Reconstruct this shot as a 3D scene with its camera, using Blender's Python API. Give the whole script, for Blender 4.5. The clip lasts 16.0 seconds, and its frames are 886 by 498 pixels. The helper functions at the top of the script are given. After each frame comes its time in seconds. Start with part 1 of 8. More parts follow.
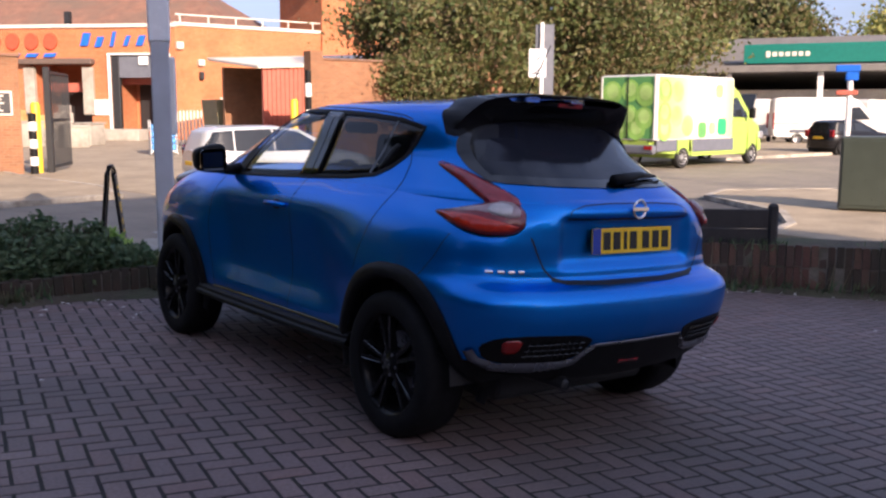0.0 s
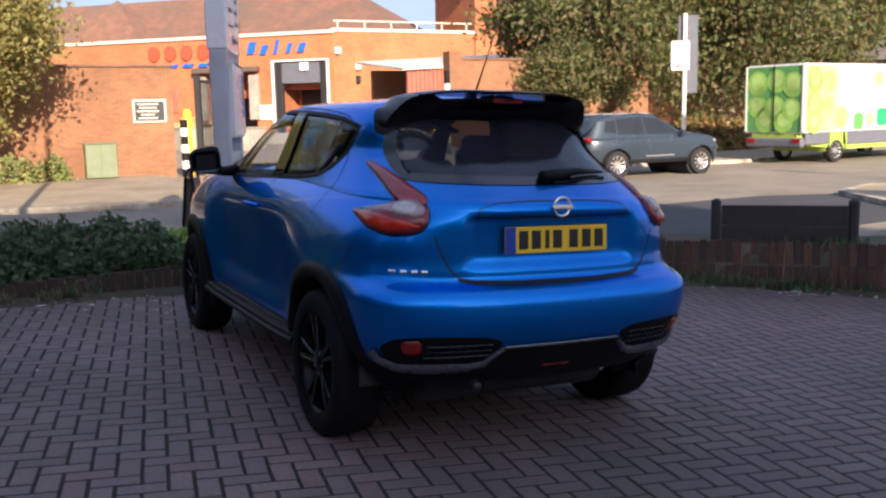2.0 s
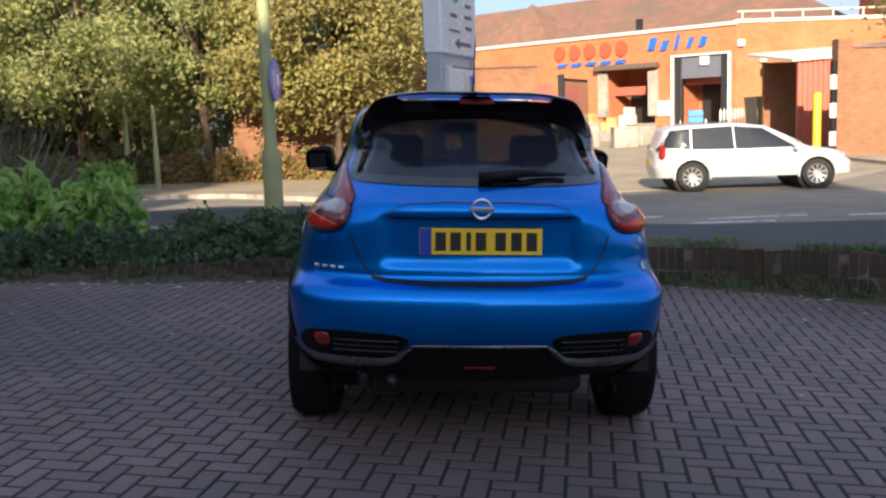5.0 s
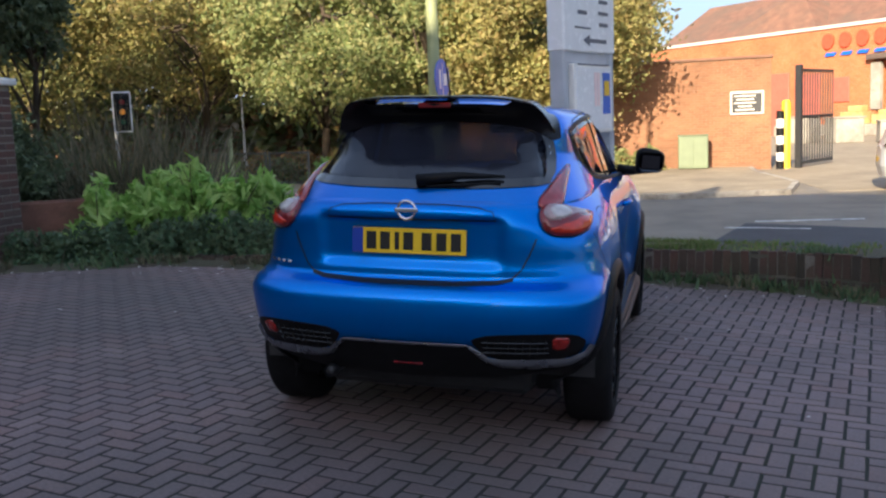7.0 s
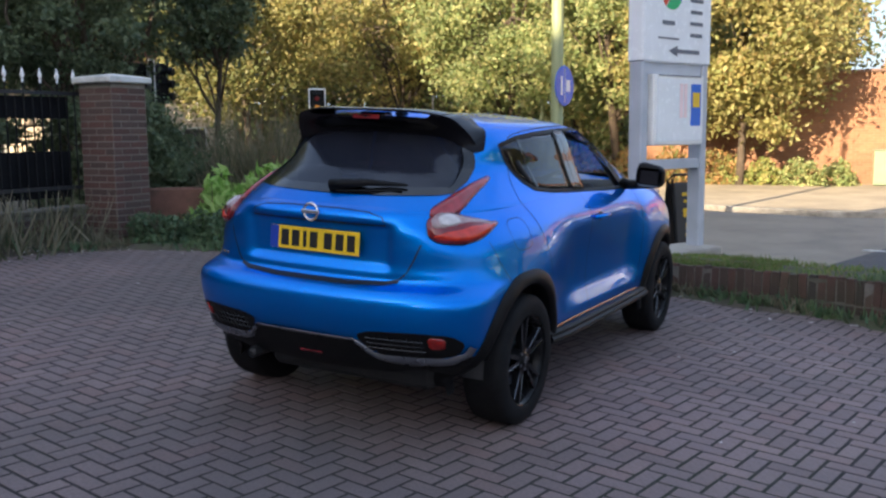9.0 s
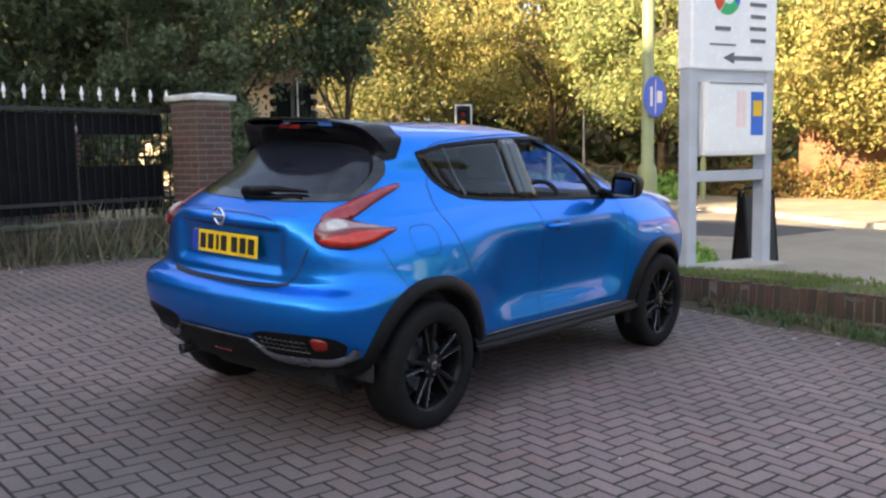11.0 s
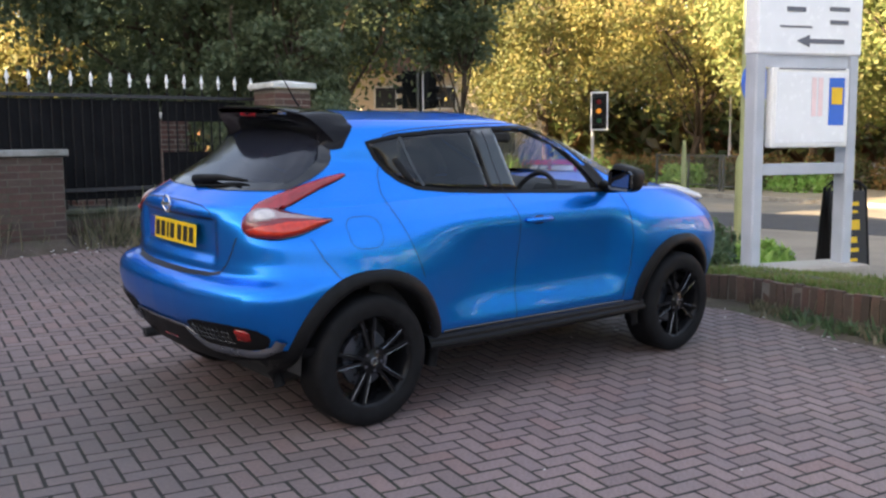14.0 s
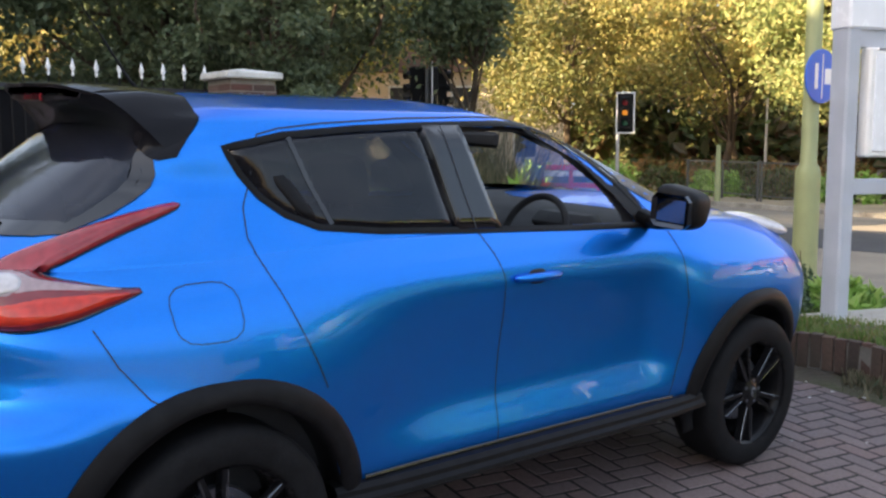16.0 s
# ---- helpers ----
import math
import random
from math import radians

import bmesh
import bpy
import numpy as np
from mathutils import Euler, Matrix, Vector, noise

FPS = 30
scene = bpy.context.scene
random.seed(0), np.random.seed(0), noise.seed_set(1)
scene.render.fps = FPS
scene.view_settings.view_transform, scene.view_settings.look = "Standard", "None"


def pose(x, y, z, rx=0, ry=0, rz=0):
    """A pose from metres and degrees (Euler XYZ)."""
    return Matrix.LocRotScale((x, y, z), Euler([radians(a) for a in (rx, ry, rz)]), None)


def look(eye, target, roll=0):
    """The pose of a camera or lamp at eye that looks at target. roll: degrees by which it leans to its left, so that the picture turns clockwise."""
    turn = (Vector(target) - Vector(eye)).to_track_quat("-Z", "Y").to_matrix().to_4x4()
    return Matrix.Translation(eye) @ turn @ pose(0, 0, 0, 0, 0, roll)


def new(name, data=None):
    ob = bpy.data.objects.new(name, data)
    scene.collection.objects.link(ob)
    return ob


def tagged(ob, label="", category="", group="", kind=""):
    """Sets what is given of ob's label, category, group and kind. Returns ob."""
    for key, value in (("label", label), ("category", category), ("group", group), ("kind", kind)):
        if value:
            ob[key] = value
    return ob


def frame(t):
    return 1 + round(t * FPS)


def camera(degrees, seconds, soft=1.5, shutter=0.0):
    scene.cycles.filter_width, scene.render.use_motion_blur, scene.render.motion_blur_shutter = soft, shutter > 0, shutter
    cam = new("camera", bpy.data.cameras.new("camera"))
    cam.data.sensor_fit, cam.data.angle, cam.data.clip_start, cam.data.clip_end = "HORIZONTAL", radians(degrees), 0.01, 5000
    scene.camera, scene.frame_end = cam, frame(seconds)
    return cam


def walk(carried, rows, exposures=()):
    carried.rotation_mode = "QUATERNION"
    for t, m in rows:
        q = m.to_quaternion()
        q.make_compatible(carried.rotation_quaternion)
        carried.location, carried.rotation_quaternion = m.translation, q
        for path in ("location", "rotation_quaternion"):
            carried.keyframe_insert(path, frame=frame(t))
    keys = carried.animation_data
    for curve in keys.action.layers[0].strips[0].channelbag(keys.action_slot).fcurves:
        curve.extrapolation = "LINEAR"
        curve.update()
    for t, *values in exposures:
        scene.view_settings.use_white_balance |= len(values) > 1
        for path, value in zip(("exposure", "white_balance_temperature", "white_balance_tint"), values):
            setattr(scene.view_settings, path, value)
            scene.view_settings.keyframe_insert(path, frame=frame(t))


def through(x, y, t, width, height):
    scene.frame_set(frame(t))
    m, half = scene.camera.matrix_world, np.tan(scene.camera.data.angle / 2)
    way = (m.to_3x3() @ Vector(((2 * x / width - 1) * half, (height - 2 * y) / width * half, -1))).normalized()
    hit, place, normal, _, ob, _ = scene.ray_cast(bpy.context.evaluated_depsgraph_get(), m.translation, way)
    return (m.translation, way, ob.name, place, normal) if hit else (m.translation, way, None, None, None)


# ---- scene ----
cam = camera(50.4, 16.0, 2.4)
# the car park falls by 2.56 degrees towards +x; the rows below are given on that slope
SLOPE = pose(0, 0, 0, 0, 2.56, 0)
PATH = [
    (0, (-3.217, -3.465, 1.364), (-2.008, -1.889, 1.13), 2.2),
    (0.5, (-3.066, -3.537, 1.335), (-1.869, -1.951, 1.104), 2.8),
    (1, (-2.84, -3.65, 1.378), (-1.709, -2.018, 1.145), 2.1),
    (1.5, (-2.574, -3.838, 1.361), (-1.564, -2.128, 1.122), 1.4),
    (2, (-2.264, -4.004, 1.391), (-1.358, -2.238, 1.144), 1),
    (2.5, (-1.937, -4.091, 1.364), (-1.152, -2.269, 1.111), 1.1),
    (3, (-1.624, -4.2, 1.391), (-0.971, -2.327, 1.129), 1.1),
    (3.5, (-1.266, -4.384, 1.425), (-0.741, -2.473, 1.16), 1.1),
    (4, (-0.964, -4.43, 1.395), (-0.577, -2.486, 1.128), 1),
    (4.5, (-0.644, -4.487, 1.435), (-0.428, -2.517, 1.168), 0.7),
    (5, (-0.271, -4.596, 1.445), (-0.215, -2.614, 1.177), 0.6),
    (7.5, (1.488, -4.561, 1.509), (0.887, -2.674, 1.228), 0.2),
    (8, (1.807, -4.467, 1.529), (1.111, -2.612, 1.251), 0.6),
    (8.5, (2.242, -4.416, 1.564), (1.421, -2.615, 1.279), 1.3),
    (11, (3.861, -3.618, 1.574), (2.604, -2.085, 1.307), 1.1),
    (11.5, (4.133, -3.429, 1.576), (2.774, -1.986, 1.313), 0.7),
    (12, (4.365, -3.212, 1.609), (2.936, -1.842, 1.324), 0.8),
    (12.5, (4.477, -3.018, 1.616), (3.02, -1.678, 1.332), 0.7),
    (13, (4.628, -2.926, 1.625), (3.137, -1.626, 1.326), 0.8),
    (13.5, (4.663, -2.881, 1.635), (3.158, -1.6, 1.33), 0.7),
    (14, (4.533, -2.72, 1.603), (3.032, -1.433, 1.303), 1.2),
    (14.5, (4.203, -2.385, 1.612), (2.707, -1.092, 1.312), 1.6),
    (15, (3.868, -1.961, 1.581), (2.346, -0.695, 1.299), 1.5),
    (15.5, (3.486, -1.534, 1.549), (1.943, -0.297, 1.252), 2.3),
    (16, (3.094, -1.096, 1.539), (1.562, 0.155, 1.243), 1.6),
]
walk(cam, [(t, SLOPE @ look(eye, target, roll)) for t, eye, target, roll in PATH],
     [(0, 1.1, 5880, 27), (3.5, 1.15, 5830, 15), (5, 1.2, 5850, 14), (8, 1.52, 5780, 12), (11, 2.3, 6750, 12), (13.5, 2.45, 6900, 13), (16, 2.36, 6850, 13)])


# ---------------------------------------------------------------- light
SUN_DIR = Vector((-0.13, -0.99, 0.0)).normalized()
SUN_ELEV = radians(22)
to_sun = Vector((SUN_DIR.x * math.cos(SUN_ELEV), SUN_DIR.y * math.cos(SUN_ELEV), math.sin(SUN_ELEV)))
world = bpy.data.worlds.new("sky")
scene.world = world
world.use_nodes = True
wt = world.node_tree
sky = wt.nodes.new("ShaderNodeTexSky")
sky.sky_type = "NISHITA"
sky.sun_disc = False
sky.sun_elevation = SUN_ELEV
sky.sun_rotation = math.atan2(to_sun.x, to_sun.y)
sky.air_density, sky.dust_density, sky.ozone_density = 1.0, 3.0, 1.0
# thin broken cloud over the blue
cloud_co = wt.nodes.new("ShaderNodeTexCoord")
cloud_map = wt.nodes.new("ShaderNodeMapping")
cloud_map.inputs["Scale"].default_value = (1.0, 1.0, 2.6)
cloud = wt.nodes.new("ShaderNodeTexNoise")
cloud.inputs["Scale"].default_value, cloud.inputs["Detail"].default_value, cloud.inputs["Roughness"].default_value = 2.4, 7.0, 0.6
cloud_amount = wt.nodes.new("ShaderNodeMapRange")
for key, value in (("From Min", 0.36), ("From Max", 0.68), ("To Min", 0.16), ("To Max", 0.7)):
    cloud_amount.inputs[key].default_value = value
cloud_mix = wt.nodes.new("ShaderNodeMix")
cloud_mix.data_type = "RGBA"
cloud_mix.inputs[7].default_value = (4.3, 5.1, 6.4, 1.0)
wt.links.new(cloud_co.outputs["Generated"], cloud_map.inputs["Vector"])
wt.links.new(cloud_map.outputs["Vector"], cloud.inputs["Vector"])
wt.links.new(cloud.outputs["Fac"], cloud_amount.inputs["Value"])
wt.links.new(cloud_amount.outputs["Result"], cloud_mix.inputs[0])
wt.links.new(sky.outputs["Color"], cloud_mix.inputs[6])
wt.links.new(cloud_mix.outputs[2], wt.nodes["Background"].inputs["Color"])
wt.nodes["Background"].inputs["Strength"].default_value = 0.08
sun = new("sun", bpy.data.lights.new("sun", "SUN"))
sun.data.energy, sun.data.angle, sun.data.color = 5.0, radians(0.5), (1.0, 0.80, 0.52)
sun.matrix_world = look(to_sun * 60, (0, 0, 0))


# ---------------------------------------------------------------- materials
def material(name, rough=0.6, metal=0.0):
    m = bpy.data.materials.new(name)
    m.use_nodes = True
    b = m.node_tree.nodes["Principled BSDF"]
    b.inputs["Roughness"].default_value, b.inputs["Metallic"].default_value = rough, metal
    return m, m.node_tree, b


def node(tree, kind, **values):
    n = tree.nodes.new(kind)
    for key, value in values.items():
        n.inputs[key.replace("_", " ")].default_value = value
    return n


def noise_of(tree, scale, detail=4.0, rough=0.6, coords="Object"):
    co = tree.nodes.new("ShaderNodeTexCoord")
    n = node(tree, "ShaderNodeTexNoise", Scale=scale, Detail=detail, Roughness=rough)
    tree.links.new(co.outputs[coords], n.inputs["Vector"])
    return n.outputs["Fac"]


def ramp(tree, fac, stops):
    r = tree.nodes.new("ShaderNodeValToRGB")
    while len(r.color_ramp.elements) < len(stops):
        r.color_ramp.elements.new(0.5)
    for e, (at, c) in zip(r.color_ramp.elements, stops):
        e.position, e.color = at, (*c, 1.0)
    tree.links.new(fac, r.inputs["Fac"])
    return r.outputs["Color"]


def mixed(tree, fac, a, b, mode="MIX"):
    m = tree.nodes.new("ShaderNodeMix")
    m.data_type, m.blend_type = "RGBA", mode
    for value, socket in ((fac, m.inputs[0]), (a, m.inputs[6]), (b, m.inputs[7])):
        if isinstance(value, (int, float)):
            socket.default_value = value
        elif isinstance(value, tuple):
            socket.default_value = (*value, 1.0)
        else:
            tree.links.new(value, socket)
    return m.outputs[2]


def bump(tree, b, fac, strength=0.3, distance=0.01):
    n = node(tree, "ShaderNodeBump", Strength=strength, Distance=distance)
    tree.links.new(fac, n.inputs["Height"])
    tree.links.new(n.outputs["Normal"], b.inputs["Normal"])


def rough_surface(name, dark, light, scale=8.0, fine=120.0, rough=0.85, relief=0.3, depth=0.004, stain=None, stain_scale=0.7):
    """A matt surface with fine grain, a broader variation and, if given, stains."""
    m, t, b = material(name, rough)
    col = ramp(t, noise_of(t, scale, 6.0, 0.65), [(0.3, dark), (0.7, light)])
    grain = noise_of(t, fine, 3.0, 0.6)
    col = mixed(t, 0.35, col, ramp(t, grain, [(0.25, (0.25, 0.25, 0.25)), (0.75, (0.8, 0.8, 0.8))]), "OVERLAY")
    if stain:
        fac = ramp(t, noise_of(t, stain_scale, 5.0, 0.7), [(0.45, (0, 0, 0)), (0.68, (1, 1, 1))])
        col = mixed(t, fac, col, stain)
    t.links.new(col, b.inputs["Base Color"])
    bump(t, b, grain, relief, depth)
    return m


def plain(name, colour, rough=0.5, metal=0.0, vary=0.07, scale=4.0):
    m, t, b = material(name, rough, metal)
    low = tuple(c * (1 - vary) for c in colour)
    high = tuple(min(1, c * (1 + vary)) for c in colour)
    t.links.new(ramp(t, noise_of(t, scale, 3.0, 0.5), [(0.35, low), (0.65, high)]), b.inputs["Base Color"])
    r = node(t, "ShaderNodeMapRange", From_Min=0.3, From_Max=0.7, To_Min=max(0.02, rough - 0.03), To_Max=min(1.0, rough + 0.04))
    t.links.new(noise_of(t, scale * 4, 3.0), r.inputs["Value"])
    t.links.new(r.outputs["Result"], b.inputs["Roughness"])
    return m


def pieces(name, colours, rough=0.85, scale=40.0, island=False, relief=0.25, patch=None, patch_scale=0.5):
    """Bricks, blocks, tiles: every piece takes a shade of its own."""
    m, t, b = material(name, rough)
    if island:
        rnd = t.nodes.new("ShaderNodeNewGeometry").outputs["Random Per Island"]
    else:
        rnd = t.nodes.new("ShaderNodeObjectInfo").outputs["Random"]
    stops = [((i + 0.5) / len(colours), c) for i, c in enumerate(colours)]
    col = ramp(t, rnd, stops)
    grain = noise_of(t, scale, 5.0, 0.7)
    col = mixed(t, 0.6, col, ramp(t, grain, [(0.25, (0.15, 0.15, 0.15)), (0.75, (0.88, 0.88, 0.88))]), "OVERLAY")
    if patch:
        gco = t.nodes.new("ShaderNodeNewGeometry").outputs["Position"]
        pn = node(t, "ShaderNodeTexNoise", Scale=patch_scale, Detail=4.0, Roughness=0.6)
        t.links.new(gco, pn.inputs["Vector"])
        col = mixed(t, ramp(t, pn.outputs["Fac"], [(0.42, (0, 0, 0)), (0.66, (0.75, 0.75, 0.75))]), col, patch)
    t.links.new(col, b.inputs["Base Color"])
    bump(t, b, grain, relief, 0.004)
    return m


def leaf_material(name, colours, through=0.35):
    m, t, b = material(name, 0.55)
    rnd = t.nodes.new("ShaderNodeNewGeometry").outputs["Random Per Island"]
    col = ramp(t, rnd, [((i + 0.5) / len(colours), c) for i, c in enumerate(colours)])
    big = ramp(t, noise_of(t, 0.6, 3.0), [(0.35, (0.3, 0.3, 0.3)), (0.65, (0.75, 0.75, 0.75))])
    col = mixed(t, 0.5, col, big, "OVERLAY")
    t.links.new(col, b.inputs["Base Color"])
    tr = t.nodes.new("ShaderNodeBsdfTranslucent")
    t.links.new(col, tr.inputs["Color"])
    mix = node(t, "ShaderNodeMixShader", Fac=through)
    t.links.new(b.outputs["BSDF"], mix.inputs[1])
    t.links.new(tr.outputs["BSDF"], mix.inputs[2])
    t.links.new(mix.outputs["Shader"], t.nodes["Material Output"].inputs["Surface"])
    return m


def brick_surface(name, a, b_, mortar, scale=1.0):
    """Brickwork far off: courses of 75 mm, bricks of 225 mm."""
    m, t, b = material(name, 0.9)
    co = t.nodes.new("ShaderNodeTexCoord")
    sep = t.nodes.new("ShaderNodeSeparateXYZ")
    t.links.new(co.outputs["Object"], sep.inputs["Vector"])
    com = t.nodes.new("ShaderNodeCombineXYZ")
    add = t.nodes.new("ShaderNodeMath")
    t.links.new(sep.outputs["X"], add.inputs[0])
    t.links.new(sep.outputs["Y"], add.inputs[1])
    t.links.new(add.outputs["Value"], com.inputs["X"])
    t.links.new(sep.outputs["Z"], com.inputs["Y"])
    br = node(t, "ShaderNodeTexBrick", Scale=scale, Mortar_Size=0.006, Brick_Width=0.225, Row_Height=0.075, Color1=(*a, 1), Color2=(*b_, 1), Mortar=(*mortar, 1))
    t.links.new(com.outputs["Vector"], br.inputs["Vector"])
    weather = ramp(t, noise_of(t, 0.35, 5.0, 0.65), [(0.3, (0.36, 0.35, 0.34)), (0.7, (0.62, 0.61, 0.6))])
    fine = ramp(t, noise_of(t, 3.5, 5.0, 0.7), [(0.3, (0.4, 0.4, 0.4)), (0.7, (0.6, 0.6, 0.6))])
    col = mixed(t, 0.8, br.outputs["Color"], weather, "OVERLAY")
    col = mixed(t, 0.5, col, fine, "OVERLAY")
    t.links.new(col, b.inputs["Base Color"])
    bump(t, b, br.outputs["Fac"], 0.2, -0.01)
    return m


M = {}
M["asphalt"] = rough_surface("asphalt", (0.17, 0.148, 0.118), (0.25, 0.215, 0.168), 1.2, 90, 0.88, 0.4, 0.006, (0.29, 0.245, 0.185), 0.35)
M["asphalt_new"] = rough_surface("asphalt_new", (0.04, 0.041, 0.045), (0.06, 0.06, 0.064), 2.0, 90, 0.85, 0.4, 0.006)
M["paving"] = rough_surface("paving", (0.29, 0.235, 0.16), (0.39, 0.32, 0.22), 2.0, 60, 0.9, 0.2, 0.004, (0.23, 0.19, 0.135), 0.6)
M["kerb"] = rough_surface("kerb", (0.36, 0.32, 0.26), (0.5, 0.45, 0.37), 5.0, 60, 0.9, 0.2, 0.004, (0.15, 0.135, 0.115), 1.5)
M["soil"] = rough_surface("soil", (0.045, 0.035, 0.025), (0.09, 0.075, 0.05), 6.0, 40, 0.95, 0.8, 0.02, (0.06, 0.075, 0.03), 1.3)
M["earth"] = rough_surface("earth", (0.05, 0.037, 0.030), (0.105, 0.08, 0.062), 5.0, 50, 0.95, 0.9, 0.02, (0.07, 0.07, 0.04), 1.5)
M["grass"] = rough_surface("grass", (0.05, 0.085, 0.02), (0.11, 0.15, 0.04), 5.0, 60, 0.9, 0.7, 0.02, (0.12, 0.1, 0.05), 0.8)
M["joint"] = rough_surface("joint", (0.008, 0.007, 0.007), (0.026, 0.022, 0.020), 6.0, 80, 0.95, 0.4, 0.004, (0.014, 0.02, 0.009), 0.8)
M["paver"] = pieces("paver", [(0.150, 0.108, 0.104), (0.172, 0.122, 0.117), (0.190, 0.137, 0.131), (0.160, 0.118, 0.117), (0.205, 0.150, 0.141), (0.182, 0.118, 0.110)], 0.72, 55, False, 0.6, (0.075, 0.066, 0.062), 0.3)
M["paver_far"] = pieces("paver_far", [(0.150, 0.108, 0.104), (0.172, 0.122, 0.117), (0.190, 0.137, 0.131), (0.160, 0.118, 0.117), (0.205, 0.150, 0.141), (0.182, 0.118, 0.110)], 0.72, 55, True, 0.6, (0.075, 0.066, 0.062), 0.3)
M["line_white"] = rough_surface("line_white", (0.5, 0.5, 0.48), (0.75, 0.74, 0.7), 9.0, 60, 0.8, 0.2, 0.003, (0.2, 0.2, 0.2), 4.0)
M["garden_brick"] = pieces("garden_brick", [(0.068, 0.037, 0.029), (0.105, 0.05, 0.037), (0.05, 0.033, 0.027), (0.082, 0.05, 0.038), (0.04, 0.032, 0.027), (0.12, 0.068, 0.05)], 0.92, 40, False, 0.7, (0.026, 0.030, 0.015), 1.6)
M["mortar"] = rough_surface("mortar", (0.10, 0.092, 0.078), (0.17, 0.155, 0.13), 9.0, 90, 0.95, 0.4, 0.004, (0.04, 0.05, 0.025), 1.2)
M["pier_mortar"] = rough_surface("pier_mortar", (0.17, 0.15, 0.125), (0.26, 0.23, 0.19), 9.0, 90, 0.95, 0.4, 0.004, (0.12, 0.11, 0.08), 1.2)
M["pier_brick"] = pieces("pier_brick", [(0.085, 0.044, 0.036), (0.115, 0.053, 0.042), (0.07, 0.044, 0.038), (0.10, 0.062, 0.05)], 0.92, 50, False, 0.4)
M["wall_brick"] = pieces("wall_brick", [(0.07, 0.042, 0.035), (0.09, 0.05, 0.04), (0.062, 0.042, 0.037), (0.085, 0.06, 0.048)], 0.92, 50, True, 0.4)
M["coping_grey"] = rough_surface("coping_grey", (0.24, 0.24, 0.23), (0.34, 0.34, 0.32), 4.0, 60, 0.9, 0.3, 0.004, (0.15, 0.15, 0.13), 1.5)
M["white_stone"] = rough_surface("white_stone", (0.6, 0.6, 0.57), (0.75, 0.75, 0.72), 5.0, 70, 0.85, 0.2, 0.003, (0.4, 0.4, 0.36), 2.5)
M["store_brick"] = brick_surface("store_brick", (0.40, 0.125, 0.048), (0.475, 0.157, 0.06), (0.39, 0.235, 0.135))
M["yard_brick"] = brick_surface("yard_brick", (0.215, 0.098, 0.05), (0.27, 0.125, 0.063), (0.24, 0.17, 0.11))
M["pale_brick"] = brick_surface("pale_brick", (0.36, 0.29, 0.22), (0.42, 0.34, 0.26), (0.45, 0.42, 0.37))
M["roof_tile"] = rough_surface("roof_tile", (0.16, 0.085, 0.06), (0.25, 0.13, 0.085), 1.5, 25, 0.9, 0.4, 0.02, (0.14, 0.1, 0.075), 0.3)
M["roof_grey"] = rough_surface("roof_grey", (0.12, 0.115, 0.11), (0.18, 0.17, 0.16), 1.0, 20, 0.85, 0.3, 0.01)
M["coping"] = rough_surface("coping", (0.55, 0.5, 0.44), (0.7, 0.65, 0.57), 2.0, 30, 0.8)
M["concrete"] = rough_surface("concrete", (0.3, 0.28, 0.24), (0.42, 0.39, 0.34), 2.0, 50, 0.9, 0.3, 0.006, (0.22, 0.2, 0.17), 0.7)
M["canopy_brown"] = plain("canopy_brown", (0.12, 0.085, 0.07), 0.6)
M["white_paint"] = plain("white_paint", (0.78, 0.78, 0.76), 0.4)
M["grey_paint"] = plain("grey_paint", (0.42, 0.45, 0.5), 0.45)
M["sign_white"] = plain("sign_white", (0.78, 0.8, 0.83), 0.25, 0.0, 0.03)
M["dark_metal"] = plain("dark_metal", (0.03, 0.031, 0.035), 0.5, 0.3)
M["black_paint"] = plain("black_paint", (0.012, 0.012, 0.013), 0.5)
M["galvanised"] = plain("galvanised", (0.5, 0.51, 0.52), 0.45, 0.6)
M["rail_grey"] = plain("rail_grey", (0.12, 0.12, 0.115), 0.55, 0.2)
M["sheeting"] = rough_surface("sheeting", (0.004, 0.004, 0.005), (0.011, 0.011, 0.012), 3.0, 60, 0.8, 0.3, 0.01)
M["lamp_green"] = plain("lamp_green", (0.30, 0.33, 0.16), 0.55)
M["sign_blue"] = plain("sign_blue", (0.018, 0.13, 0.58), 0.35)
M["sign_red"] = plain("sign_red", (0.74, 0.085, 0.04), 0.4)
M["sign_green"] = plain("sign_green", (0.008, 0.15, 0.12), 0.4)
M["bright_green"] = plain("bright_green", (0.02, 0.4, 0.14), 0.4)
M["yellow"] = plain("yellow", (0.8, 0.5, 0.02), 0.5)
M["text_grey"] = plain("text_grey", (0.12, 0.13, 0.16), 0.5)
M["pale_red"] = plain("pale_red", (0.8, 0.62, 0.62), 0.5)
M["orange_red"] = plain("orange_red", (0.65, 0.07, 0.03), 0.5)
M["rust_red"] = plain("rust_red", (0.45, 0.12, 0.08), 0.6)
M["olive"] = plain("olive", (0.2, 0.19, 0.11), 0.6)
M["cabinet_green"] = plain("cabinet_green", (0.16, 0.2, 0.12), 0.55)
M["carton"] = plain("carton", (0.5, 0.36, 0.14), 0.7, 0, 0.2, 2.0)
M["blue_plastic"] = plain("blue_plastic", (0.05, 0.25, 0.6), 0.5)
M["timber_black"] = rough_surface("timber_black", (0.018, 0.017, 0.018), (0.035, 0.032, 0.032), 5.0, 60, 0.75, 0.3, 0.004)
M["bark"] = rough_surface("bark", (0.05, 0.036, 0.025), (0.11, 0.08, 0.055), 4.0, 30, 0.95, 0.9, 0.02)
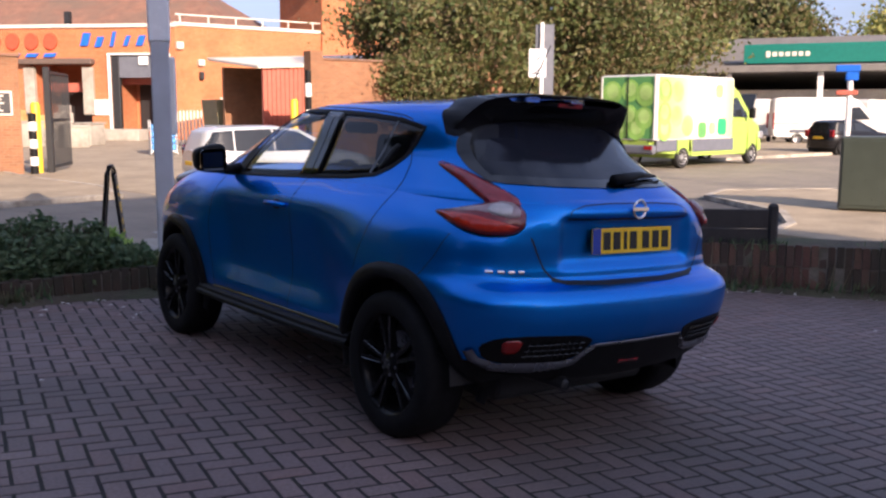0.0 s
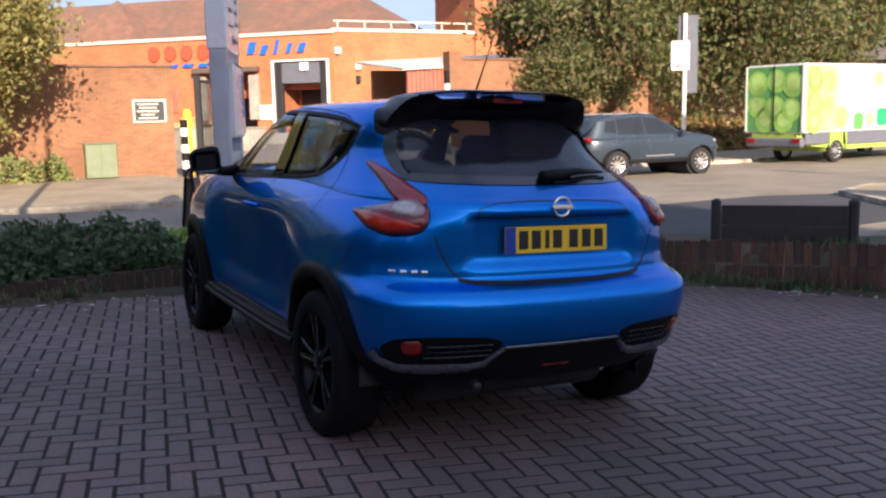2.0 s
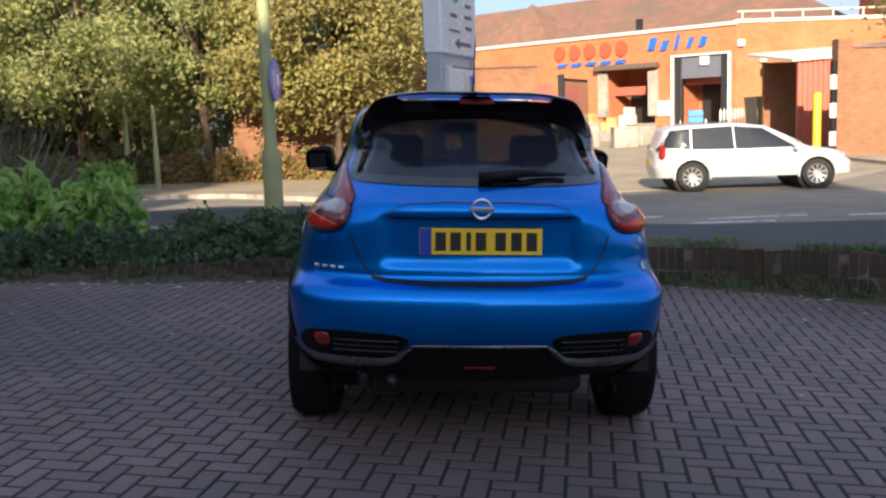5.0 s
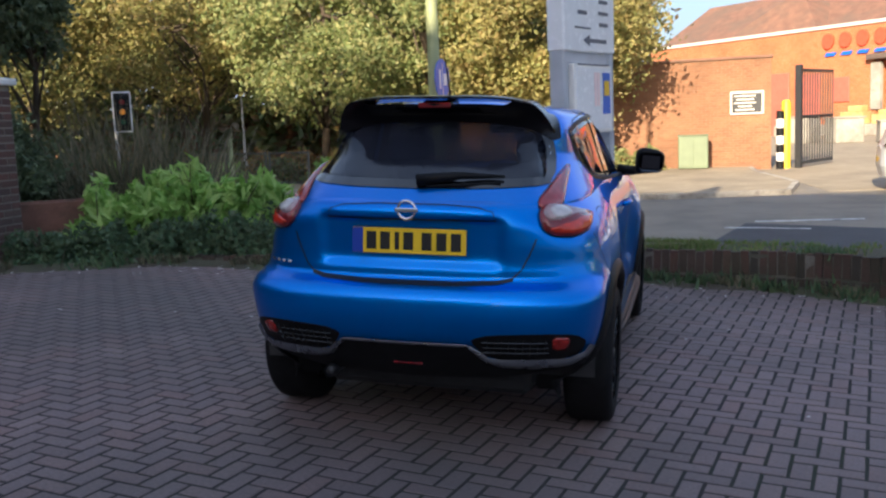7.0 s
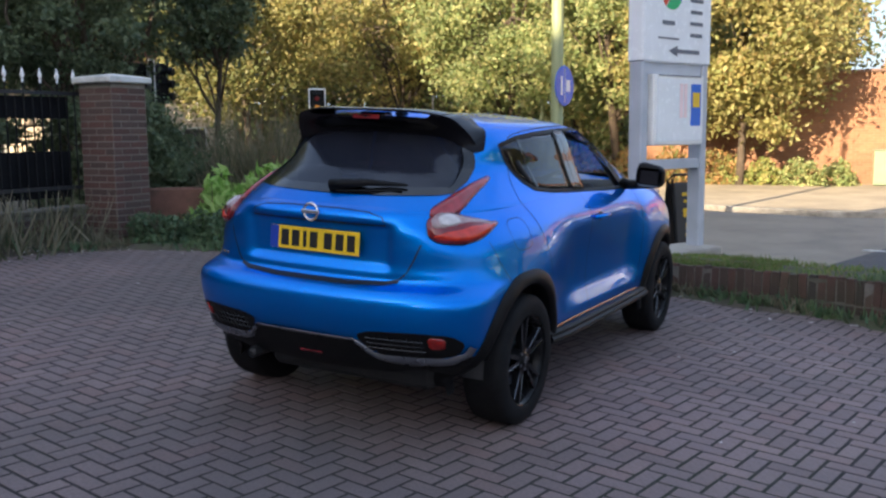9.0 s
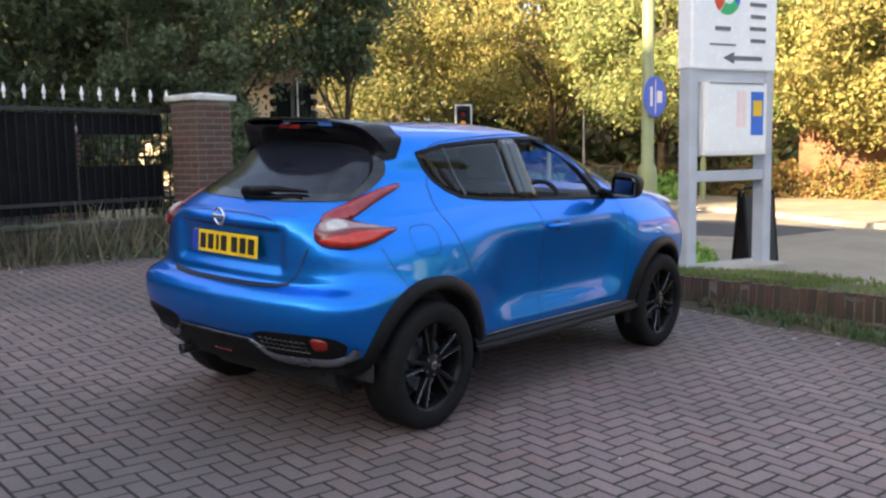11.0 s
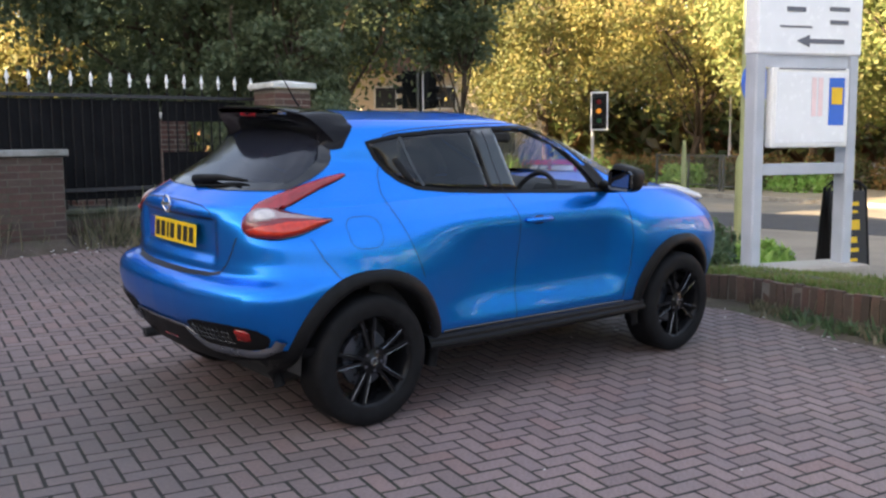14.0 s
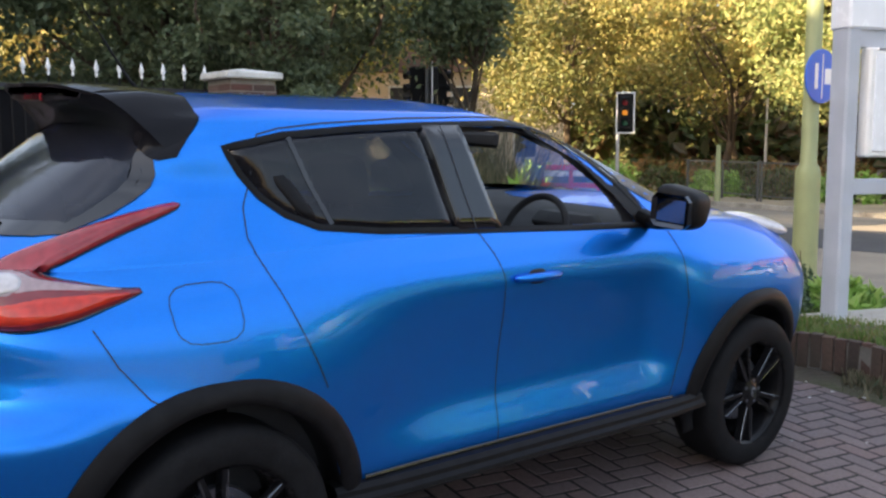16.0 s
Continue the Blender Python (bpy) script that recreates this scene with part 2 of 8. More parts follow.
M["leaf_autumn"] = leaf_material("leaf_autumn", [(0.200, 0.237, 0.062), (0.288, 0.312, 0.088), (0.413, 0.388, 0.125), (0.362, 0.288, 0.100), (0.237, 0.288, 0.081)], 0.45)
M["leaf_olive"] = leaf_material("leaf_olive", [(0.19, 0.24, 0.085), (0.27, 0.32, 0.115), (0.36, 0.37, 0.15), (0.42, 0.38, 0.16), (0.23, 0.28, 0.10)], 0.45)
M["leaf_orange"] = leaf_material("leaf_orange", [(0.270, 0.265, 0.085), (0.365, 0.310, 0.105), (0.410, 0.365, 0.140), (0.225, 0.255, 0.080), (0.320, 0.240, 0.090)], 0.45)
M["leaf_brown"] = leaf_material("leaf_brown", [(0.12, 0.135, 0.045), (0.16, 0.175, 0.055), (0.22, 0.2, 0.065), (0.26, 0.215, 0.075), (0.13, 0.15, 0.05)], 0.4)
M["leaf_green"] = leaf_material("leaf_green", [(0.069, 0.098, 0.029), (0.103, 0.132, 0.040), (0.149, 0.161, 0.052), (0.127, 0.115, 0.046), (0.161, 0.115, 0.057)])
M["leaf_dark"] = leaf_material("leaf_dark", [(0.072, 0.105, 0.052), (0.105, 0.142, 0.068), (0.145, 0.178, 0.092)], 0.35)
M["leaf_shrub"] = leaf_material("leaf_shrub", [(0.05, 0.1, 0.045), (0.075, 0.135, 0.06), (0.11, 0.165, 0.075), (0.085, 0.115, 0.052)], 0.25)
M["leaf_bright"] = leaf_material("leaf_bright", [(0.20, 0.37, 0.07), (0.30, 0.48, 0.11), (0.40, 0.55, 0.17)], 0.4)
M["leaf_dry"] = leaf_material("leaf_dry", [(0.17, 0.15, 0.095), (0.23, 0.2, 0.13), (0.13, 0.125, 0.075), (0.08, 0.09, 0.045)], 0.3)
M["hedge_brown"] = leaf_material("hedge_brown", [(0.260, 0.143, 0.052), (0.338, 0.195, 0.065), (0.195, 0.143, 0.052), (0.156, 0.169, 0.046)], 0.3)
M["grass_blade"] = leaf_material("grass_blade", [(0.08, 0.14, 0.025), (0.12, 0.19, 0.04), (0.16, 0.2, 0.06), (0.17, 0.15, 0.06)], 0.35)
M["litter"] = plain("litter", (0.55, 0.53, 0.5), 0.8, 0, 0.3)


# ---------------------------------------------------------------- mesh helpers
def finish(bm, name, smooth=False, angle=None):
    me = bpy.data.meshes.new(name)
    bmesh.ops.recalc_face_normals(bm, faces=bm.faces)
    bm.to_mesh(me)
    bm.free()
    if smooth:
        for p in me.polygons:
            p.use_smooth = True
        if angle:
            me.set_sharp_from_angle(angle=radians(angle))
    return me


def part(name, bm, mat, parent, label="", smooth=False, angle=None, at=None):
    ob = new(name, finish(bm, name, smooth, angle) if isinstance(bm, bmesh.types.BMesh) else bm)
    if mat and not ob.data.materials:
        ob.data.materials.append(mat)
    ob.parent = parent
    if at is not None:
        ob.matrix_basis = at
    return tagged(ob, label)


def thing(name, label, category, at=None, group="", kind="", mesh=None, mat=None, smooth=False, angle=None):
    ob = new(name, finish(mesh, name, smooth, angle) if mesh else None)
    if mesh and mat:
        ob.data.materials.append(mat)
    if at is not None:
        ob.matrix_basis = at
    return tagged(ob, label, category, group, kind)


def box(bm, size, centre=(0, 0, 0), bevel=0.0, turn=None, segments=1):
    m = Matrix.Translation(centre) @ (turn or Matrix()) @ Matrix.Diagonal((*size, 1))
    made = bmesh.ops.create_cube(bm, size=1.0, matrix=m)["verts"]
    if bevel:
        edges = list({e for v in made for e in v.link_edges})
        bmesh.ops.bevel(bm, geom=edges, offset=bevel, segments=segments, affect="EDGES", profile=0.6)
    return bm


def tube(bm, points, radii, sides=10, caps=True):
    """A round bar through the points."""
    points = [Vector(p) for p in points]
    if isinstance(radii, (int, float)):
        radii = [radii] * len(points)
    rings = []
    ref = Vector((0.31, 0.17, 0.93))
    for i, p in enumerate(points):
        d = (points[min(i + 1, len(points) - 1)] - points[max(i - 1, 0)]).normalized()
        side = d.cross(ref)
        if side.length < 0.15:
            side = d.cross(Vector((1, 0.2, 0)))
        side.normalize()
        up = side.cross(d)
        rings.append([bm.verts.new(p + radii[i] * (math.cos(a) * side + math.sin(a) * up)) for a in (2 * math.pi * k / sides for k in range(sides))])
    for r, s in zip(rings, rings[1:]):
        for k in range(sides):
            bm.faces.new((r[k], r[(k + 1) % sides], s[(k + 1) % sides], s[k]))
    if caps:
        bm.faces.new(rings[0][::-1])
        bm.faces.new(rings[-1])
    return bm


def lathe(bm, profile, sides=32, axis="X", centre=(0, 0, 0), closed=False):
    """Turn (radius, along) pairs round an axis."""
    rings = []
    for r, h in profile:
        ring = []
        for k in range(sides):
            a = 2 * math.pi * k / sides
            c, s = r * math.cos(a), r * math.sin(a)
            p = {"X": (h, c, s), "Y": (c, h, s), "Z": (c, s, h)}[axis]
            ring.append(bm.verts.new(Vector(p) + Vector(centre)))
        rings.append(ring)
    pairs = list(zip(rings, rings[1:])) + ([(rings[-1], rings[0])] if closed else [])
    for r, s in pairs:
        for k in range(sides):
            bm.faces.new((r[k], r[(k + 1) % sides], s[(k + 1) % sides], s[k]))
    return bm


def prism(bm, outline, depth, matrix=None):
    """An outline in x, y pushed up by depth in z, then placed."""
    m = matrix or Matrix()
    low = [bm.verts.new(m @ Vector((x, y, 0))) for x, y in outline]
    high = [bm.verts.new(m @ Vector((x, y, depth))) for x, y in outline]
    n = len(outline)
    bm.faces.new(low[::-1])
    bm.faces.new(high)
    for i in range(n):
        bm.faces.new((low[i], low[(i + 1) % n], high[(i + 1) % n], high[i]))
    return bm


UPRIGHT = pose(0, 0, 0, 90, 0, 0)  # x stays, y becomes up


def quads(name, verts, mat=None):
    """Loose quads from an array of n x 4 x 3."""
    n = len(verts)
    me = bpy.data.meshes.new(name)
    me.from_pydata(np.asarray(verts).reshape(-1, 3).tolist(), [], np.arange(4 * n).reshape(n, 4).tolist())
    if mat:
        me.materials.append(mat)
    return me


def leaf_cards(rng, centres, size, droop=0.3, aspect=0.55, vary=0.4):
    """A pointed, folded leaf or spray at every centre, turned at random."""
    n = len(centres)
    a = rng.normal(size=(n, 3))
    a[:, 2] -= droop
    a /= np.linalg.norm(a, axis=1)[:, None]
    b = np.cross(a, rng.normal(size=(n, 3)))
    b /= np.linalg.norm(b, axis=1)[:, None] + 1e-9
    c = np.cross(a, b)
    s = size * (1 + vary * (rng.random(n) * 2 - 1))[:, None]
    p0 = centres - a * s * 0.5
    p2 = centres + a * s * 0.5
    p1 = centres + b * s * aspect * 0.5 + c * s * 0.12
    p3 = centres - b * s * aspect * 0.5 + c * s * 0.12
    return np.stack([p0, p1, p2, p3], axis=1)


def limb(bm, start, end, r0, r1, rng, bend=0.12, steps=5, sides=7):
    start, end = np.array(start, float), np.array(end, float)
    off = rng.normal(size=3) * bend * np.linalg.norm(end - start)
    pts = [start + (end - start) * k / steps + off * math.sin(math.pi * k / steps) for k in range(steps + 1)]
    tube(bm, pts, [r0 + (r1 - r0) * k / steps for k in range(steps + 1)], sides)
    return pts


def tree(label, at, height, spread, leaves, mat, seed, low=0.25, leaf=0.2, category="tree", trunk_r=0.16, clumps=70, flat=1.0, thick=2.6, tight=0.6):
    """A trunk with limbs and a crown of many small leaf sprays in uneven clumps."""
    rng = np.random.default_rng(seed)
    root = thing("tree", label, category, pose(*at))
    bm = bmesh.new()
    top = np.array([rng.normal() * 0.25, rng.normal() * 0.25, height * 0.8])
    spine = limb(bm, (0, 0, -0.15), top, trunk_r, trunk_r * 0.25, rng, 0.04, 8, 9)
    mid = height * (1 + low) / 2
    centres = []
    for k in range(clumps):
        d = rng.normal(size=3)
        d /= np.linalg.norm(d)
        q = (0.45 + 0.55 * rng.random() ** 0.6) * (0.82 + 0.3 * rng.random())
        c = np.array([d[0] * spread * q, d[1] * spread * q, mid + d[2] * height * (1 - low) / 2 * q * flat])
        c[:2] *= 1.0 - 0.35 * max(0.0, (c[2] - mid) / (height - mid))
        centres.append(c)
        if k % 4 == 0:
            s = spine[min(len(spine) - 2, 2 + int(5 * (k / clumps)))]
            limb(bm, s, s + (c - s) * 0.85, trunk_r * 0.4, 0.015, rng, 0.1, 4, 5)
    part("trunk", bm, M["bark"], root, smooth=True)
    centres = np.array(centres)
    leaves = int(leaves * thick)
    per = leaves // clumps
    pts = []
    for c in centres:
        r = spread * (0.16 + 0.16 * rng.random())
        pts.append(c + rng.normal(size=(per, 3)) * np.array([r, r, r * 0.75]) * tight)
    pts = np.concatenate(pts)
    pts[:, 2] = np.maximum(pts[:, 2], 0.25)
    part("crown", quads("crown", leaf_cards(rng, pts, leaf), mat), None, root)
    return root


def shrub(name, label, at, size, leaves, mat, seed, leaf=0.09, category="shrub", droop=0.1, aspect=0.55):
    """A low leafy mound: a dark twiggy core under leaf sprays."""
    rng = np.random.default_rng(seed)
    root = thing(name, label, category, pose(*at))
    bm = bmesh.new()
    for k in range(9):
        a = rng.random() * 6.28
        r = rng.random() * 0.6
        limb(bm, (0.1 * math.cos(a), 0.1 * math.sin(a), -0.05), (size[0] * r * math.cos(a), size[1] * r * math.sin(a), size[2] * (0.5 + 0.4 * rng.random())), 0.012, 0.004, rng, 0.1, 3, 5)
    part("stem", bm, M["bark"], root)
    d = rng.normal(size=(leaves, 3))
    d /= np.linalg.norm(d, axis=1)[:, None]
    d[:, 2] = np.abs(d[:, 2])
    lump = np.array([0.78 + 0.34 * noise.noise(Vector((p[0] * 2.2 + seed, p[1] * 2.2, p[2] * 2.2))) for p in d])
    q = lump * (0.72 + 0.34 * rng.random(leaves))
    pts = d * np.array(size) * q[:, None]
    pts[:, 2] = np.maximum(pts[:, 2], 0.02)
    part("foliage", quads("foliage", leaf_cards(rng, pts, leaf, droop, aspect), mat), None, root)
    return root


# ---------------------------------------------------------------- ground, road, car park
SL = math.tan(radians(2.56))
ROAD_Z = -0.25
WALL_LINE = [(-14.0, -9.0), (-7.6, -0.6), (-6.0, 1.5), (-4.95, 3.1), (-3.8, 3.83), (0.5, 4.15), (2.1, 3.85), (3.65, 3.0), (4.75, 1.95), (5.5, 1.0), (8.0, -2.6), (13.0, -9.5)]


def wall_y(x):
    for (x0, y0), (x1, y1) in zip(WALL_LINE, WALL_LINE[1:]):
        if x <= x1:
            return y0 + (y1 - y0) * (x - x0) / (x1 - x0)
    return WALL_LINE[-1][1]


def park_z(x):
    return -SL * max(-9.0, min(9.0, x))


def smooth(a, b, v):
    k = max(0.0, min(1.0, (v - a) / (b - a)))
    return k * k * (3 - 2 * k)


def ground_z(x, y):
    k = smooth(0.2, 2.4, y - wall_y(x))
    return (1 - k) * (park_z(x) - 0.09) + k * ROAD_Z


def sheet(xs, ys, zf):
    bm = bmesh.new()
    grid = [[bm.verts.new((x, y, zf(x, y))) for x in xs] for y in ys]
    for a, b in zip(grid, grid[1:]):
        for i in range(len(xs) - 1):
            bm.faces.new((a[i], a[i + 1], b[i + 1], b[i]))
    return bm


def strip(points, width, z0, z1, shift=0.0):
    """A long bar of that width along points in the plan, its outer side shifted to the left of the way."""
    bm = bmesh.new()
    rows = []
    for i, (x, y) in enumerate(points):
        a, b = Vector(points[max(i - 1, 0)]), Vector(points[min(i + 1, len(points) - 1)])
        d = (b - a).normalized()
        n = Vector((-d.y, d.x))
        p, q = Vector((x, y)) + n * shift, Vector((x, y)) + n * (shift + width)
        za, zb = (z0(x, y) if callable(z0) else z0), (z1(x, y) if callable(z1) else z1)
        rows.append([bm.verts.new((*p, za)), bm.verts.new((*p, zb)), bm.verts.new((*q, zb)), bm.verts.new((*q, za))])
    for r, s in zip(rows, rows[1:]):
        for k in range(4):
            bm.faces.new((r[k], r[(k + 1) % 4], s[(k + 1) % 4], s[k]))
    bm.faces.new(rows[0])
    bm.faces.new(rows[-1][::-1])
    return bm


xs = [-900, -300, -120, -70, -45, -32] + [-24 + k for k in range(66)] + [46, 56, 75, 120, 300, 900]
ys = [-900, -300, -120, -60, -40, -30] + [-22 + k for k in range(94)] + [80, 100, 140, 300, 900]
thing("ground", "grey worn asphalt ground and road surface", "ground", kind="structure", mesh=sheet(xs, ys, ground_z), mat=M["asphalt"])

# newer, darker tarmac let into the road
def patch(points, label):
    bm = bmesh.new()
    prism(bm, points, 0.012, pose(0, 0, ROAD_Z - 0.004))
    thing("road_patch", label, "road", kind="structure", mesh=bm, mat=M["asphalt_new"])


patch([(1.15, 6.9), (2.05, 10.5), (4.1, 9.5), (6.5, 9.3), (11.5, 9.4), (13.5, 8.6), (11.0, 5.4), (8.0, 5.2), (4.5, 6.6)], "patch of newer dark tarmac in the road")
patch([(-1.7, 15.0), (-4.4, 16.2), (-8.5, 14.6), (-8.0, 12.2), (-2.3, 12.8)], "dark wedge of newer tarmac in the road")
for x, y, w, h, r in [(3.0, 10.8, 1.6, 0.1, 6), (5.2, 10.3, 1.6, 0.1, 2), (7.4, 10.1, 1.6, 0.1, -2), (2.3, 9.8, 1.2, 0.08, -14), (4.6, 9.75, 1.3, 0.08, -4)]:
    bm = bmesh.new()
    box(bm, (w, h, 0.012), (0, 0, 0))
    thing("road_marking", "worn white painted line on the road", "marking", pose(x, y, ROAD_Z + 0.006, 0, 0, r), "road lines", "structure", bm, M["line_white"])

# far pavement with its kerb
far_kerb = [(-60, 24.0), (-30, 21.5), (-14, 20.0), (-5, 18.6), (-1.5, 15.6), (0.8, 15.0), (3.2, 15.6), (3.6, 18.0), (3.0, 22.5), (3.0, 24.6)]
thing("kerb", "pale concrete kerb along the far pavement", "kerb", kind="structure", mesh=strip(far_kerb, 0.14, ROAD_Z - 0.1, ROAD_Z + 0.11), mat=M["kerb"])
bm = bmesh.new()
prism(bm, [(x, y + 0.13) for x, y in far_kerb[:6]] + [(3.1, 15.7), (3.45, 18.0), (2.88, 22.5), (2.9, 25.2), (-8, 26.0), (-30, 27.5), (-60, 30.0)], 0.1, pose(0, 0, ROAD_Z))
thing("pavement", "pale worn footpath across the road", "pavement", kind="structure", mesh=bm, mat=M["paving"])
far_kerb_r = [(13.6, 26.4), (13.2, 21.0), (15.5, 18.6), (18.5, 17.6), (24.0, 18.0), (60, 19.5)]
thing("kerb", "pale concrete kerb by the yard wall", "kerb", kind="structure", mesh=strip(far_kerb_r, 0.14, ROAD_Z - 0.1, ROAD_Z + 0.11), mat=M["kerb"])
bm = bmesh.new()
prism(bm, [(x, y + 0.12) for x, y in far_kerb_r] + [(60, 30), (22, 28), (13.6, 26.55)], 0.1, pose(0, 0, ROAD_Z))
thing("pavement", "dusty verge in front of the yard wall", "pavement", kind="structure", mesh=bm, mat=M["paving"])
near_kerb = [(8.4, 4.3), (9.7, 4.75), (11.2, 5.9), (12.7, 8.6), (14.2, 9.3), (15.6, 8.6), (22, 5.0), (40, -4)]
thing("kerb", "pale kerb round the near corner of the road", "kerb", kind="structure", mesh=strip(near_kerb, 0.14, ROAD_Z - 0.1, ROAD_Z + 0.1, -0.14), mat=M["kerb"])
bm = bmesh.new()
prism(bm, [(x + 0.03, y - 0.13) for x, y in near_kerb] + [(40, -12), (12, -6), (8.4, 0.5)], 0.09, pose(0, 0, ROAD_Z))
thing("pavement", "footpath round the street corner", "pavement", kind="structure", mesh=bm, mat=M["paving"])
# concrete yard and side road to the loading docks, in bright worn concrete
bm = bmesh.new()
prism(bm, [(4.0, 16.2), (9.5, 17.2), (13.0, 21.0), (13.4, 26.6), (40, 27.2), (40, 52.6), (19.4, 52.6), (4.5, 67.0), (-6, 66), (-4, 25.6), (3.2, 24.9), (3.6, 20)], 0.01, pose(0, 0, ROAD_Z - 0.002))
thing("yard", "worn tan concrete of the delivery yard and its entrance", "yard", kind="structure", mesh=bm, mat=M["paving"])

# block paving: 200 x 100 mm blocks in a 90 degree herringbone
park = thing("car_park_paving", "dark grey and mauve block paving laid in herringbone, mossy joints", "paving", SLOPE, kind="structure",
             mesh=sheet([-13 + k for k in range(27)], [-8.9, -6.0, -3.0, 0.0, 2.0, 4.3], lambda x, y: -0.0022), mat=M["joint"])
LAY = Matrix.Rotation(radians(-10), 3, "Z")


def block_mesh(w, h, d=0.03):
    """One block, chamfered along its top."""
    bm = bmesh.new()
    c = 0.003
    top = [bm.verts.new((sx * (w / 2 - c), sy * (h / 2 - c), 0)) for sx, sy in ((-1, -1), (1, -1), (1, 1), (-1, 1))]
    rim = [bm.verts.new((sx * w / 2, sy * h / 2, -c)) for sx, sy in ((-1, -1), (1, -1), (1, 1), (-1, 1))]
    low = [bm.verts.new((sx * w / 2, sy * h / 2, -d)) for sx, sy in ((-1, -1), (1, -1), (1, 1), (-1, 1))]
    bm.faces.new(top)
    for a, b in ((rim, top), (low, rim)):
        for k in range(4):
            bm.faces.new((a[k], a[(k + 1) % 4], b[(k + 1) % 4], b[k]))
    return bm


block_flat, block_tall = finish(block_mesh(0.185, 0.085), "paving_block"), finish(block_mesh(0.085, 0.185), "paving_block")
for me in (block_flat, block_tall):
    me.materials.append(M["paver"])
near_blocks, far_v, far_f = [], [], []
rb = random.Random(7)
for i in range(-150, 151):
    for j in range(-118, 80):
        c = (i + j) % 4
        if c not in (0, 2):
            continue
        p = LAY @ Vector((((i + 1.0) * 0.1, (j + 0.5) * 0.1) if c == 0 else ((i + 0.5) * 0.1, (j + 1.0) * 0.1)) + (0,))
        if not (-12.8 < p.x < 12.8 and -8.8 < p.y < 4.3) or p.y > wall_y(p.x) - 0.03:
            continue
        dz = rb.uniform(-0.0006, 0.0012)
        tip = (rb.uniform(-0.5, 0.5), rb.uniform(-0.5, 0.5), -10 + rb.uniform(-0.8, 0.8))
        if 1.35 < p.x < 3.35 and -1.5 < p.y < 1.4:
            near_blocks.append((c, pose(p.x, p.y, dz, *tip)))
        else:
            m = pose(p.x, p.y, dz, *tip)
            src = block_flat if c == 0 else block_tall
            base = len(far_v)
            far_v.extend((m @ v.co)[:] for v in src.vertices)
            far_f.extend([base + k for k in q.vertices] for q in src.polygons)
me = bpy.data.meshes.new("paving_blocks")
me.from_pydata(far_v, [], far_f)
me.materials.append(M["paver_far"])
tagged(part("paving_blocks", me, None, park), kind="stuff")

# low brick edging wall: soldier bricks, level along the top
WALL_TOP = 0.25
edging = thing("edging_wall", "low mossy brick edging wall round the planted bed", "wall", kind="structure",
               mesh=strip(WALL_LINE, 0.10, lambda x, y: park_z(x) - 0.2, WALL_TOP - 0.03, 0.005), mat=M["mortar"])
bm = block_mesh(0.066, 0.205, 0.05)
soldier = finish(bm, "brick")
soldier.materials.append(M["garden_brick"])


def along(points, step, start=0.0):
    """Places and headings at even steps along a line in the plan."""
    left = start
    for (x0, y0), (x1, y1) in zip(points, points[1:]):
        length = math.hypot(x1 - x0, y1 - y0)
        while left < length:
            k = left / length
            yield x0 + (x1 - x0) * k, y0 + (y1 - y0) * k, math.degrees(math.atan2(y1 - y0, x1 - x0))
            left += step
        left -= length


rb = random.Random(3)
for x, y, head in along(WALL_LINE[2:10], 0.0765):
    for row in range(2):
        top = WALL_TOP - 0.003 - row * 0.22
        if top < park_z(x) + 0.03:
            continue
        ob = new("brick", soldier)
        ob.parent = edging
        ob.matrix_basis = pose(x, y, top - 0.103, 0, 0, head) @ pose(0, rb.uniform(-0.013, 0.006), rb.uniform(-0.014, 0.006), 90 + rb.uniform(-2.5, 2.5), rb.uniform(-2.5, 2.5), rb.uniform(-2, 2))
cap_m = finish(block_mesh(0.205, 0.10, 0.03), "brick")
cap_m.materials.append(M["garden_brick"])

# planted bed behind the edging wall
bm = bmesh.new()
rows = []
for k in range(90):
    x = -9.0 + 17.0 * k / 89
    y = wall_y(x)
    nx = 0.55 if x > 2.5 else (-0.55 if x < -4 else 0.0)
    prof = [(0.08, WALL_TOP - 0.04), (0.5, WALL_TOP - 0.01), (1.1, 0.14), (1.9, 0.02), (2.6, -0.18), (2.9, ROAD_Z - 0.04)]
    rows.append([bm.verts.new((x + nx * d, y + d * 0.95, z + 0.025 * noise.noise(Vector((x * 3, d * 3, 1))))) for d, z in prof])
for r, s in zip(rows, rows[1:]):
    for k in range(len(r) - 1):
        bm.faces.new((r[k], s[k], s[k + 1], r[k + 1]))
thing("planting_bed", "raised bed of soil with grass and moss", "flower bed", kind="structure", mesh=bm, mat=M["soil"], smooth=True)


def blades(name, label, spots, height, mat, seed, width=0.012):
    """Grass: thin bent blades over a list of plan places."""
    rng = np.random.default_rng(seed)
    n = len(spots)
    base = np.array(spots)
    lean = rng.normal(size=(n, 3)) * 0.35
    lean[:, 2] = 1
    lean /= np.linalg.norm(lean, axis=1)[:, None]
    side = np.cross(lean, rng.normal(size=(n, 3)))
    side /= np.linalg.norm(side, axis=1)[:, None]
    h = height * (0.5 + 0.8 * rng.random(n))[:, None]
    w = width * (0.6 + 0.8 * rng.random(n))[:, None]
    tip = base + lean * h
    tip[:, 2] -= h[:, 0] * 0.1
    v = np.stack([base - side * w, base + side * w, tip + side * w * 0.15, tip - side * w * 0.15], axis=1)
    ob = new(name, quads(name, v, mat))
    return tagged(ob, label, "grass", kind="stuff")


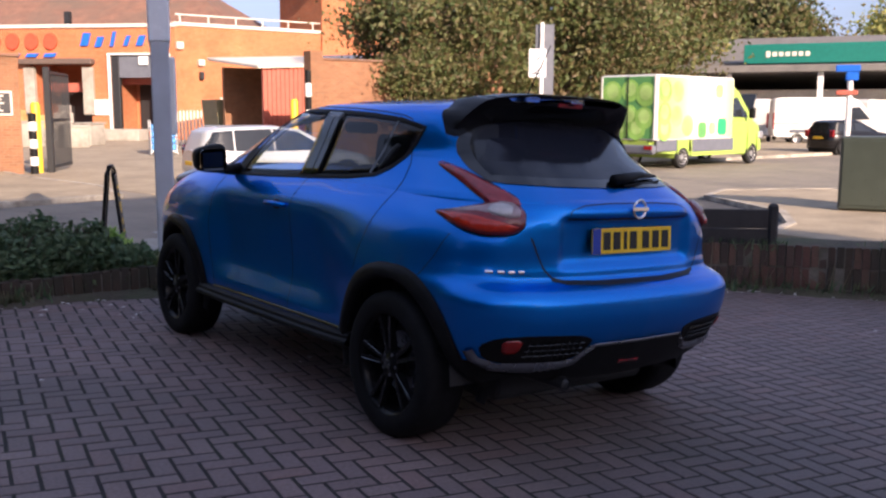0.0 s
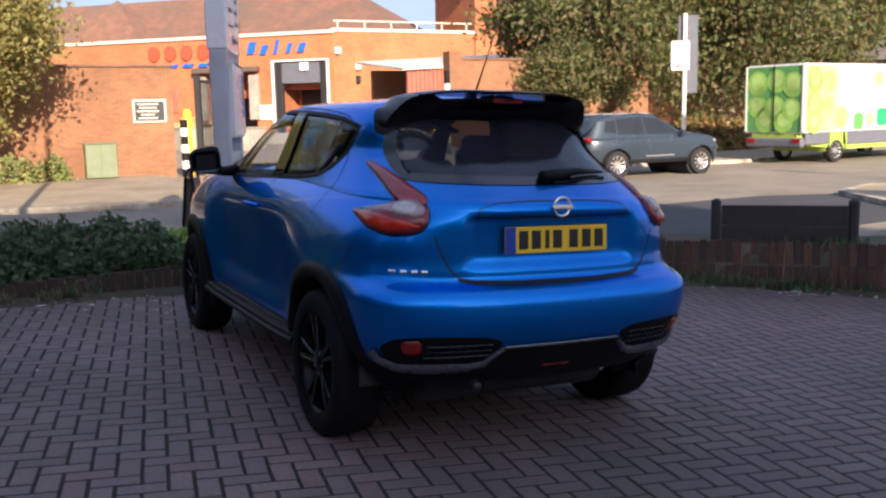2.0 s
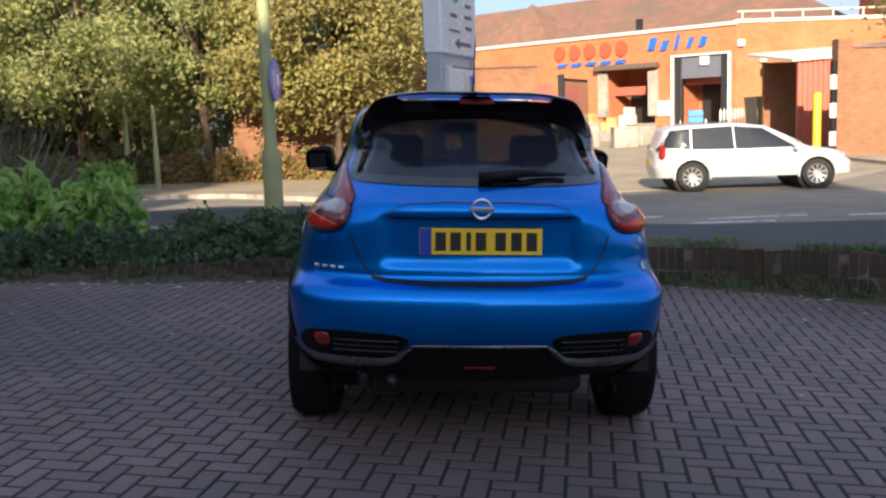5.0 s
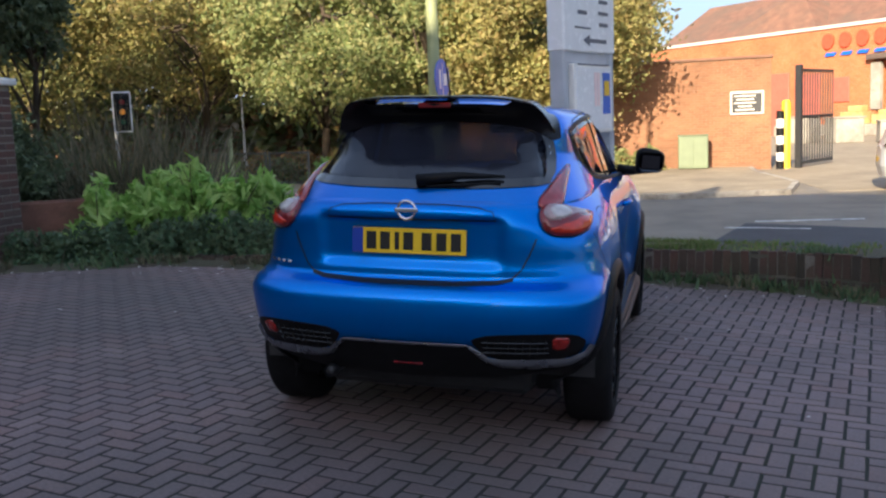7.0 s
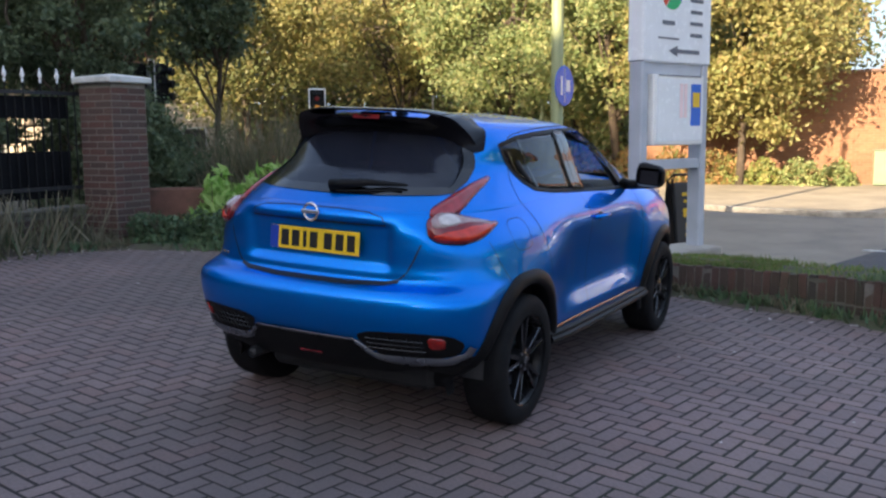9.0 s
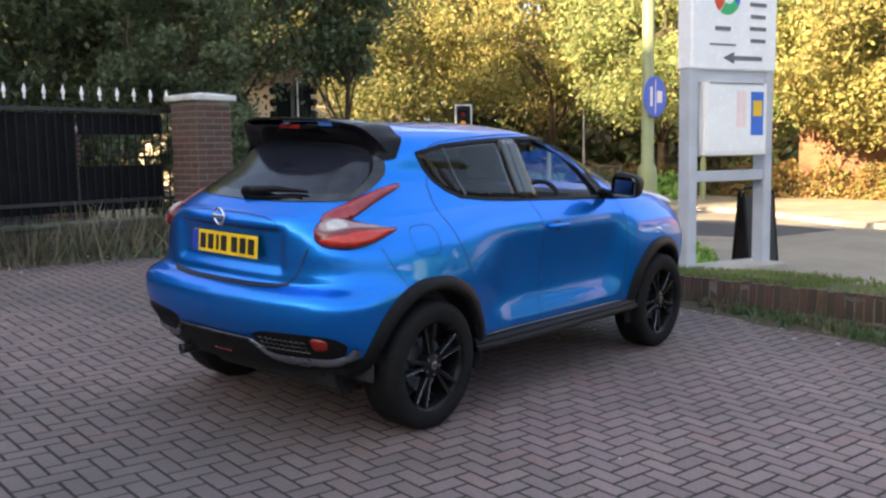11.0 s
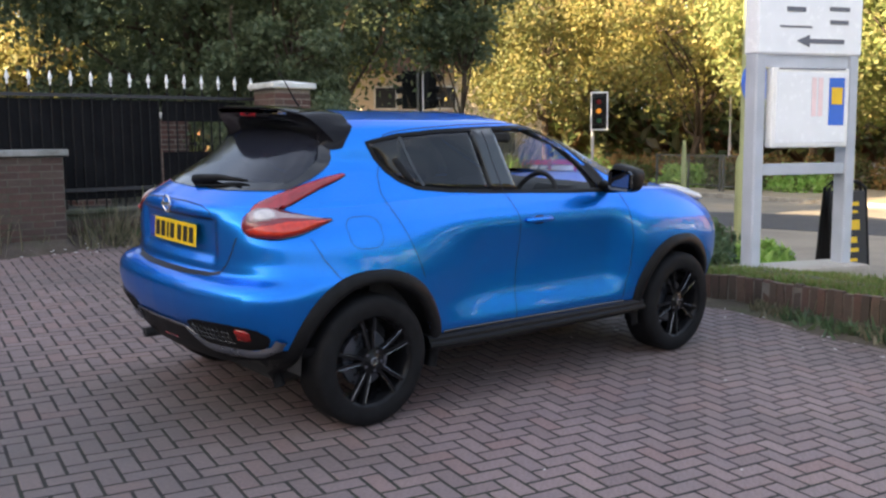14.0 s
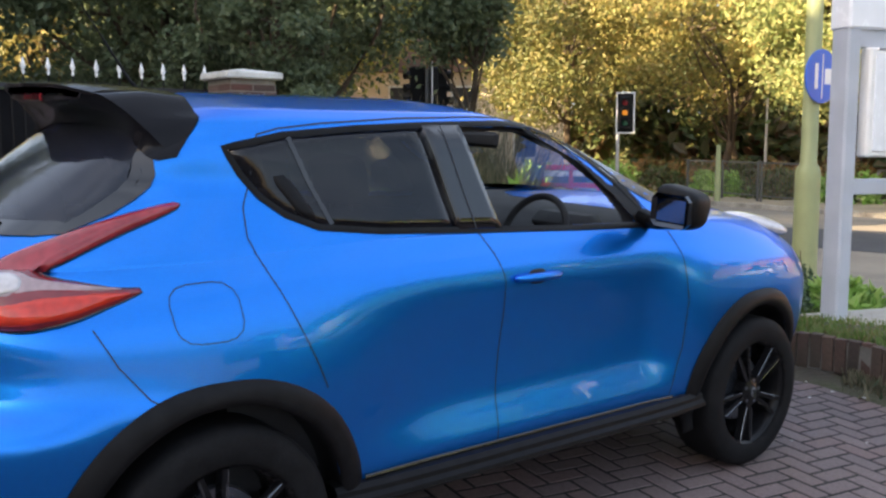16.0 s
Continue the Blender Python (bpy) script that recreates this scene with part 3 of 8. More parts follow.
rng = np.random.default_rng(11)
spots = []
while len(spots) < 7000:
    x = rng.uniform(-0.6, 1.45) if len(spots) < 6200 else rng.uniform(1.4, 2.6)
    d = abs(rng.normal()) * 0.7 + 0.1
    if d > 2.2 or noise.noise(Vector((x * 1.7, d * 2.0, 4))) < -0.25:
        continue
    z = WALL_TOP - 0.03 - 0.1 * max(0, d - 0.5)
    spots.append((x + (0.3 * d if x > 2.4 else 0), wall_y(x) + d, z))
blades("grass", "uncut green grass on the bed under the sign", spots, 0.055, M["grass_blade"], 5, 0.008)
spots = []
while len(spots) < 3200:
    x = rng.uniform(-5.6, 5.6)
    if noise.noise(Vector((x * 2.2, 0, 9))) < 0.05:
        continue
    spots.append((x, wall_y(x) - abs(rng.normal()) * 0.05 - 0.005, park_z(x)))
blades("weeds", "weeds and dry grass along the foot of the edging wall", spots, 0.11, M["leaf_dry"], 6)
spots = []
for k in range(700):
    x = rng.choice([0.9, 1.25, 1.9, 2.5, 3.3, 3.9, 4.5, -4.3, -5.3]) + rng.normal() * 0.1
    spots.append((x, wall_y(x) - abs(rng.normal()) * 0.08 - 0.01, park_z(x)))
blades("weeds", "green broad weeds at the foot of the wall", spots, 0.11, M["leaf_shrub"], 8, 0.02)
spots = []
while len(spots) < 2200:
    x = rng.uniform(2.2, 6.6)
    if noise.noise(Vector((x * 1.6, 3, 2))) < 0.0:
        continue
    spots.append((x + rng.normal() * 0.05, wall_y(x) + 0.06 + abs(rng.normal()) * 0.16, WALL_TOP - 0.06))
blades("weeds", "dark straggling weeds growing over the edging wall", spots, 0.11, M["leaf_shrub"], 9, 0.010)
# tufts that hang down the face of the wall and spread on its foot
spots = []
for at in (0.95, 1.35, 1.7, 2.25, 2.5, 2.9, 3.2, 3.75, 4.1, 4.35, 4.6, 5.0, 5.3, -4.6, -3.9, -2.6, -1.4):
    for k in range(34):
        x = at + rng.normal() * 0.13
        spots.append((x, wall_y(x) - 0.02 - abs(rng.normal()) * 0.07, park_z(x) + abs(rng.normal()) * 0.05))
blades("weeds", "ragged green and brown tufts at the foot of the edging wall", spots, 0.10, M["leaf_shrub"], 12, 0.010)
spots = []
for at in (3.0, 3.25, 3.9, 4.05, 4.45, 4.75, 4.8, 5.2):
    for k in range(9):
        x = at + rng.normal() * 0.05
        spots.append((x, wall_y(x) - 0.03 + rng.normal() * 0.03, park_z(x) + 0.02))
blades("dry_stalks", "tall pale dry grass stalks before the black barrier", spots, 0.42, M["leaf_dry"], 13, 0.007)
# earth and moss washed against the wall
bm = bmesh.new()
rows = []
for k in range(150):
    x = -5.9 + 11.6 * k / 149
    a = 0.12 + 0.16 * (0.5 + noise.noise(Vector((x * 1.3, 5, 1)))) + 0.05 * noise.noise(Vector((x * 6, 2, 1)))
    rows.append([bm.verts.new((x, wall_y(x) - d, park_z(x) + z)) for d, z in ((-0.02, 0.05), (a * 0.4, 0.028), (a * 0.75, 0.012), (a, -0.004))])
for r, q in zip(rows, rows[1:]):
    for k in range(3):
        bm.faces.new((r[k], r[k + 1], q[k + 1], q[k]))
thing("earth_strip", "dark earth and moss washed against the edging wall", "soil", kind="structure", mesh=bm, mat=M["soil"], smooth=True)

# trodden earth along the foot of the fence wall
bm = bmesh.new()
rows = []
for k in range(110):
    y = -2.4 + 5.5 * k / 109
    x0 = -5.71 if y < 0.75 else -5.93
    a = 0.40 + 0.32 * noise.noise(Vector((y * 0.9, 3, 7))) + 0.09 * noise.noise(Vector((y * 5, 2, 7)))
    lump = 0.03 * noise.noise(Vector((y * 3.0, 8, 1)))
    rows.append([bm.verts.new((x0 + d, y, park_z(x0 + d) + z)) for d, z in ((0, 0.11 + lump), (a * 0.3, 0.085 + lump), (a * 0.6, 0.045 + lump * 0.5), (a * 0.85, 0.016), (a, -0.004))])
for r, q in zip(rows, rows[1:]):
    for k in range(4):
        bm.faces.new((r[k], r[k + 1], q[k + 1], q[k]))
thing("earth_strip", "bare brown earth at the foot of the fence wall", "soil", kind="structure", mesh=bm, mat=M["earth"], smooth=True)

# fallen leaves and scraps on the paving
bits = []
for k in range(170):
    x = rng.uniform(-6.5, 5.5)
    y = wall_y(x) - 0.08 - abs(rng.normal()) * (0.3 if k < 120 else 2.5)
    s = rng.uniform(0.006, 0.026)
    a = rng.uniform(0, 6.28)
    z = park_z(x) + 0.008
    bits.append([(x + s * math.cos(a + q), y + s * math.sin(a + q) * 0.7, z + 0.006 * (i % 2)) for i, q in enumerate((0, 1.5, 3.1, 4.6))])
for k in range(60):
    x = rng.uniform(2.6, 5.4) if k < 22 else rng.uniform(-5.9, -0.5)
    y = wall_y(x) - 0.06 - abs(rng.normal()) * 0.16
    s, a = rng.uniform(0.018, 0.05), rng.uniform(0, 6.28)
    bits.append([(x + s * math.cos(a + q), y + s * math.sin(a + q) * 0.45, park_z(x) + 0.008 + 0.008 * (i % 2)) for i, q in enumerate((0, 1.5, 3.1, 4.6))])
for k in range(46):
    x, y = rng.uniform(-5.65, -5.2), rng.uniform(-0.8, 3.0)
    s, a = rng.uniform(0.012, 0.04), rng.uniform(0, 6.28)
    bits.append([(x + s * math.cos(a + q), y + s * math.sin(a + q) * 0.6, park_z(x) + 0.055 - 0.1 * (x + 5.65) + 0.008 * (i % 2)) for i, q in enumerate((0, 1.5, 3.1, 4.6))])
tagged(new("litter", quads("litter", np.array(bits), M["litter"])), "pale dead leaves and scraps on the paving", "litter", kind="stuff")


# ---------------------------------------------------------------- planting in the bed
rs = random.Random(21)
for k, x in enumerate([-5.0, -4.55, -4.1, -3.65, -3.2, -2.75, -2.3, -1.85, -1.4, -0.95, -0.6]):
    for row in range(3):
        xx = x + rs.uniform(-0.12, 0.12)
        if row == 2 and k < 1:
            continue
        h = (0.5, 0.62, 0.6)[row] * rs.uniform(0.88, 1.08) * (0.72 if x > -0.7 else 1.0)
        shrub("shrub", "low dense dark green shrub in the bed", (xx, wall_y(x) + 0.42 + row * 0.62, 0.15 - row * 0.09), (0.47, 0.46, h), 2600, M["leaf_shrub"], 100 + k * 3 + row, 0.062)
for k, (x, y, s, h) in enumerate([(-4.8, 4.2, 0.5, 0.95), (-4.4, 4.45, 0.56, 1.1), (-3.95, 4.75, 0.58, 1.18), (-3.45, 5.05, 0.55, 1.12), (-4.5, 5.1, 0.6, 1.2), (-0.35, 5.6, 0.3, 0.3)]):
    shrub("broadleaf_plant", "bright light green broad-leaved plant in the bed", (x, y, 0.08), (s, s, h), 1500, M["leaf_bright"], 300 + k, 0.2, "plant", droop=0.7, aspect=0.36)
for k, (x, y, h) in enumerate([(-5.5, 3.0, 0.4), (-6.2, 6.0, 2.1), (-5.8, 6.2, 2.2), (-5.4, 6.4, 2.0), (-5.0, 6.5, 1.8), (-5.75, 2.6, 0.9), (-5.7, 1.9, 0.85), (-5.8, 1.2, 0.7), (-5.75, -0.3, 0.7), (-5.8, -1.2, 0.6)]):
    rng = np.random.default_rng(400 + k)
    pts = [(x + rng.normal() * 0.2, y + rng.normal() * 0.2, 0.2) for _ in range(150 if h < 1 else 330)]
    blades("dry_weeds", "tall grey dry weeds beside the fence wall", pts, h * 0.75, M["leaf_dry"], 410 + k, 0.012)
for k, (x, y, s, h) in enumerate([(-6.5, 4.7, 0.6, 1.7), (-7.6, 5.4, 0.7, 1.6), (-8.9, 6.0, 1.1, 2.4)]):
    shrub("evergreen_bush", "dark evergreen bush by the brick pier", (x, y, 0.1), (s, s, h), 1600, M["leaf_dark"], 440 + k, 0.1)


# brambles and low growth along the fence wall
rng = np.random.default_rng(470)
spots = [(-5.84 + abs(rng.normal()) * 0.12, y, 0.25) for y in rng.uniform(-2.5, 3.0, 1100) if noise.noise(Vector((y * 1.4, 1, 6))) > 0.02]
blades("brambles", "low brown and green brambles along the fence wall", spots, 0.26, M["leaf_shrub"], 471, 0.014)
spots = [(-5.8 + abs(rng.normal()) * 0.16, y, 0.25) for y in rng.uniform(-2.5, 3.1, 700) if noise.noise(Vector((y * 1.9, 4, 6))) > 0.0]
blades("brambles", "dry stems and dead leaves along the fence wall", spots, 0.2, M["leaf_dry"], 472, 0.012)
M["terracotta"] = rough_surface("terracotta", (0.15, 0.07, 0.048), (0.24, 0.115, 0.08), 6.0, 60, 0.9, 0.3, 0.004, (0.07, 0.06, 0.04), 2.0)
planter = thing("planter", "reddish brown planter box behind the bed", "planter", pose(-5.62, 4.3, 0.05, 0, 0, 42))
bm = bmesh.new()
for size, centre in (((1.0, 0.04, 0.74), (0, -0.18, 0.37)), ((1.0, 0.04, 0.74), (0, 0.18, 0.37)), ((0.04, 0.32, 0.74), (-0.48, 0, 0.37)), ((0.04, 0.32, 0.74), (0.48, 0, 0.37))):
    box(bm, size, centre, 0.006)
part("wall", bm, M["terracotta"], planter)
bm = bmesh.new()
box(bm, (0.92, 0.32, 0.62), (0, 0, 0.33))
part("earth", bm, M["soil"], planter)


# ---------------------------------------------------------------- unseen buildings behind the camera, the tall one to shade the car park
# assumed caster, sized from the shade's edge; pale to light the tailgate
bm = bmesh.new()
box(bm, (64, 12, 19.6), (-29.2, -38.0, 9.4))
thing("wall_south", "unseen tall brick building assumed to shade the car park", "building", kind="structure", mesh=bm, mat=M["pale_brick"])
# added so the tall one's end leaves no hard edge in the paint
bm = bmesh.new()
box(bm, (60, 10, 8.0), (33.5, -42.0, 3.9))
thing("wall_south", "unseen low brick block added to soften the car's reflections", "building", kind="structure", mesh=bm, mat=M["pale_brick"])


# ---------------------------------------------------------------- brick pier, fence and low wall
def course_blocks(bm, w, d, z0, courses, brick=(0.215, 0.065), joint=0.01, shift=0.0):
    """Courses of bricks on the four faces of a pier or wall w x d, centred on the origin."""
    L, H = brick
    for c in range(courses):
        z = z0 + c * (H + joint) + H / 2
        for axis, run, off in (("x", w, d / 2), ("y", d, w / 2)):
            n = max(1, round(run / (L + joint)))
            l = run / n - joint
            half = (c % 2) * 0.5
            for s in (-1, 1):
                for k in range(n + (1 if half else 0)):
                    a, b = -run / 2 + (k - half) * (l + joint), -run / 2 + (k - half + 1) * (l + joint) - joint
                    a, b = max(a, -run / 2), min(b, run / 2 - 0.002)
                    if b - a < 0.03:
                        continue
                    size = (b - a - 0.004, 0.012, H - 0.004) if axis == "x" else (0.012, b - a - 0.004, H - 0.004)
                    centre = ((a + b) / 2, s * (off - 0.002), z) if axis == "x" else (s * (off - 0.002), (a + b) / 2, z)
                    box(bm, size, centre)


BRICK_MESH = {}


def course_bricks(root, w, d, z0, courses):
    """The same courses, every brick an object on shared mesh data."""
    bm = bmesh.new()
    course_blocks(bm, w, d, z0, courses)
    seen = []
    bm.verts.ensure_lookup_table()
    for k in range(0, len(bm.verts), 8):
        co = [v.co for v in bm.verts[k:k + 8]]
        lo = [min(c[q] for c in co) for q in range(3)]
        hi = [max(c[q] for c in co) for q in range(3)]
        seen.append(([(a + b) / 2 for a, b in zip(lo, hi)], tuple(round(b - a, 3) for a, b in zip(lo, hi))))
    bm.free()
    for centre, size in seen:
        if size not in BRICK_MESH:
            b = bmesh.new()
            box(b, size, (0, 0, 0))
            BRICK_MESH[size] = finish(b, "brick")
            BRICK_MESH[size].materials.append(M["pier_brick"])
        ob = new("brick", BRICK_MESH[size])
        ob.parent = root
        ob.matrix_basis = pose(*centre)


def pier(label, at, w, h, cap_mat, cap=0.07):
    root = thing("brick_pier", label, "pier", pose(*at))
    bm = bmesh.new()
    box(bm, (w, w, h), (0, 0, h / 2))
    part("core", bm, M["pier_mortar"], root)
    course_bricks(root, w, w, 0.0, int(h / 0.075))
    bm = bmesh.new()
    box(bm, (w + 0.12, w + 0.12, cap), (0, 0, h + cap / 2), 0.012)
    top = [bm.verts.new((sx * (w / 2 + 0.05), sy * (w / 2 + 0.05), h + cap + 0.002)) for sx, sy in ((-1, -1), (1, -1), (1, 1), (-1, 1))]
    peak = bm.verts.new((0, 0, h + cap + 0.045))
    for k in range(4):
        bm.faces.new((top[k], top[(k + 1) % 4], peak))
    part("capstone", bm, cap_mat, root)
    return root


pier("dark red brick pier with a white stone cap", (-5.7, 3.44, 0.1), 0.5, 1.92, M["white_stone"])
# the wall steps up where the railings pass behind it
step_wall = thing("wall_step", "raised dark brick wall with a grey coping slab", "wall", pose(-5.95, -0.86, 0.1), kind="structure")
bm = bmesh.new()
box(bm, (0.46, 3.2, 1.14), (0, 0, 0.57))
part("core", bm, M["mortar"], step_wall)
bm = bmesh.new()
course_blocks(bm, 0.46, 3.2, 0.02, 15)
tagged(part("brickwork", bm, M["wall_brick"], step_wall), kind="stuff")
bm = bmesh.new()
box(bm, (0.56, 3.3, 0.07), (0, 0, 1.185), 0.015, segments=2)
part("coping", bm, M["coping_grey"], step_wall, "grey coping slab")
pier("brick pier with a pale cap behind the railings", (-9.6, 3.7, 0.0), 0.45, 1.75, M["white_stone"])
pier("brick pier with a pale cap behind the railings", (-9.9, 2.5, 0.0), 0.5, 1.75, M["white_stone"])
pier("brick pier with a pale cap behind the railings", (-10.2, 0.2, 0.0), 0.5, 1.75, M["white_stone"])

low_wall = thing("wall_west", "low dark brick wall that carries the railings", "wall", pose(-6.05, 0, 0.1), kind="structure")
bm = bmesh.new()
box(bm, (0.22, 12.2, 0.5), (0, -2.8, 0.25))
part("core", bm, M["mortar"], low_wall)
bm = bmesh.new()
course_blocks(bm, 0.22, 8.0, 0.0, 6)
bmesh.ops.translate(bm, vec=(0, -0.7, 0), verts=bm.verts)
tagged(part("brickwork", bm, M["wall_brick"], low_wall), kind="stuff")
bm = bmesh.new()
box(bm, (0.3, 12.2, 0.05), (0, -2.8, 0.525), 0.01)
part("coping", bm, M["mortar"], low_wall)

railing = thing("railing_fence", "black metal railing fence with white spear tips, backed with dark sheeting", "fence", pose(-6.05, 0, 0.71))
bm = bmesh.new()
box(bm, (0.035, 9.6, 0.04), (0, -1.55, 0.15))
part("rail", bm, M["dark_metal"], railing)
bm = bmesh.new()
box(bm, (0.035, 9.6, 0.04), (0, -1.55, 1.2))
part("rail", bm, M["dark_metal"], railing)
bm = bmesh.new()
box(bm, (0.012, 2.4, 1.12), (-0.03, 0.8, 0.6))
part("sheeting", bm, M["sheeting"], railing, "dark sheeting tied behind the bars")
bm = bmesh.new()
box(bm, (0.012, 5.2, 1.12), (-0.03, -3.5, 0.6))
part("sheeting", bm, M["sheeting"], railing, "dark sheeting tied behind the bars")
for z, h in ((0.30, 0.52), (1.04, 0.24)):
    bm = bmesh.new()
    box(bm, (0.012, 1.1, h), (-0.03, 2.58, z))
    part("sheeting", bm, M["sheeting"], railing, "dark sheeting tied behind the bars")
bar = bmesh.new()
tube(bar, [(0, 0, 0), (0, 0, 1.32)], 0.009, 6)
bar = finish(bar, "bar")
bar.materials.append(M["black_paint"])
tip = bmesh.new()
lathe(tip, [(0.008, 1.30), (0.016, 1.33), (0.009, 1.345), (0.026, 1.38), (0.018, 1.41), (0.0015, 1.47)], 8, "Z")
tip = finish(tip, "spear_tip", True)
tip.materials.append(M["white_paint"])
for k in range(40):
    y = 3.2 - k * 0.222
    ob = part("bar", bar, None, railing, at=pose(0, y, 0))
    part("spear_tip", tip, None, ob, "white spear tip", at=pose(0, 0, 0))
    part("bar", bar, None, railing, at=pose(0, y - 0.111, -0.16))
# second fence behind, across the drive
back = thing("railing_fence", "dark railings and gates further back", "fence", pose(-9.9, 0, 0.0))
for z in (0.25, 1.35):
    bm = bmesh.new()
    box(bm, (0.04, 7.6, 0.05), (0, 2.0, z))
    part("rail", bm, M["dark_metal"], back)
bar2 = bmesh.new()
tube(bar2, [(0, 0, 0.1), (0, 0, 1.5)], 0.011, 6)
bar2 = finish(bar2, "bar")
bar2.materials.append(M["black_paint"])
for k in range(60):
    part("bar", bar2, None, back, at=pose(0, 5.6 - k * 0.125, 0))
bm = bmesh.new()
box(bm, (0.03, 3.4, 1.2), (-0.1, 0.4, 0.75))
part("sheeting", bm, M["sheeting"], back)


# ---------------------------------------------------------------- totem sign, lamp post, advert board
TOTEM = pose(0.17, 5.305, 0.08, 0, 0, math.degrees(math.atan2(1.05, 0.40)))
totem = thing("totem_sign", "tall grey steel sign frame with white board and notice case", "sign", TOTEM)
W = 1.12
for s in (-1, 1):
    bm = bmesh.new()
    box(bm, (0.105, 0.16, 4.3), (s * (W / 2 - 0.0525), 0, 2.15), 0.012)
    part("post", bm, M["grey_paint"], totem)
for z, h in ((0.06, 0.12), (1.02, 0.10), (1.98, 0.12)):
    bm = bmesh.new()
    box(bm, (W - 0.212, 0.12, h), (0, 0, z), 0.006)
    part("crossbar", bm, M["grey_paint"], totem)
bm = bmesh.new()
box(bm, (W + 0.12, 0.5, 0.14), (0.0, -0.02, 0.075), 0.03, None, 2)
part("plinth", bm, M["concrete"], totem, "pale concrete plinth")
bm = bmesh.new()
box(bm, (W + 0.02, 0.19, 2.2), (0, 0, 3.13), 0.015)
board = part("board", bm, M["sign_white"], totem, "white directory board")


def bar_on(parent, x, z, w, h, mat, y=-0.099, name="printed_bar"):
    bm = bmesh.new()
    box(bm, (w, 0.004, h), (x, y, z))
    return part(name, bm, mat, parent)


for k, w in enumerate([0.2, 0.22, 0.2, 0.22, 0.1, 0.22, 0.18, 0.21]):
    bar_on(board, 0.3, 2.32 + 0.115 * k, w, 0.035, M["text_grey"])
bar_on(board, -0.17, 2.42, 0.2, 0.04, M["text_grey"])
bar_on(board, -0.17, 2.27, 0.34, 0.016, M["text_grey"])
bm = bmesh.new()
prism(bm, [(-0.22, 0.0), (-0.08, 0.055), (-0.08, 0.02), (0.3, 0.02), (0.3, -0.02), (-0.08, -0.02), (-0.08, -0.055)], 0.004, pose(0.06, -0.097, 2.15) @ UPRIGHT)
part("arrow", bm, M["text_grey"], board)
for k, (mat, a0, a1) in enumerate([(M["orange_red"], 120, 235), (M["bright_green"], 240, 330), (M["sign_blue"], -28, 60), (M["pale_red"], 64, 116)]):
    outer = [(0.17 * math.cos(radians(a0 + (a1 - a0) * q / 8)), 0.17 * math.sin(radians(a0 + (a1 - a0) * q / 8))) for q in range(9)]
    inner = [(0.5 * x + 0.02, 0.5 * y + 0.02) for x, y in outer[::-1]]
    bm = bmesh.new()
    prism(bm, outer + inner, 0.004, pose(-0.12, -0.097, 2.72) @ UPRIGHT)
    part("emblem", bm, mat, board)
bm = bmesh.new()
box(bm, (W - 0.28, 0.10, 0.70), (0.0, -0.075, 1.565), 0.012)
case = part("notice_case", bm, M["white_paint"], totem, "white glazed notice case")
bm = bmesh.new()
box(bm, (W - 0.36, 0.008, 0.62), (0.0, -0.128, 1.565), 0.002)
part("case_panel", bm, M["sign_white"], case)
bar_on(case, 0.27, 1.62, 0.17, 0.42, M["sign_blue"], -0.134, "poster")
bar_on(case, 0.27, 1.67, 0.12, 0.15, M["yellow"], -0.138, "poster_block")
for x in (0.02, 0.09):
    bar_on(case, x, 1.66, 0.05, 0.34, M["pale_red"], -0.134, "notice")
bar_on(case, 0.0, 1.905, 0.72, 0.012, M["text_grey"], -0.131, "case_hinge")

lamp = thing("lamp_post", "olive green painted steel lamp post", "lamp post", pose(-2.2, 8.25, -0.15))
bm = bmesh.new()
lathe(bm, [(0.0, 0), (0.13, 0), (0.13, 1.2), (0.12, 1.26), (0.085, 1.32), (0.08, 4.2), (0.06, 8.0), (0.0, 8.0)], 20, "Z")
part("column", bm, M["lamp_green"], lamp, smooth=True, angle=40)
bm = bmesh.new()
tube(bm, [(0, 0, 7.9), (0.1, 0.5, 8.3), (0.2, 1.3, 8.45)], 0.035, 8)
part("bracket", bm, M["lamp_green"], lamp)
bm = bmesh.new()
box(bm, (0.25, 0.6, 0.14), (0.23, 1.6, 8.45), 0.04)
part("lantern", bm, M["galvanised"], lamp)
bm = bmesh.new()
lathe(bm, [(0.0, 0.105), (0.275, 0.105), (0.28, 0.112), (0.275, 0.12), (0.0, 0.12)], 40, "X", (0, 0, 2.22))
disc = part("sign_disc", bm, M["sign_blue"], lamp, "round blue footpath and cycle sign", at=pose(0, 0, 0, 0, 0, -6))
for y, w, h in ((-0.1, 0.05, 0.26), (0.1, 0.12, 0.16)):
    bm = bmesh.new()
    box(bm, (0.004, w, h), (0.123, y, 2.22))
    part("symbol", bm, M["white_paint"], disc)
bm = bmesh.new()
box(bm, (0.004, 0.014, 0.46), (0.123, 0.0, 2.22))
part("symbol", bm, M["white_paint"], disc)

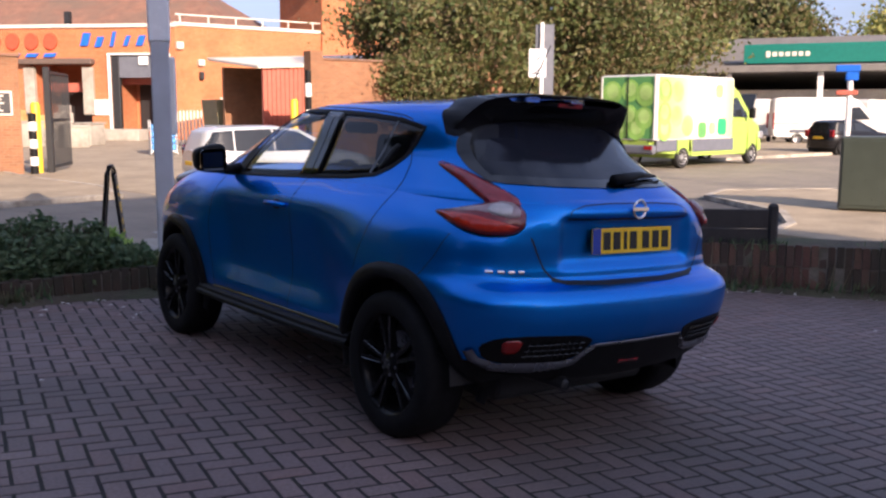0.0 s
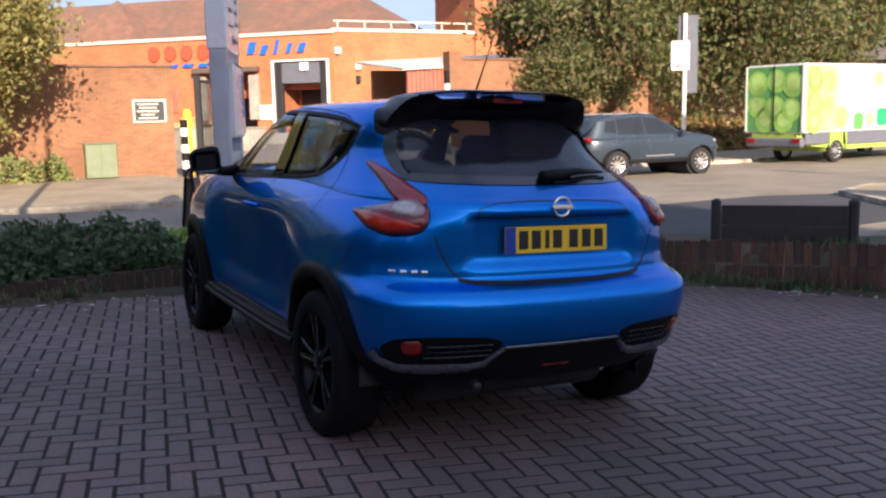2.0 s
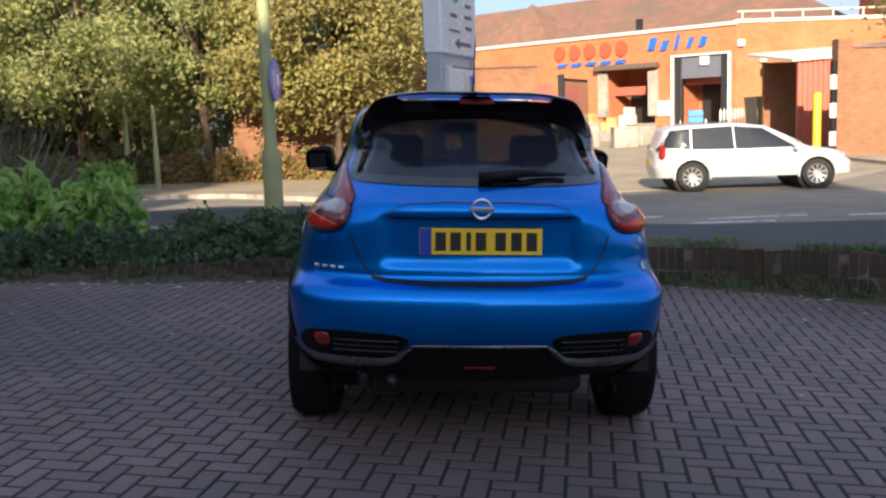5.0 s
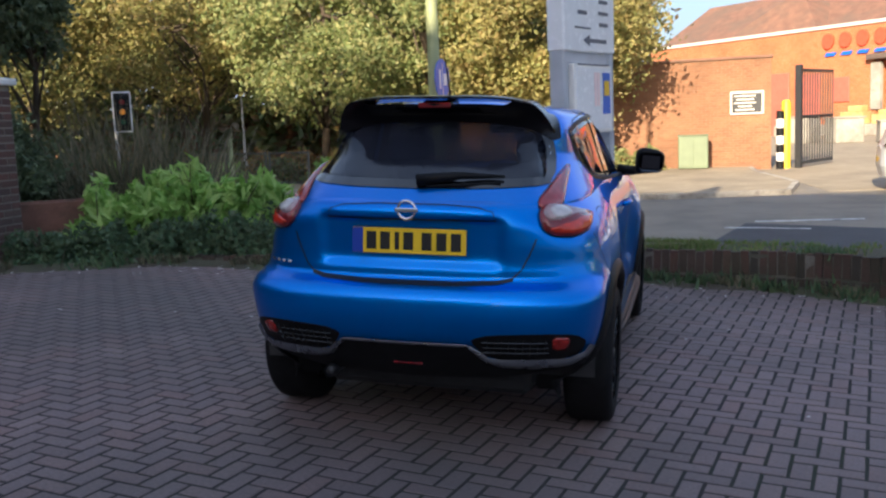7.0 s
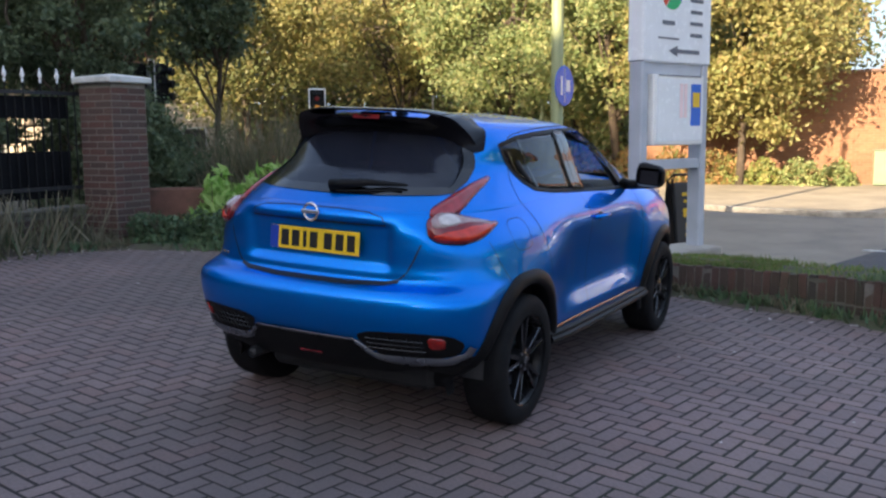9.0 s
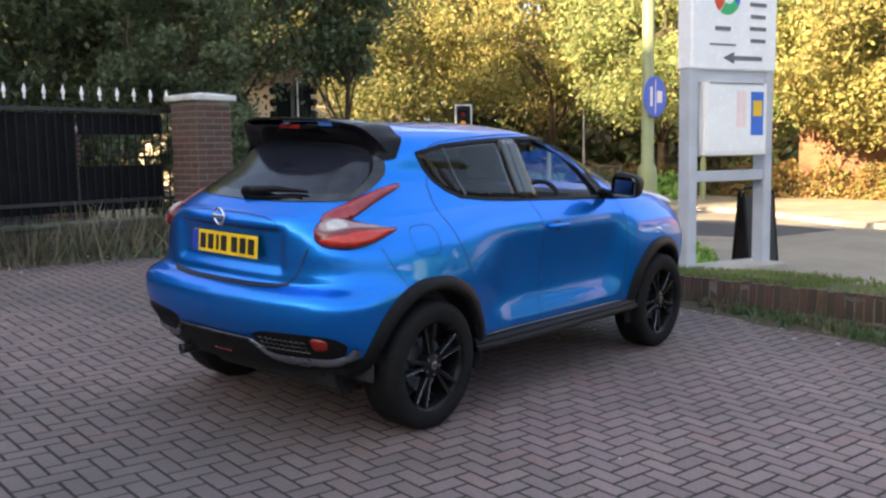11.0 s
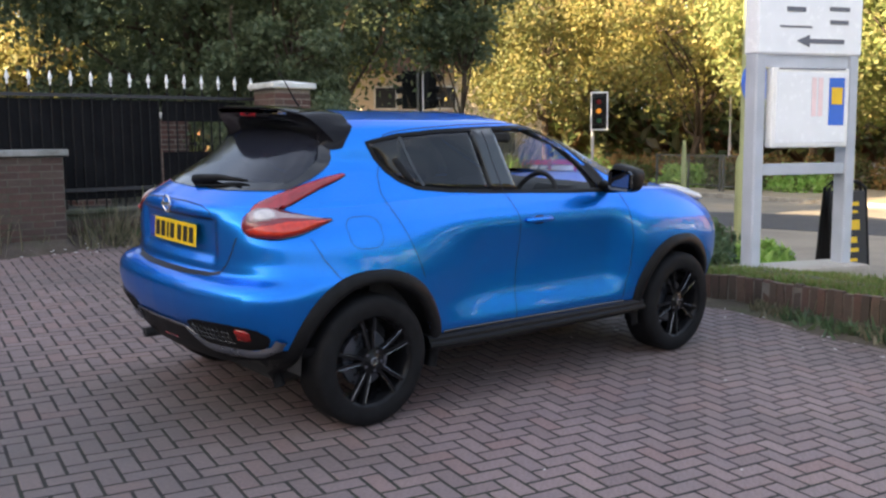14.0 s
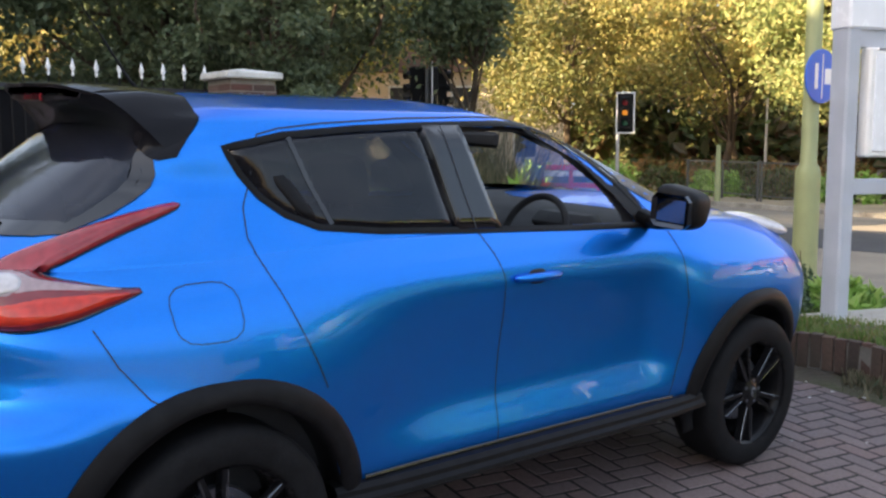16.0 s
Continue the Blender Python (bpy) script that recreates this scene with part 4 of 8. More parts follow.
aboard = thing("advert_board", "black metal advertising board with yellow print", "advert board", pose(0.03, 6.46, -0.1, 0, 0, 69))
for s in (-1, 1):
    bm = bmesh.new()
    tube(bm, [(-0.225, s * 0.13, 0), (-0.225, s * 0.03, 0.98), (-0.15, s * 0.012, 1.04), (0.15, s * 0.012, 1.04), (0.225, s * 0.03, 0.98), (0.225, s * 0.13, 0)], 0.016, 8)
    part("frame", bm, M["black_paint"], aboard)
    bm = bmesh.new()
    box(bm, (0.42, 0.02, 0.82), (0, 0, 0), 0.008, None)
    panel = part("panel", bm, M["dark_metal"], aboard, at=pose(0, s * 0.08, 0.54, s * 5.5, 0, 0))
    for z, w, h in ((0.28, 0.2, 0.04), (0.2, 0.16, 0.03), (0.07, 0.2, 0.1), (-0.08, 0.13, 0.06), (-0.18, 0.16, 0.04), (-0.28, 0.12, 0.03)):
        bm = bmesh.new()
        box(bm, (w, 0.004, h), (0.02, s * 0.0125, z))
        part("printed_bar", bm, M["yellow"], panel)

# black board barrier on the bed wall
barrier = thing("timber_barrier", "low black timber board barrier on short posts", "barrier", pose(4.43, 2.19, 0.0, 0, 0, -43.6))
for s in (-1, 1):
    bm = bmesh.new()
    box(bm, (0.09, 0.1, 0.74), (s * 0.6, 0.14, 0.26), 0.022)
    part("post", bm, M["timber_black"], barrier)
for k in range(3):
    bm = bmesh.new()
    box(bm, (1.1, 0.035, 0.185), (0, 0.12, 0.10 + k * 0.19), 0.006)
    part("board", bm, M["timber_black"], barrier)


# ---------------------------------------------------------------- store with its loading docks
FACADE = pose(19.3, 53.2, ROAD_Z, 0, 0, 135)  # x runs along the loading front to the far end, y behind is negative
store = thing("store_building", "orange brick supermarket with loading docks and a brown tiled roof", "building", FACADE)
HP = 6.85
DOCK = [(0.45, 4.25, 0.55, 5.2), (5.6, 9.7, 0.2, 4.75)]  # along, along, sill, head
prev = 0.0
for a, b, sill, head in DOCK + [(30.0, 30.0, 0.0, HP)]:
    for size, centre in (((a - prev, 0.5, HP), ((a + prev) / 2, -0.25, HP / 2)), ((b - a, 0.5, HP - head), ((a + b) / 2, -0.25, (HP + head) / 2)), ((b - a, 0.5, sill), ((a + b) / 2, -0.25, sill / 2))):
        if min(size) > 0:
            bm = bmesh.new()
            box(bm, size, centre)
            part("wall", bm, M["store_brick"], store)
    prev = b
bm = bmesh.new()
box(bm, (24.0, 0.5, HP + 0.1), (0, 0, 0))
part("wall", bm, M["store_brick"], store, at=pose(0, 0, 0, 0, 0, -135) @ pose(12.0, 0.25, HP / 2 + 0.05))
for a, b, sill, head in DOCK:
    bm = bmesh.new()
    box(bm, (0.25, 2.6, head - sill), (a + 0.125, -1.8, (head + sill) / 2))
    box(bm, (0.25, 2.6, head - sill), (b - 0.125, -1.8, (head + sill) / 2))
    box(bm, (b - a, 2.6, 0.2), ((a + b) / 2, -1.8, head + 0.1))
    box(bm, (b - a, 0.2, head), ((a + b) / 2, -3.0, head / 2))
    part("dock_recess", bm, M["store_brick"], store)
    bm = bmesh.new()
    box(bm, (b - a - 1.1, 0.1, head - sill - 1.3), ((a + b) / 2, -2.8, sill + (head - sill - 1.3) / 2))
    part("dock_door", bm, M["dark_metal"], store)
    bm = bmesh.new()
    box(bm, (b - a, 0.3, 0.55), ((a + b) / 2, -1.2, head - 1.5))
    part("dock_beam", bm, M["rust_red"], store)
    bm = bmesh.new()
    box(bm, (b - a, 2.4, 0.5), ((a + b) / 2, -1.6, sill - 0.2), 0.02)
    part("dock_floor", bm, M["concrete"], store)
a, b, sill, head = DOCK[0]
for x, w in ((a - 0.05, 0.14), (b + 0.05, 0.14)):
    bm = bmesh.new()
    box(bm, (w, 0.16, head), (x, 0.08, head / 2))
    part("dock_frame", bm, M["white_paint"], store)
bm = bmesh.new()
box(bm, (b - a + 0.24, 0.16, 0.1), ((a + b) / 2, 0.08, head + 0.05))
part("dock_frame", bm, M["white_paint"], store)
bm = bmesh.new()
box(bm, (b - a - 0.1, 0.3, 1.35), ((a + b) / 2, -0.2, head - 0.7))
part("dock_curtain", bm, M["text_grey"], store)
for x in (a + 0.3, b - 0.3):
    bm = bmesh.new()
    box(bm, (0.5, 0.35, head - 0.1), (x, -0.16, head / 2 - 0.02), 0.04)
    part("dock_curtain", bm, M["dark_metal"], store, "dark dock shelter curtain")
bm = bmesh.new()
box(bm, (0.6, 0.05, 0.5), ((a + b) / 2 - 0.3, 0.1, head - 0.35))
part("dock_number_plate", bm, M["white_paint"], store)
a, b, sill, head = DOCK[1]
bm = bmesh.new()
box(bm, (b - a + 0.7, 0.8, 0.35), ((a + b) / 2, 0.2, head + 0.05), 0.05)
part("dock_canopy", bm, M["canopy_brown"], store, "brown-grey dock canopy")
for x in (a + 0.1, b - 0.1):
    bm = bmesh.new()
    box(bm, (0.7, 0.25, 2.9), (x, 0.05, head - 1.75))
    part("dock_pillar", bm, M["concrete"], store)
bm = bmesh.new()
box(bm, (1.2, 0.1, 0.95), (4.95, 0.06, 2.0))
part("notice", bm, M["white_paint"], store)
for x, z, w, h in ((17.2, 2.1, 1.9, 4.3), (14.8, 2.0, 2.0, 4.1), (12.2, 2.9, 1.3, 1.6)):
    bm = bmesh.new()
    box(bm, (w, 0.12, h), (x, 0.05, z), 0.03)
    part("shutter_door", bm, M["rust_red"], store, "dull red shutter door")
bm = bmesh.new()
box(bm, (30.2, 0.3, 0.22), (15, 0.0, HP + 0.11), 0.03)
part("coping", bm, M["coping"], store)
bm = bmesh.new()
box(bm, (24.2, 0.3, 0.22), (0, 0, 0), 0.03)
part("coping", bm, M["coping"], store, at=pose(0, 0, 0, 0, 0, -135) @ pose(12.0, 0.05, HP + 0.2))
rail = thing("roof_rail", "thin white safety rail on the store parapet", "rail", pose(19.4, 53.3, ROAD_Z + HP + 0.28))
for k in range(7):
    bm = bmesh.new()
    tube(bm, [(0.3 + 1.85 * k, 0, 0), (0.3 + 1.85 * k, 0, 0.5)], 0.05, 6)
    part("post", bm, M["coping"], rail)
bm = bmesh.new()
tube(bm, [(0.0, 0, 0.5), (11.6, 0, 0.5)], 0.05, 6)
part("rail", bm, M["coping"], rail)
# small fittings on the brickwork: bulkhead lamps and a meter box
for x, z, w, h, mat in ((20.9, 4.75, 0.42, 0.4, "coping"), (20.9, 3.95, 0.28, 0.5, "dark_metal"), (22.3, 2.5, 0.45, 0.25, "coping"), (22.35, 1.95, 0.55, 0.6, "text_grey"), (19.55, 5.75, 0.45, 0.45, "coping")):
    bm = bmesh.new()
    box(bm, (w, 0.3, h), (0, -0.12, 0), 0.06)
    part("wall_fitting", bm, M[mat], store, at=pose(0, 0, 0, 0, 0, -135) @ pose(x - 19.3, 0.0, z))
# tiled roofs
bm = bmesh.new()
v = [bm.verts.new(p) for p in ((-3, -3.0, HP - 0.4), (34, -3.0, HP - 0.4), (34, -11, HP + 4.2), (3.5, -11, HP + 4.2), (-3, -20, HP - 0.4), (34, -20, HP - 0.4))]
for f_ in ((0, 1, 2, 3), (3, 2, 5, 4), (0, 3, 4)):
    bm.faces.new([v[i] for i in f_])
bm.faces.new([v[i] for i in (1, 5, 2)])
bm.faces.new([v[i] for i in (0, 4, 5, 1)])
part("roof", bm, M["roof_tile"], store)
bm = bmesh.new()
v = [bm.verts.new(p) for p in ((14, -2.2, HP + 0.2), (23, -2.2, HP + 0.2), (23, -10, HP + 0.2), (14, -10, HP + 0.2), (18.5, -6, HP + 3.9))]
for f_ in ((0, 1, 4), (1, 2, 4), (2, 3, 4), (3, 0, 4), (3, 2, 1, 0)):
    bm.faces.new([v[i] for i in f_])
part("roof", bm, M["roof_tile"], store, at=pose(2.5, -1, 0.0))
bm = bmesh.new()
box(bm, (0.35, 0.35, 1.0), (0, 0, 0))
part("roof_vent", bm, M["dark_metal"], store, at=pose(8.0, -2.0, HP + 0.7))
# stair tower with oversailing roof
tower = thing("stair_tower", "square brick tower with an oversailing dark roof", "tower", pose(31.6, 56.0, ROAD_Z))
bm = bmesh.new()
box(bm, (4.2, 6.0, 10.4), (0, 0, 5.2))
part("wall", bm, M["store_brick"], tower)
bm = bmesh.new()
box(bm, (5.6, 7.4, 0.35), (0, 0, 10.5), 0.05)
part("eaves", bm, M["roof_tile"], tower)
bm = bmesh.new()
v = [bm.verts.new(p) for p in ((-2.8, -3.7, 10.68), (2.8, -3.7, 10.68), (2.8, 3.7, 10.68), (-2.8, 3.7, 10.68), (0, 0, 12.6))]
for f_ in ((0, 1, 4), (1, 2, 4), (2, 3, 4), (3, 0, 4), (3, 2, 1, 0)):
    bm.faces.new([v[i] for i in f_])
part("roof", bm, M["roof_tile"], tower)
wing = thing("store_wing", "lower brick wing with a tiled roof beyond the tower", "building", pose(46, 61, ROAD_Z))
bm = bmesh.new()
box(bm, (25, 8, 7.3), (0, 0, 3.65))
part("wall", bm, M["store_brick"], wing)
bm = bmesh.new()
prism(bm, [(-4.6, 7.2), (4.6, 7.2), (0, 10.2)], 25.6, pose(-12.8, 0, 0, 90, 0, 90))
part("roof", bm, M["roof_tile"], wing)

# sign on the front: plain blocks in the sign's colours
sign = thing("store_sign", "large red and blue store sign on the brick front", "sign", FACADE)
for k in range(5):
    bm = bmesh.new()
    outer = [(0.43 * math.cos(q), 0.5 * math.sin(q)) for q in np.linspace(0, 2 * math.pi, 25)[:-1]]
    prism(bm, outer, 0.16, pose(0, 0.16, 0, 90, 0, 0))
    part("letter_block", bm, M["sign_red"], sign, "red letter shape", at=pose(13.15 - 1.27 * k, 0.02, 6.05))
    bm = bmesh.new()
    prism(bm, [(-0.45, -0.11), (0.28, -0.11), (0.45, 0.11), (-0.28, 0.11)], 0.1, pose(12.95 - 1.2 * k, 0.05, 5.2, 90, 0, 180))
    part("stripe", bm, M["sign_blue"], sign, "blue slanted stripe")
for k, (w, h, z) in enumerate([(0.7, 0.9, 6.15), (0.6, 0.7, 6.0), (0.3, 1.05, 6.15), (0.4, 0.7, 6.05), (0.6, 0.7, 6.05)]):
    bm = bmesh.new()
    w, h = w * 0.72, h * 0.85
    prism(bm, [(-w / 2 - 0.1, -h / 2), (w / 2 - 0.14, -h / 2), (w / 2 + 0.1, h / 2), (-w / 2 + 0.14, h / 2)], 0.14, pose(5.75 - 0.9 * k, 0.02, z, 90, 0, 180))
    part("letter_block", bm, M["sign_blue"], sign, "blue slanted letter shape")

# yard walls and gate
def yard_wall(label, at, w, h, d=0.34, name="wall_yard"):
    root = thing(name, label, "wall", pose(*at), kind="structure")
    bm = bmesh.new()
    box(bm, (w, d, h), (w / 2, 0, h / 2))
    part("wall", bm, M["yard_brick"], root)
    bm = bmesh.new()
    box(bm, (w + 0.1, d + 0.12, 0.08), (w / 2, 0, h + 0.04), 0.015)
    part("coping", bm, M["roof_tile"], root)
    return root


yard_wall("tall orange brick yard wall by the gate", (-6.0, 25.6, ROAD_Z, 0, 0, -3.5), 9.55, 3.25)
yard_wall("tall orange brick yard wall beside the entrance", (13.7, 26.7, ROAD_Z), 9.0, 3.6)
bm = bmesh.new()
box(bm, (0.5, 0.5, 3.9), (0.25, 0, 1.95))
thing("gate_pier", "brick gate pier at the end of the yard wall", "pier", pose(13.6, 26.6, ROAD_Z), mesh=bm, mat=M["yard_brick"])
nb = thing("notice_board", "dark notice board with a pale frame on the yard wall", "notice board", pose(2.84, 24.85, 1.72, 0, 0, -3.5))
bm = bmesh.new()
box(bm, (0.95, 0.05, 0.68), (0, 0, 0), 0.01)
part("frame", bm, M["coping"], nb)
bm = bmesh.new()
box(bm, (0.83, 0.02, 0.56), (0, -0.03, 0))
part("panel", bm, M["dark_metal"], nb)
for k, w in enumerate((0.6, 0.5, 0.62, 0.4, 0.55)):
    bm = bmesh.new()
    box(bm, (w, 0.006, 0.04), (-0.05, -0.043, 0.2 - 0.1 * k))
    part("printed_bar", bm, M["coping"], nb)
cab = thing("utility_cabinet", "pale green steel street cabinet", "cabinet", pose(1.3, 24.2, ROAD_Z + 0.1))
bm = bmesh.new()
box(bm, (0.85, 0.4, 0.95), (0, 0, 0.5), 0.02)
part("body", bm, M["cabinet_green"], cab)
for s in (-1, 1):
    bm = bmesh.new()
    box(bm, (0.4, 0.012, 0.82), (s * 0.205, -0.205, 0.5), 0.004)
    part("door", bm, M["cabinet_green"], cab)
bm = bmesh.new()
box(bm, (0.9, 0.45, 0.03), (0, 0, 0.99), 0.008)
part("lid", bm, M["cabinet_green"], cab)


def bollard(at, h, label):
    root = thing("striped_bollard", label, "bollard", pose(*at))
    for k in range(7):
        bm = bmesh.new()
        tube(bm, [(0, 0, k * h / 7), (0, 0, (k + 1) * h / 7)], 0.11, 14)
        part("band", bm, M["white_paint"] if k % 2 else M["black_paint"], root)
    return root


bollard((3.75, 24.6, ROAD_Z), 1.7, "black and white striped gate bollard")
bollard((13.35, 26.1, ROAD_Z), 3.2, "black and white striped gate post")
for x, y, h in ((3.95, 25.0, 2.0), (13.0, 26.5, 2.2)):
    bm = bmesh.new()
    lathe(bm, [(0, 0), (0.13, 0), (0.13, h - 0.08), (0.09, h), (0, h)], 16, "Z")
    thing("yellow_post", "yellow guard post at the yard gate", "post", pose(x, y, ROAD_Z), mesh=bm, mat=M["yellow"], smooth=True, angle=50)
gate = thing("yard_gate", "dark steel bar gate folded open", "gate", pose(4.3, 25.0, ROAD_Z, 0, 0, 62))
for z in (0.15, 1.5, 2.85):
    bm = bmesh.new()
    box(bm, (2.6, 0.06, 0.08), (1.3, 0, z))
    part("rail", bm, M["dark_metal"], gate)
for k in range(14):
    bm = bmesh.new()
    tube(bm, [(0.02 + k * 0.2, 0, 0.1), (0.02 + k * 0.2, 0, 2.9)], 0.02, 6)
    part("bar", bm, M["dark_metal"], gate)
bm = bmesh.new()
box(bm, (0.18, 0.18, 3.0), (0, 0, 1.5), 0.02)
part("gate_post", bm, M["dark_metal"], gate)

# in the yard: skip, shed, canopy, crates
skip = thing("steel_skip", "olive steel container with white lettering bars", "container", pose(18.3, 38.0, ROAD_Z, 0, 0, -6))
bm = bmesh.new()
prism(bm, [(-3.2, 0.0), (3.2, 0.0), (3.4, 2.2), (-3.4, 2.2)], 2.2, pose(0, 1.1, 0.1, 90, 0, 0))
part("body", bm, M["olive"], skip)
for k in range(8):
    bm = bmesh.new()
    box(bm, (0.1, 0.08, 2.0), (-2.9 + 0.83 * k, -1.13, 1.2))
    part("rib", bm, M["olive"], skip)
for k in range(3):
    bm = bmesh.new()
    box(bm, (0.5, 0.03, 0.7), (-2.0 + 0.8 * k, -1.13, 1.35))
    part("letter_block", bm, M["coping"], skip)
shed = thing("yard_shed", "red corrugated lean-to with a white sheet roof", "shed", pose(17.0, 34.0, ROAD_Z))
bm = bmesh.new()
for k in range(24):
    box(bm, (0.1, 0.06, 3.3), (-2.4 + 0.2 * k, -2.0, 1.9))
box(bm, (4.9, 0.1, 3.3), (0, -1.93, 1.9))
part("cladding", bm, M["rust_red"], shed, "red corrugated cladding")
bm = bmesh.new()
box(bm, (9.5, 5.0, 0.12), (2.0, 0.3, 4.05), 0.02, pose(0, 0, 0, 6, -3, 0))
part("roof", bm, M["coping"], shed, "pale sheet roof")
bm = bmesh.new()
box(bm, (9.0, 0.2, 3.7), (2.3, 2.4, 1.85))
part("back_wall", bm, M["yard_brick"], shed)
for k, (x, y, s, mat) in enumerate([(10.4, 44, 1.0, "concrete"), (8.6, 46, 1.2, "concrete"), (12.0, 47, 1.1, "concrete"), (6.8, 47.5, 1.3, "concrete")]):
    bm = bmesh.new()
    box(bm, (s * 1.2, s, s), (0, 0, s / 2), 0.04)
    box(bm, (s * 1.3, s * 1.1, 0.08), (0, 0, s + 0.04), 0.02)
    thing("crate", "stacked delivery crate in the yard", "crate", pose(x, y, ROAD_Z, 0, 0, 20 * k), "yard crates", mesh=bm, mat=M[mat])
# a wheeled cage loaded with blue trays
cage = thing("roll_cage", "stack of blue plastic trays on a wheeled cage", "roll cage", pose(11.15, 34.3, ROAD_Z, 0, 0, -15))
for k in range(6):
    bm = bmesh.new()
    w = 0.95 if k < 4 else 0.6
    box(bm, (w, 0.7, 0.24), (0.1 * (k > 3), 0, 0.32 + 0.265 * k), 0.03)
    part("tray", bm, M["blue_plastic"], cage)
for sx in (-1, 1):
    for sy in (-1, 1):
        bm = bmesh.new()
        tube(bm, [(sx * 0.51, sy * 0.38, 0.1), (sx * 0.51, sy * 0.38, 1.4)], 0.02, 6)
        tube(bm, [(sx * 0.51 - 0.03, sy * 0.38, 0.06), (sx * 0.51 + 0.03, sy * 0.38, 0.06)], 0.06, 10)
        part("corner_post", bm, M["galvanised"], cage)
bm = bmesh.new()
box(bm, (1.04, 0.78, 0.06), (0, 0, 0.15), 0.01)
part("base", bm, M["galvanised"], cage)
# goods on the dock platform
for k, (x, y, w, h, mat) in enumerate(((11.0, 58.3, 1.5, 0.75, "carton"), (12.4, 57.0, 1.1, 0.55, "carton"), (13.3, 56.1, 0.9, 0.95, "coping"))):
    bm = bmesh.new()
    box(bm, (w, 0.9, h), (0, 0, h / 2), 0.03)
    box(bm, (w * 0.6, 0.7, h * 0.5), (w * 0.12, 0, h * 1.25), 0.03)
    thing("goods_stack", "stack of tan cartons on the dock platform", "carton", pose(x, y, ROAD_Z + 0.7, 0, 0, -45 + 6 * k), "dock goods", mesh=bm, mat=M[mat])
for k in range(22):
    bm = bmesh.new()
    prism(bm, [(-0.05, 0), (0.05, 0), (0.05, 1.7), (0, 1.85), (-0.05, 1.7)], 0.03, pose(0, 0, 0, 90, 0, 0))
    thing("paling", "pale pointed palisade fence pale in the yard", "fence", pose(15.4 + 0.17 * k, 44 - 0.05 * k, ROAD_Z), "palisade", mesh=bm, mat=M["coping"])
bm = bmesh.new()
box(bm, (14, 1.4, 0.7), (0, 0, 0.35), 0.05)
thing("dock_ramp", "low concrete dock platform before the store", "platform", pose(12.0, 57.6, ROAD_Z, 0, 0, -45), mesh=bm, mat=M["concrete"])


# ---------------------------------------------------------------- street furniture
def traffic_light(at, turn, label, h=2.3, lit=None, pole_x=0.0):
    root = thing("traffic_light", label, "traffic light", pose(*at, 0, 0, turn))
    bm = bmesh.new()
    tube(bm, [(pole_x, 0.02, 0), (pole_x, 0.02, h + 0.9)], 0.057, 12)
    part("pole", bm, M["galvanised"], root)
    bm = bmesh.new()
    box(bm, (0.34, 0.16, 0.98), (0, -0.14, h + 0.45), 0.03)
    part("housing", bm, M["black_paint"], root)
    bm = bmesh.new()
    box(bm, (0.52, 0.02, 1.2), (0, -0.05, h + 0.45), 0.01)
    part("backing_board", bm, M["black_paint"], root)
    for k in range(4):
        bm = bmesh.new()
        s = (0.55 if k < 2 else 0.045, 0.026 if k < 2 else 0.03, 0.045 if k < 2 else 1.24)
        box(bm, s, (0 if k < 2 else (-0.26, 0.26)[k - 2], -0.05, h + 0.45 + ((-0.6, 0.6)[k] if k < 2 else 0)))
        part("board_edge", bm, M["white_paint"], root)
    for k, mat in enumerate(("lens_red", "lens_amber", "lens_green")):
        z = h + 0.75 - 0.3 * k
        bm = bmesh.new()
        lathe(bm, [(0, -0.235), (0.078, -0.225), (0.083, -0.22), (0.0, -0.22)], 18, "Y", (0, 0, z))
        lens = part("lens", bm, M["lens_lit"] if lit == k else M[mat], root)
        bm = bmesh.new()
        n = 12
        rows = []
        for q in range(n + 1):
            a = math.pi * (-0.1 + 1.2 * q / n)
            rows.append([bm.verts.new((0.115 * math.cos(a), y, z + 0.115 * math.sin(a))) for y in (-0.22, -0.36)])
        for r, s in zip(rows, rows[1:]):
            bm.faces.new((r[0], r[1], s[1], s[0]))
        bmesh.ops.solidify(bm, geom=bm.faces[:], thickness=0.006)
        part("hood", bm, M["black_paint"], root)
    return root


M["lens_red"] = plain("lens_red", (0.25, 0.01, 0.01), 0.3)
M["lens_amber"] = plain("lens_amber", (0.2, 0.1, 0.01), 0.3)
M["lens_green"] = plain("lens_green", (0.01, 0.1, 0.05), 0.3)
mm, tt, bb = material("lens_lit", 0.3)
bb.inputs["Base Color"].default_value = (0.5, 0.2, 0.02, 1)
bb.inputs["Emission Color"].default_value, bb.inputs["Emission Strength"].default_value = (1.0, 0.35, 0.03, 1), 0.12
M["lens_lit"] = mm
corner_light = traffic_light((-14.66, 12.9, ROAD_Z + 0.1), 150, "black traffic light seen from its back", 2.35)
for s_ in (-1, 1):
    bm = bmesh.new()
    box(bm, (0.40, 0.05, 0.98), (s_ * 0.25, 0.0, 0.0), 0.02)
    for k in range(3):
        tube(bm, [(s_ * 0.46, 0.0, 0.3 - 0.3 * k), (s_ * 0.56, -0.06, 0.28 - 0.3 * k)], 0.1, 10)
    part("backing_board", bm, M["black_paint"], corner_light, "black board behind the signal head", at=pose(0, 0, 2.82, 0, 0, -100))
traffic_light((-15.7, 21.3, ROAD_Z + 0.1), 35, "traffic light with white-edged board showing amber", 1.95, 1, -0.22)

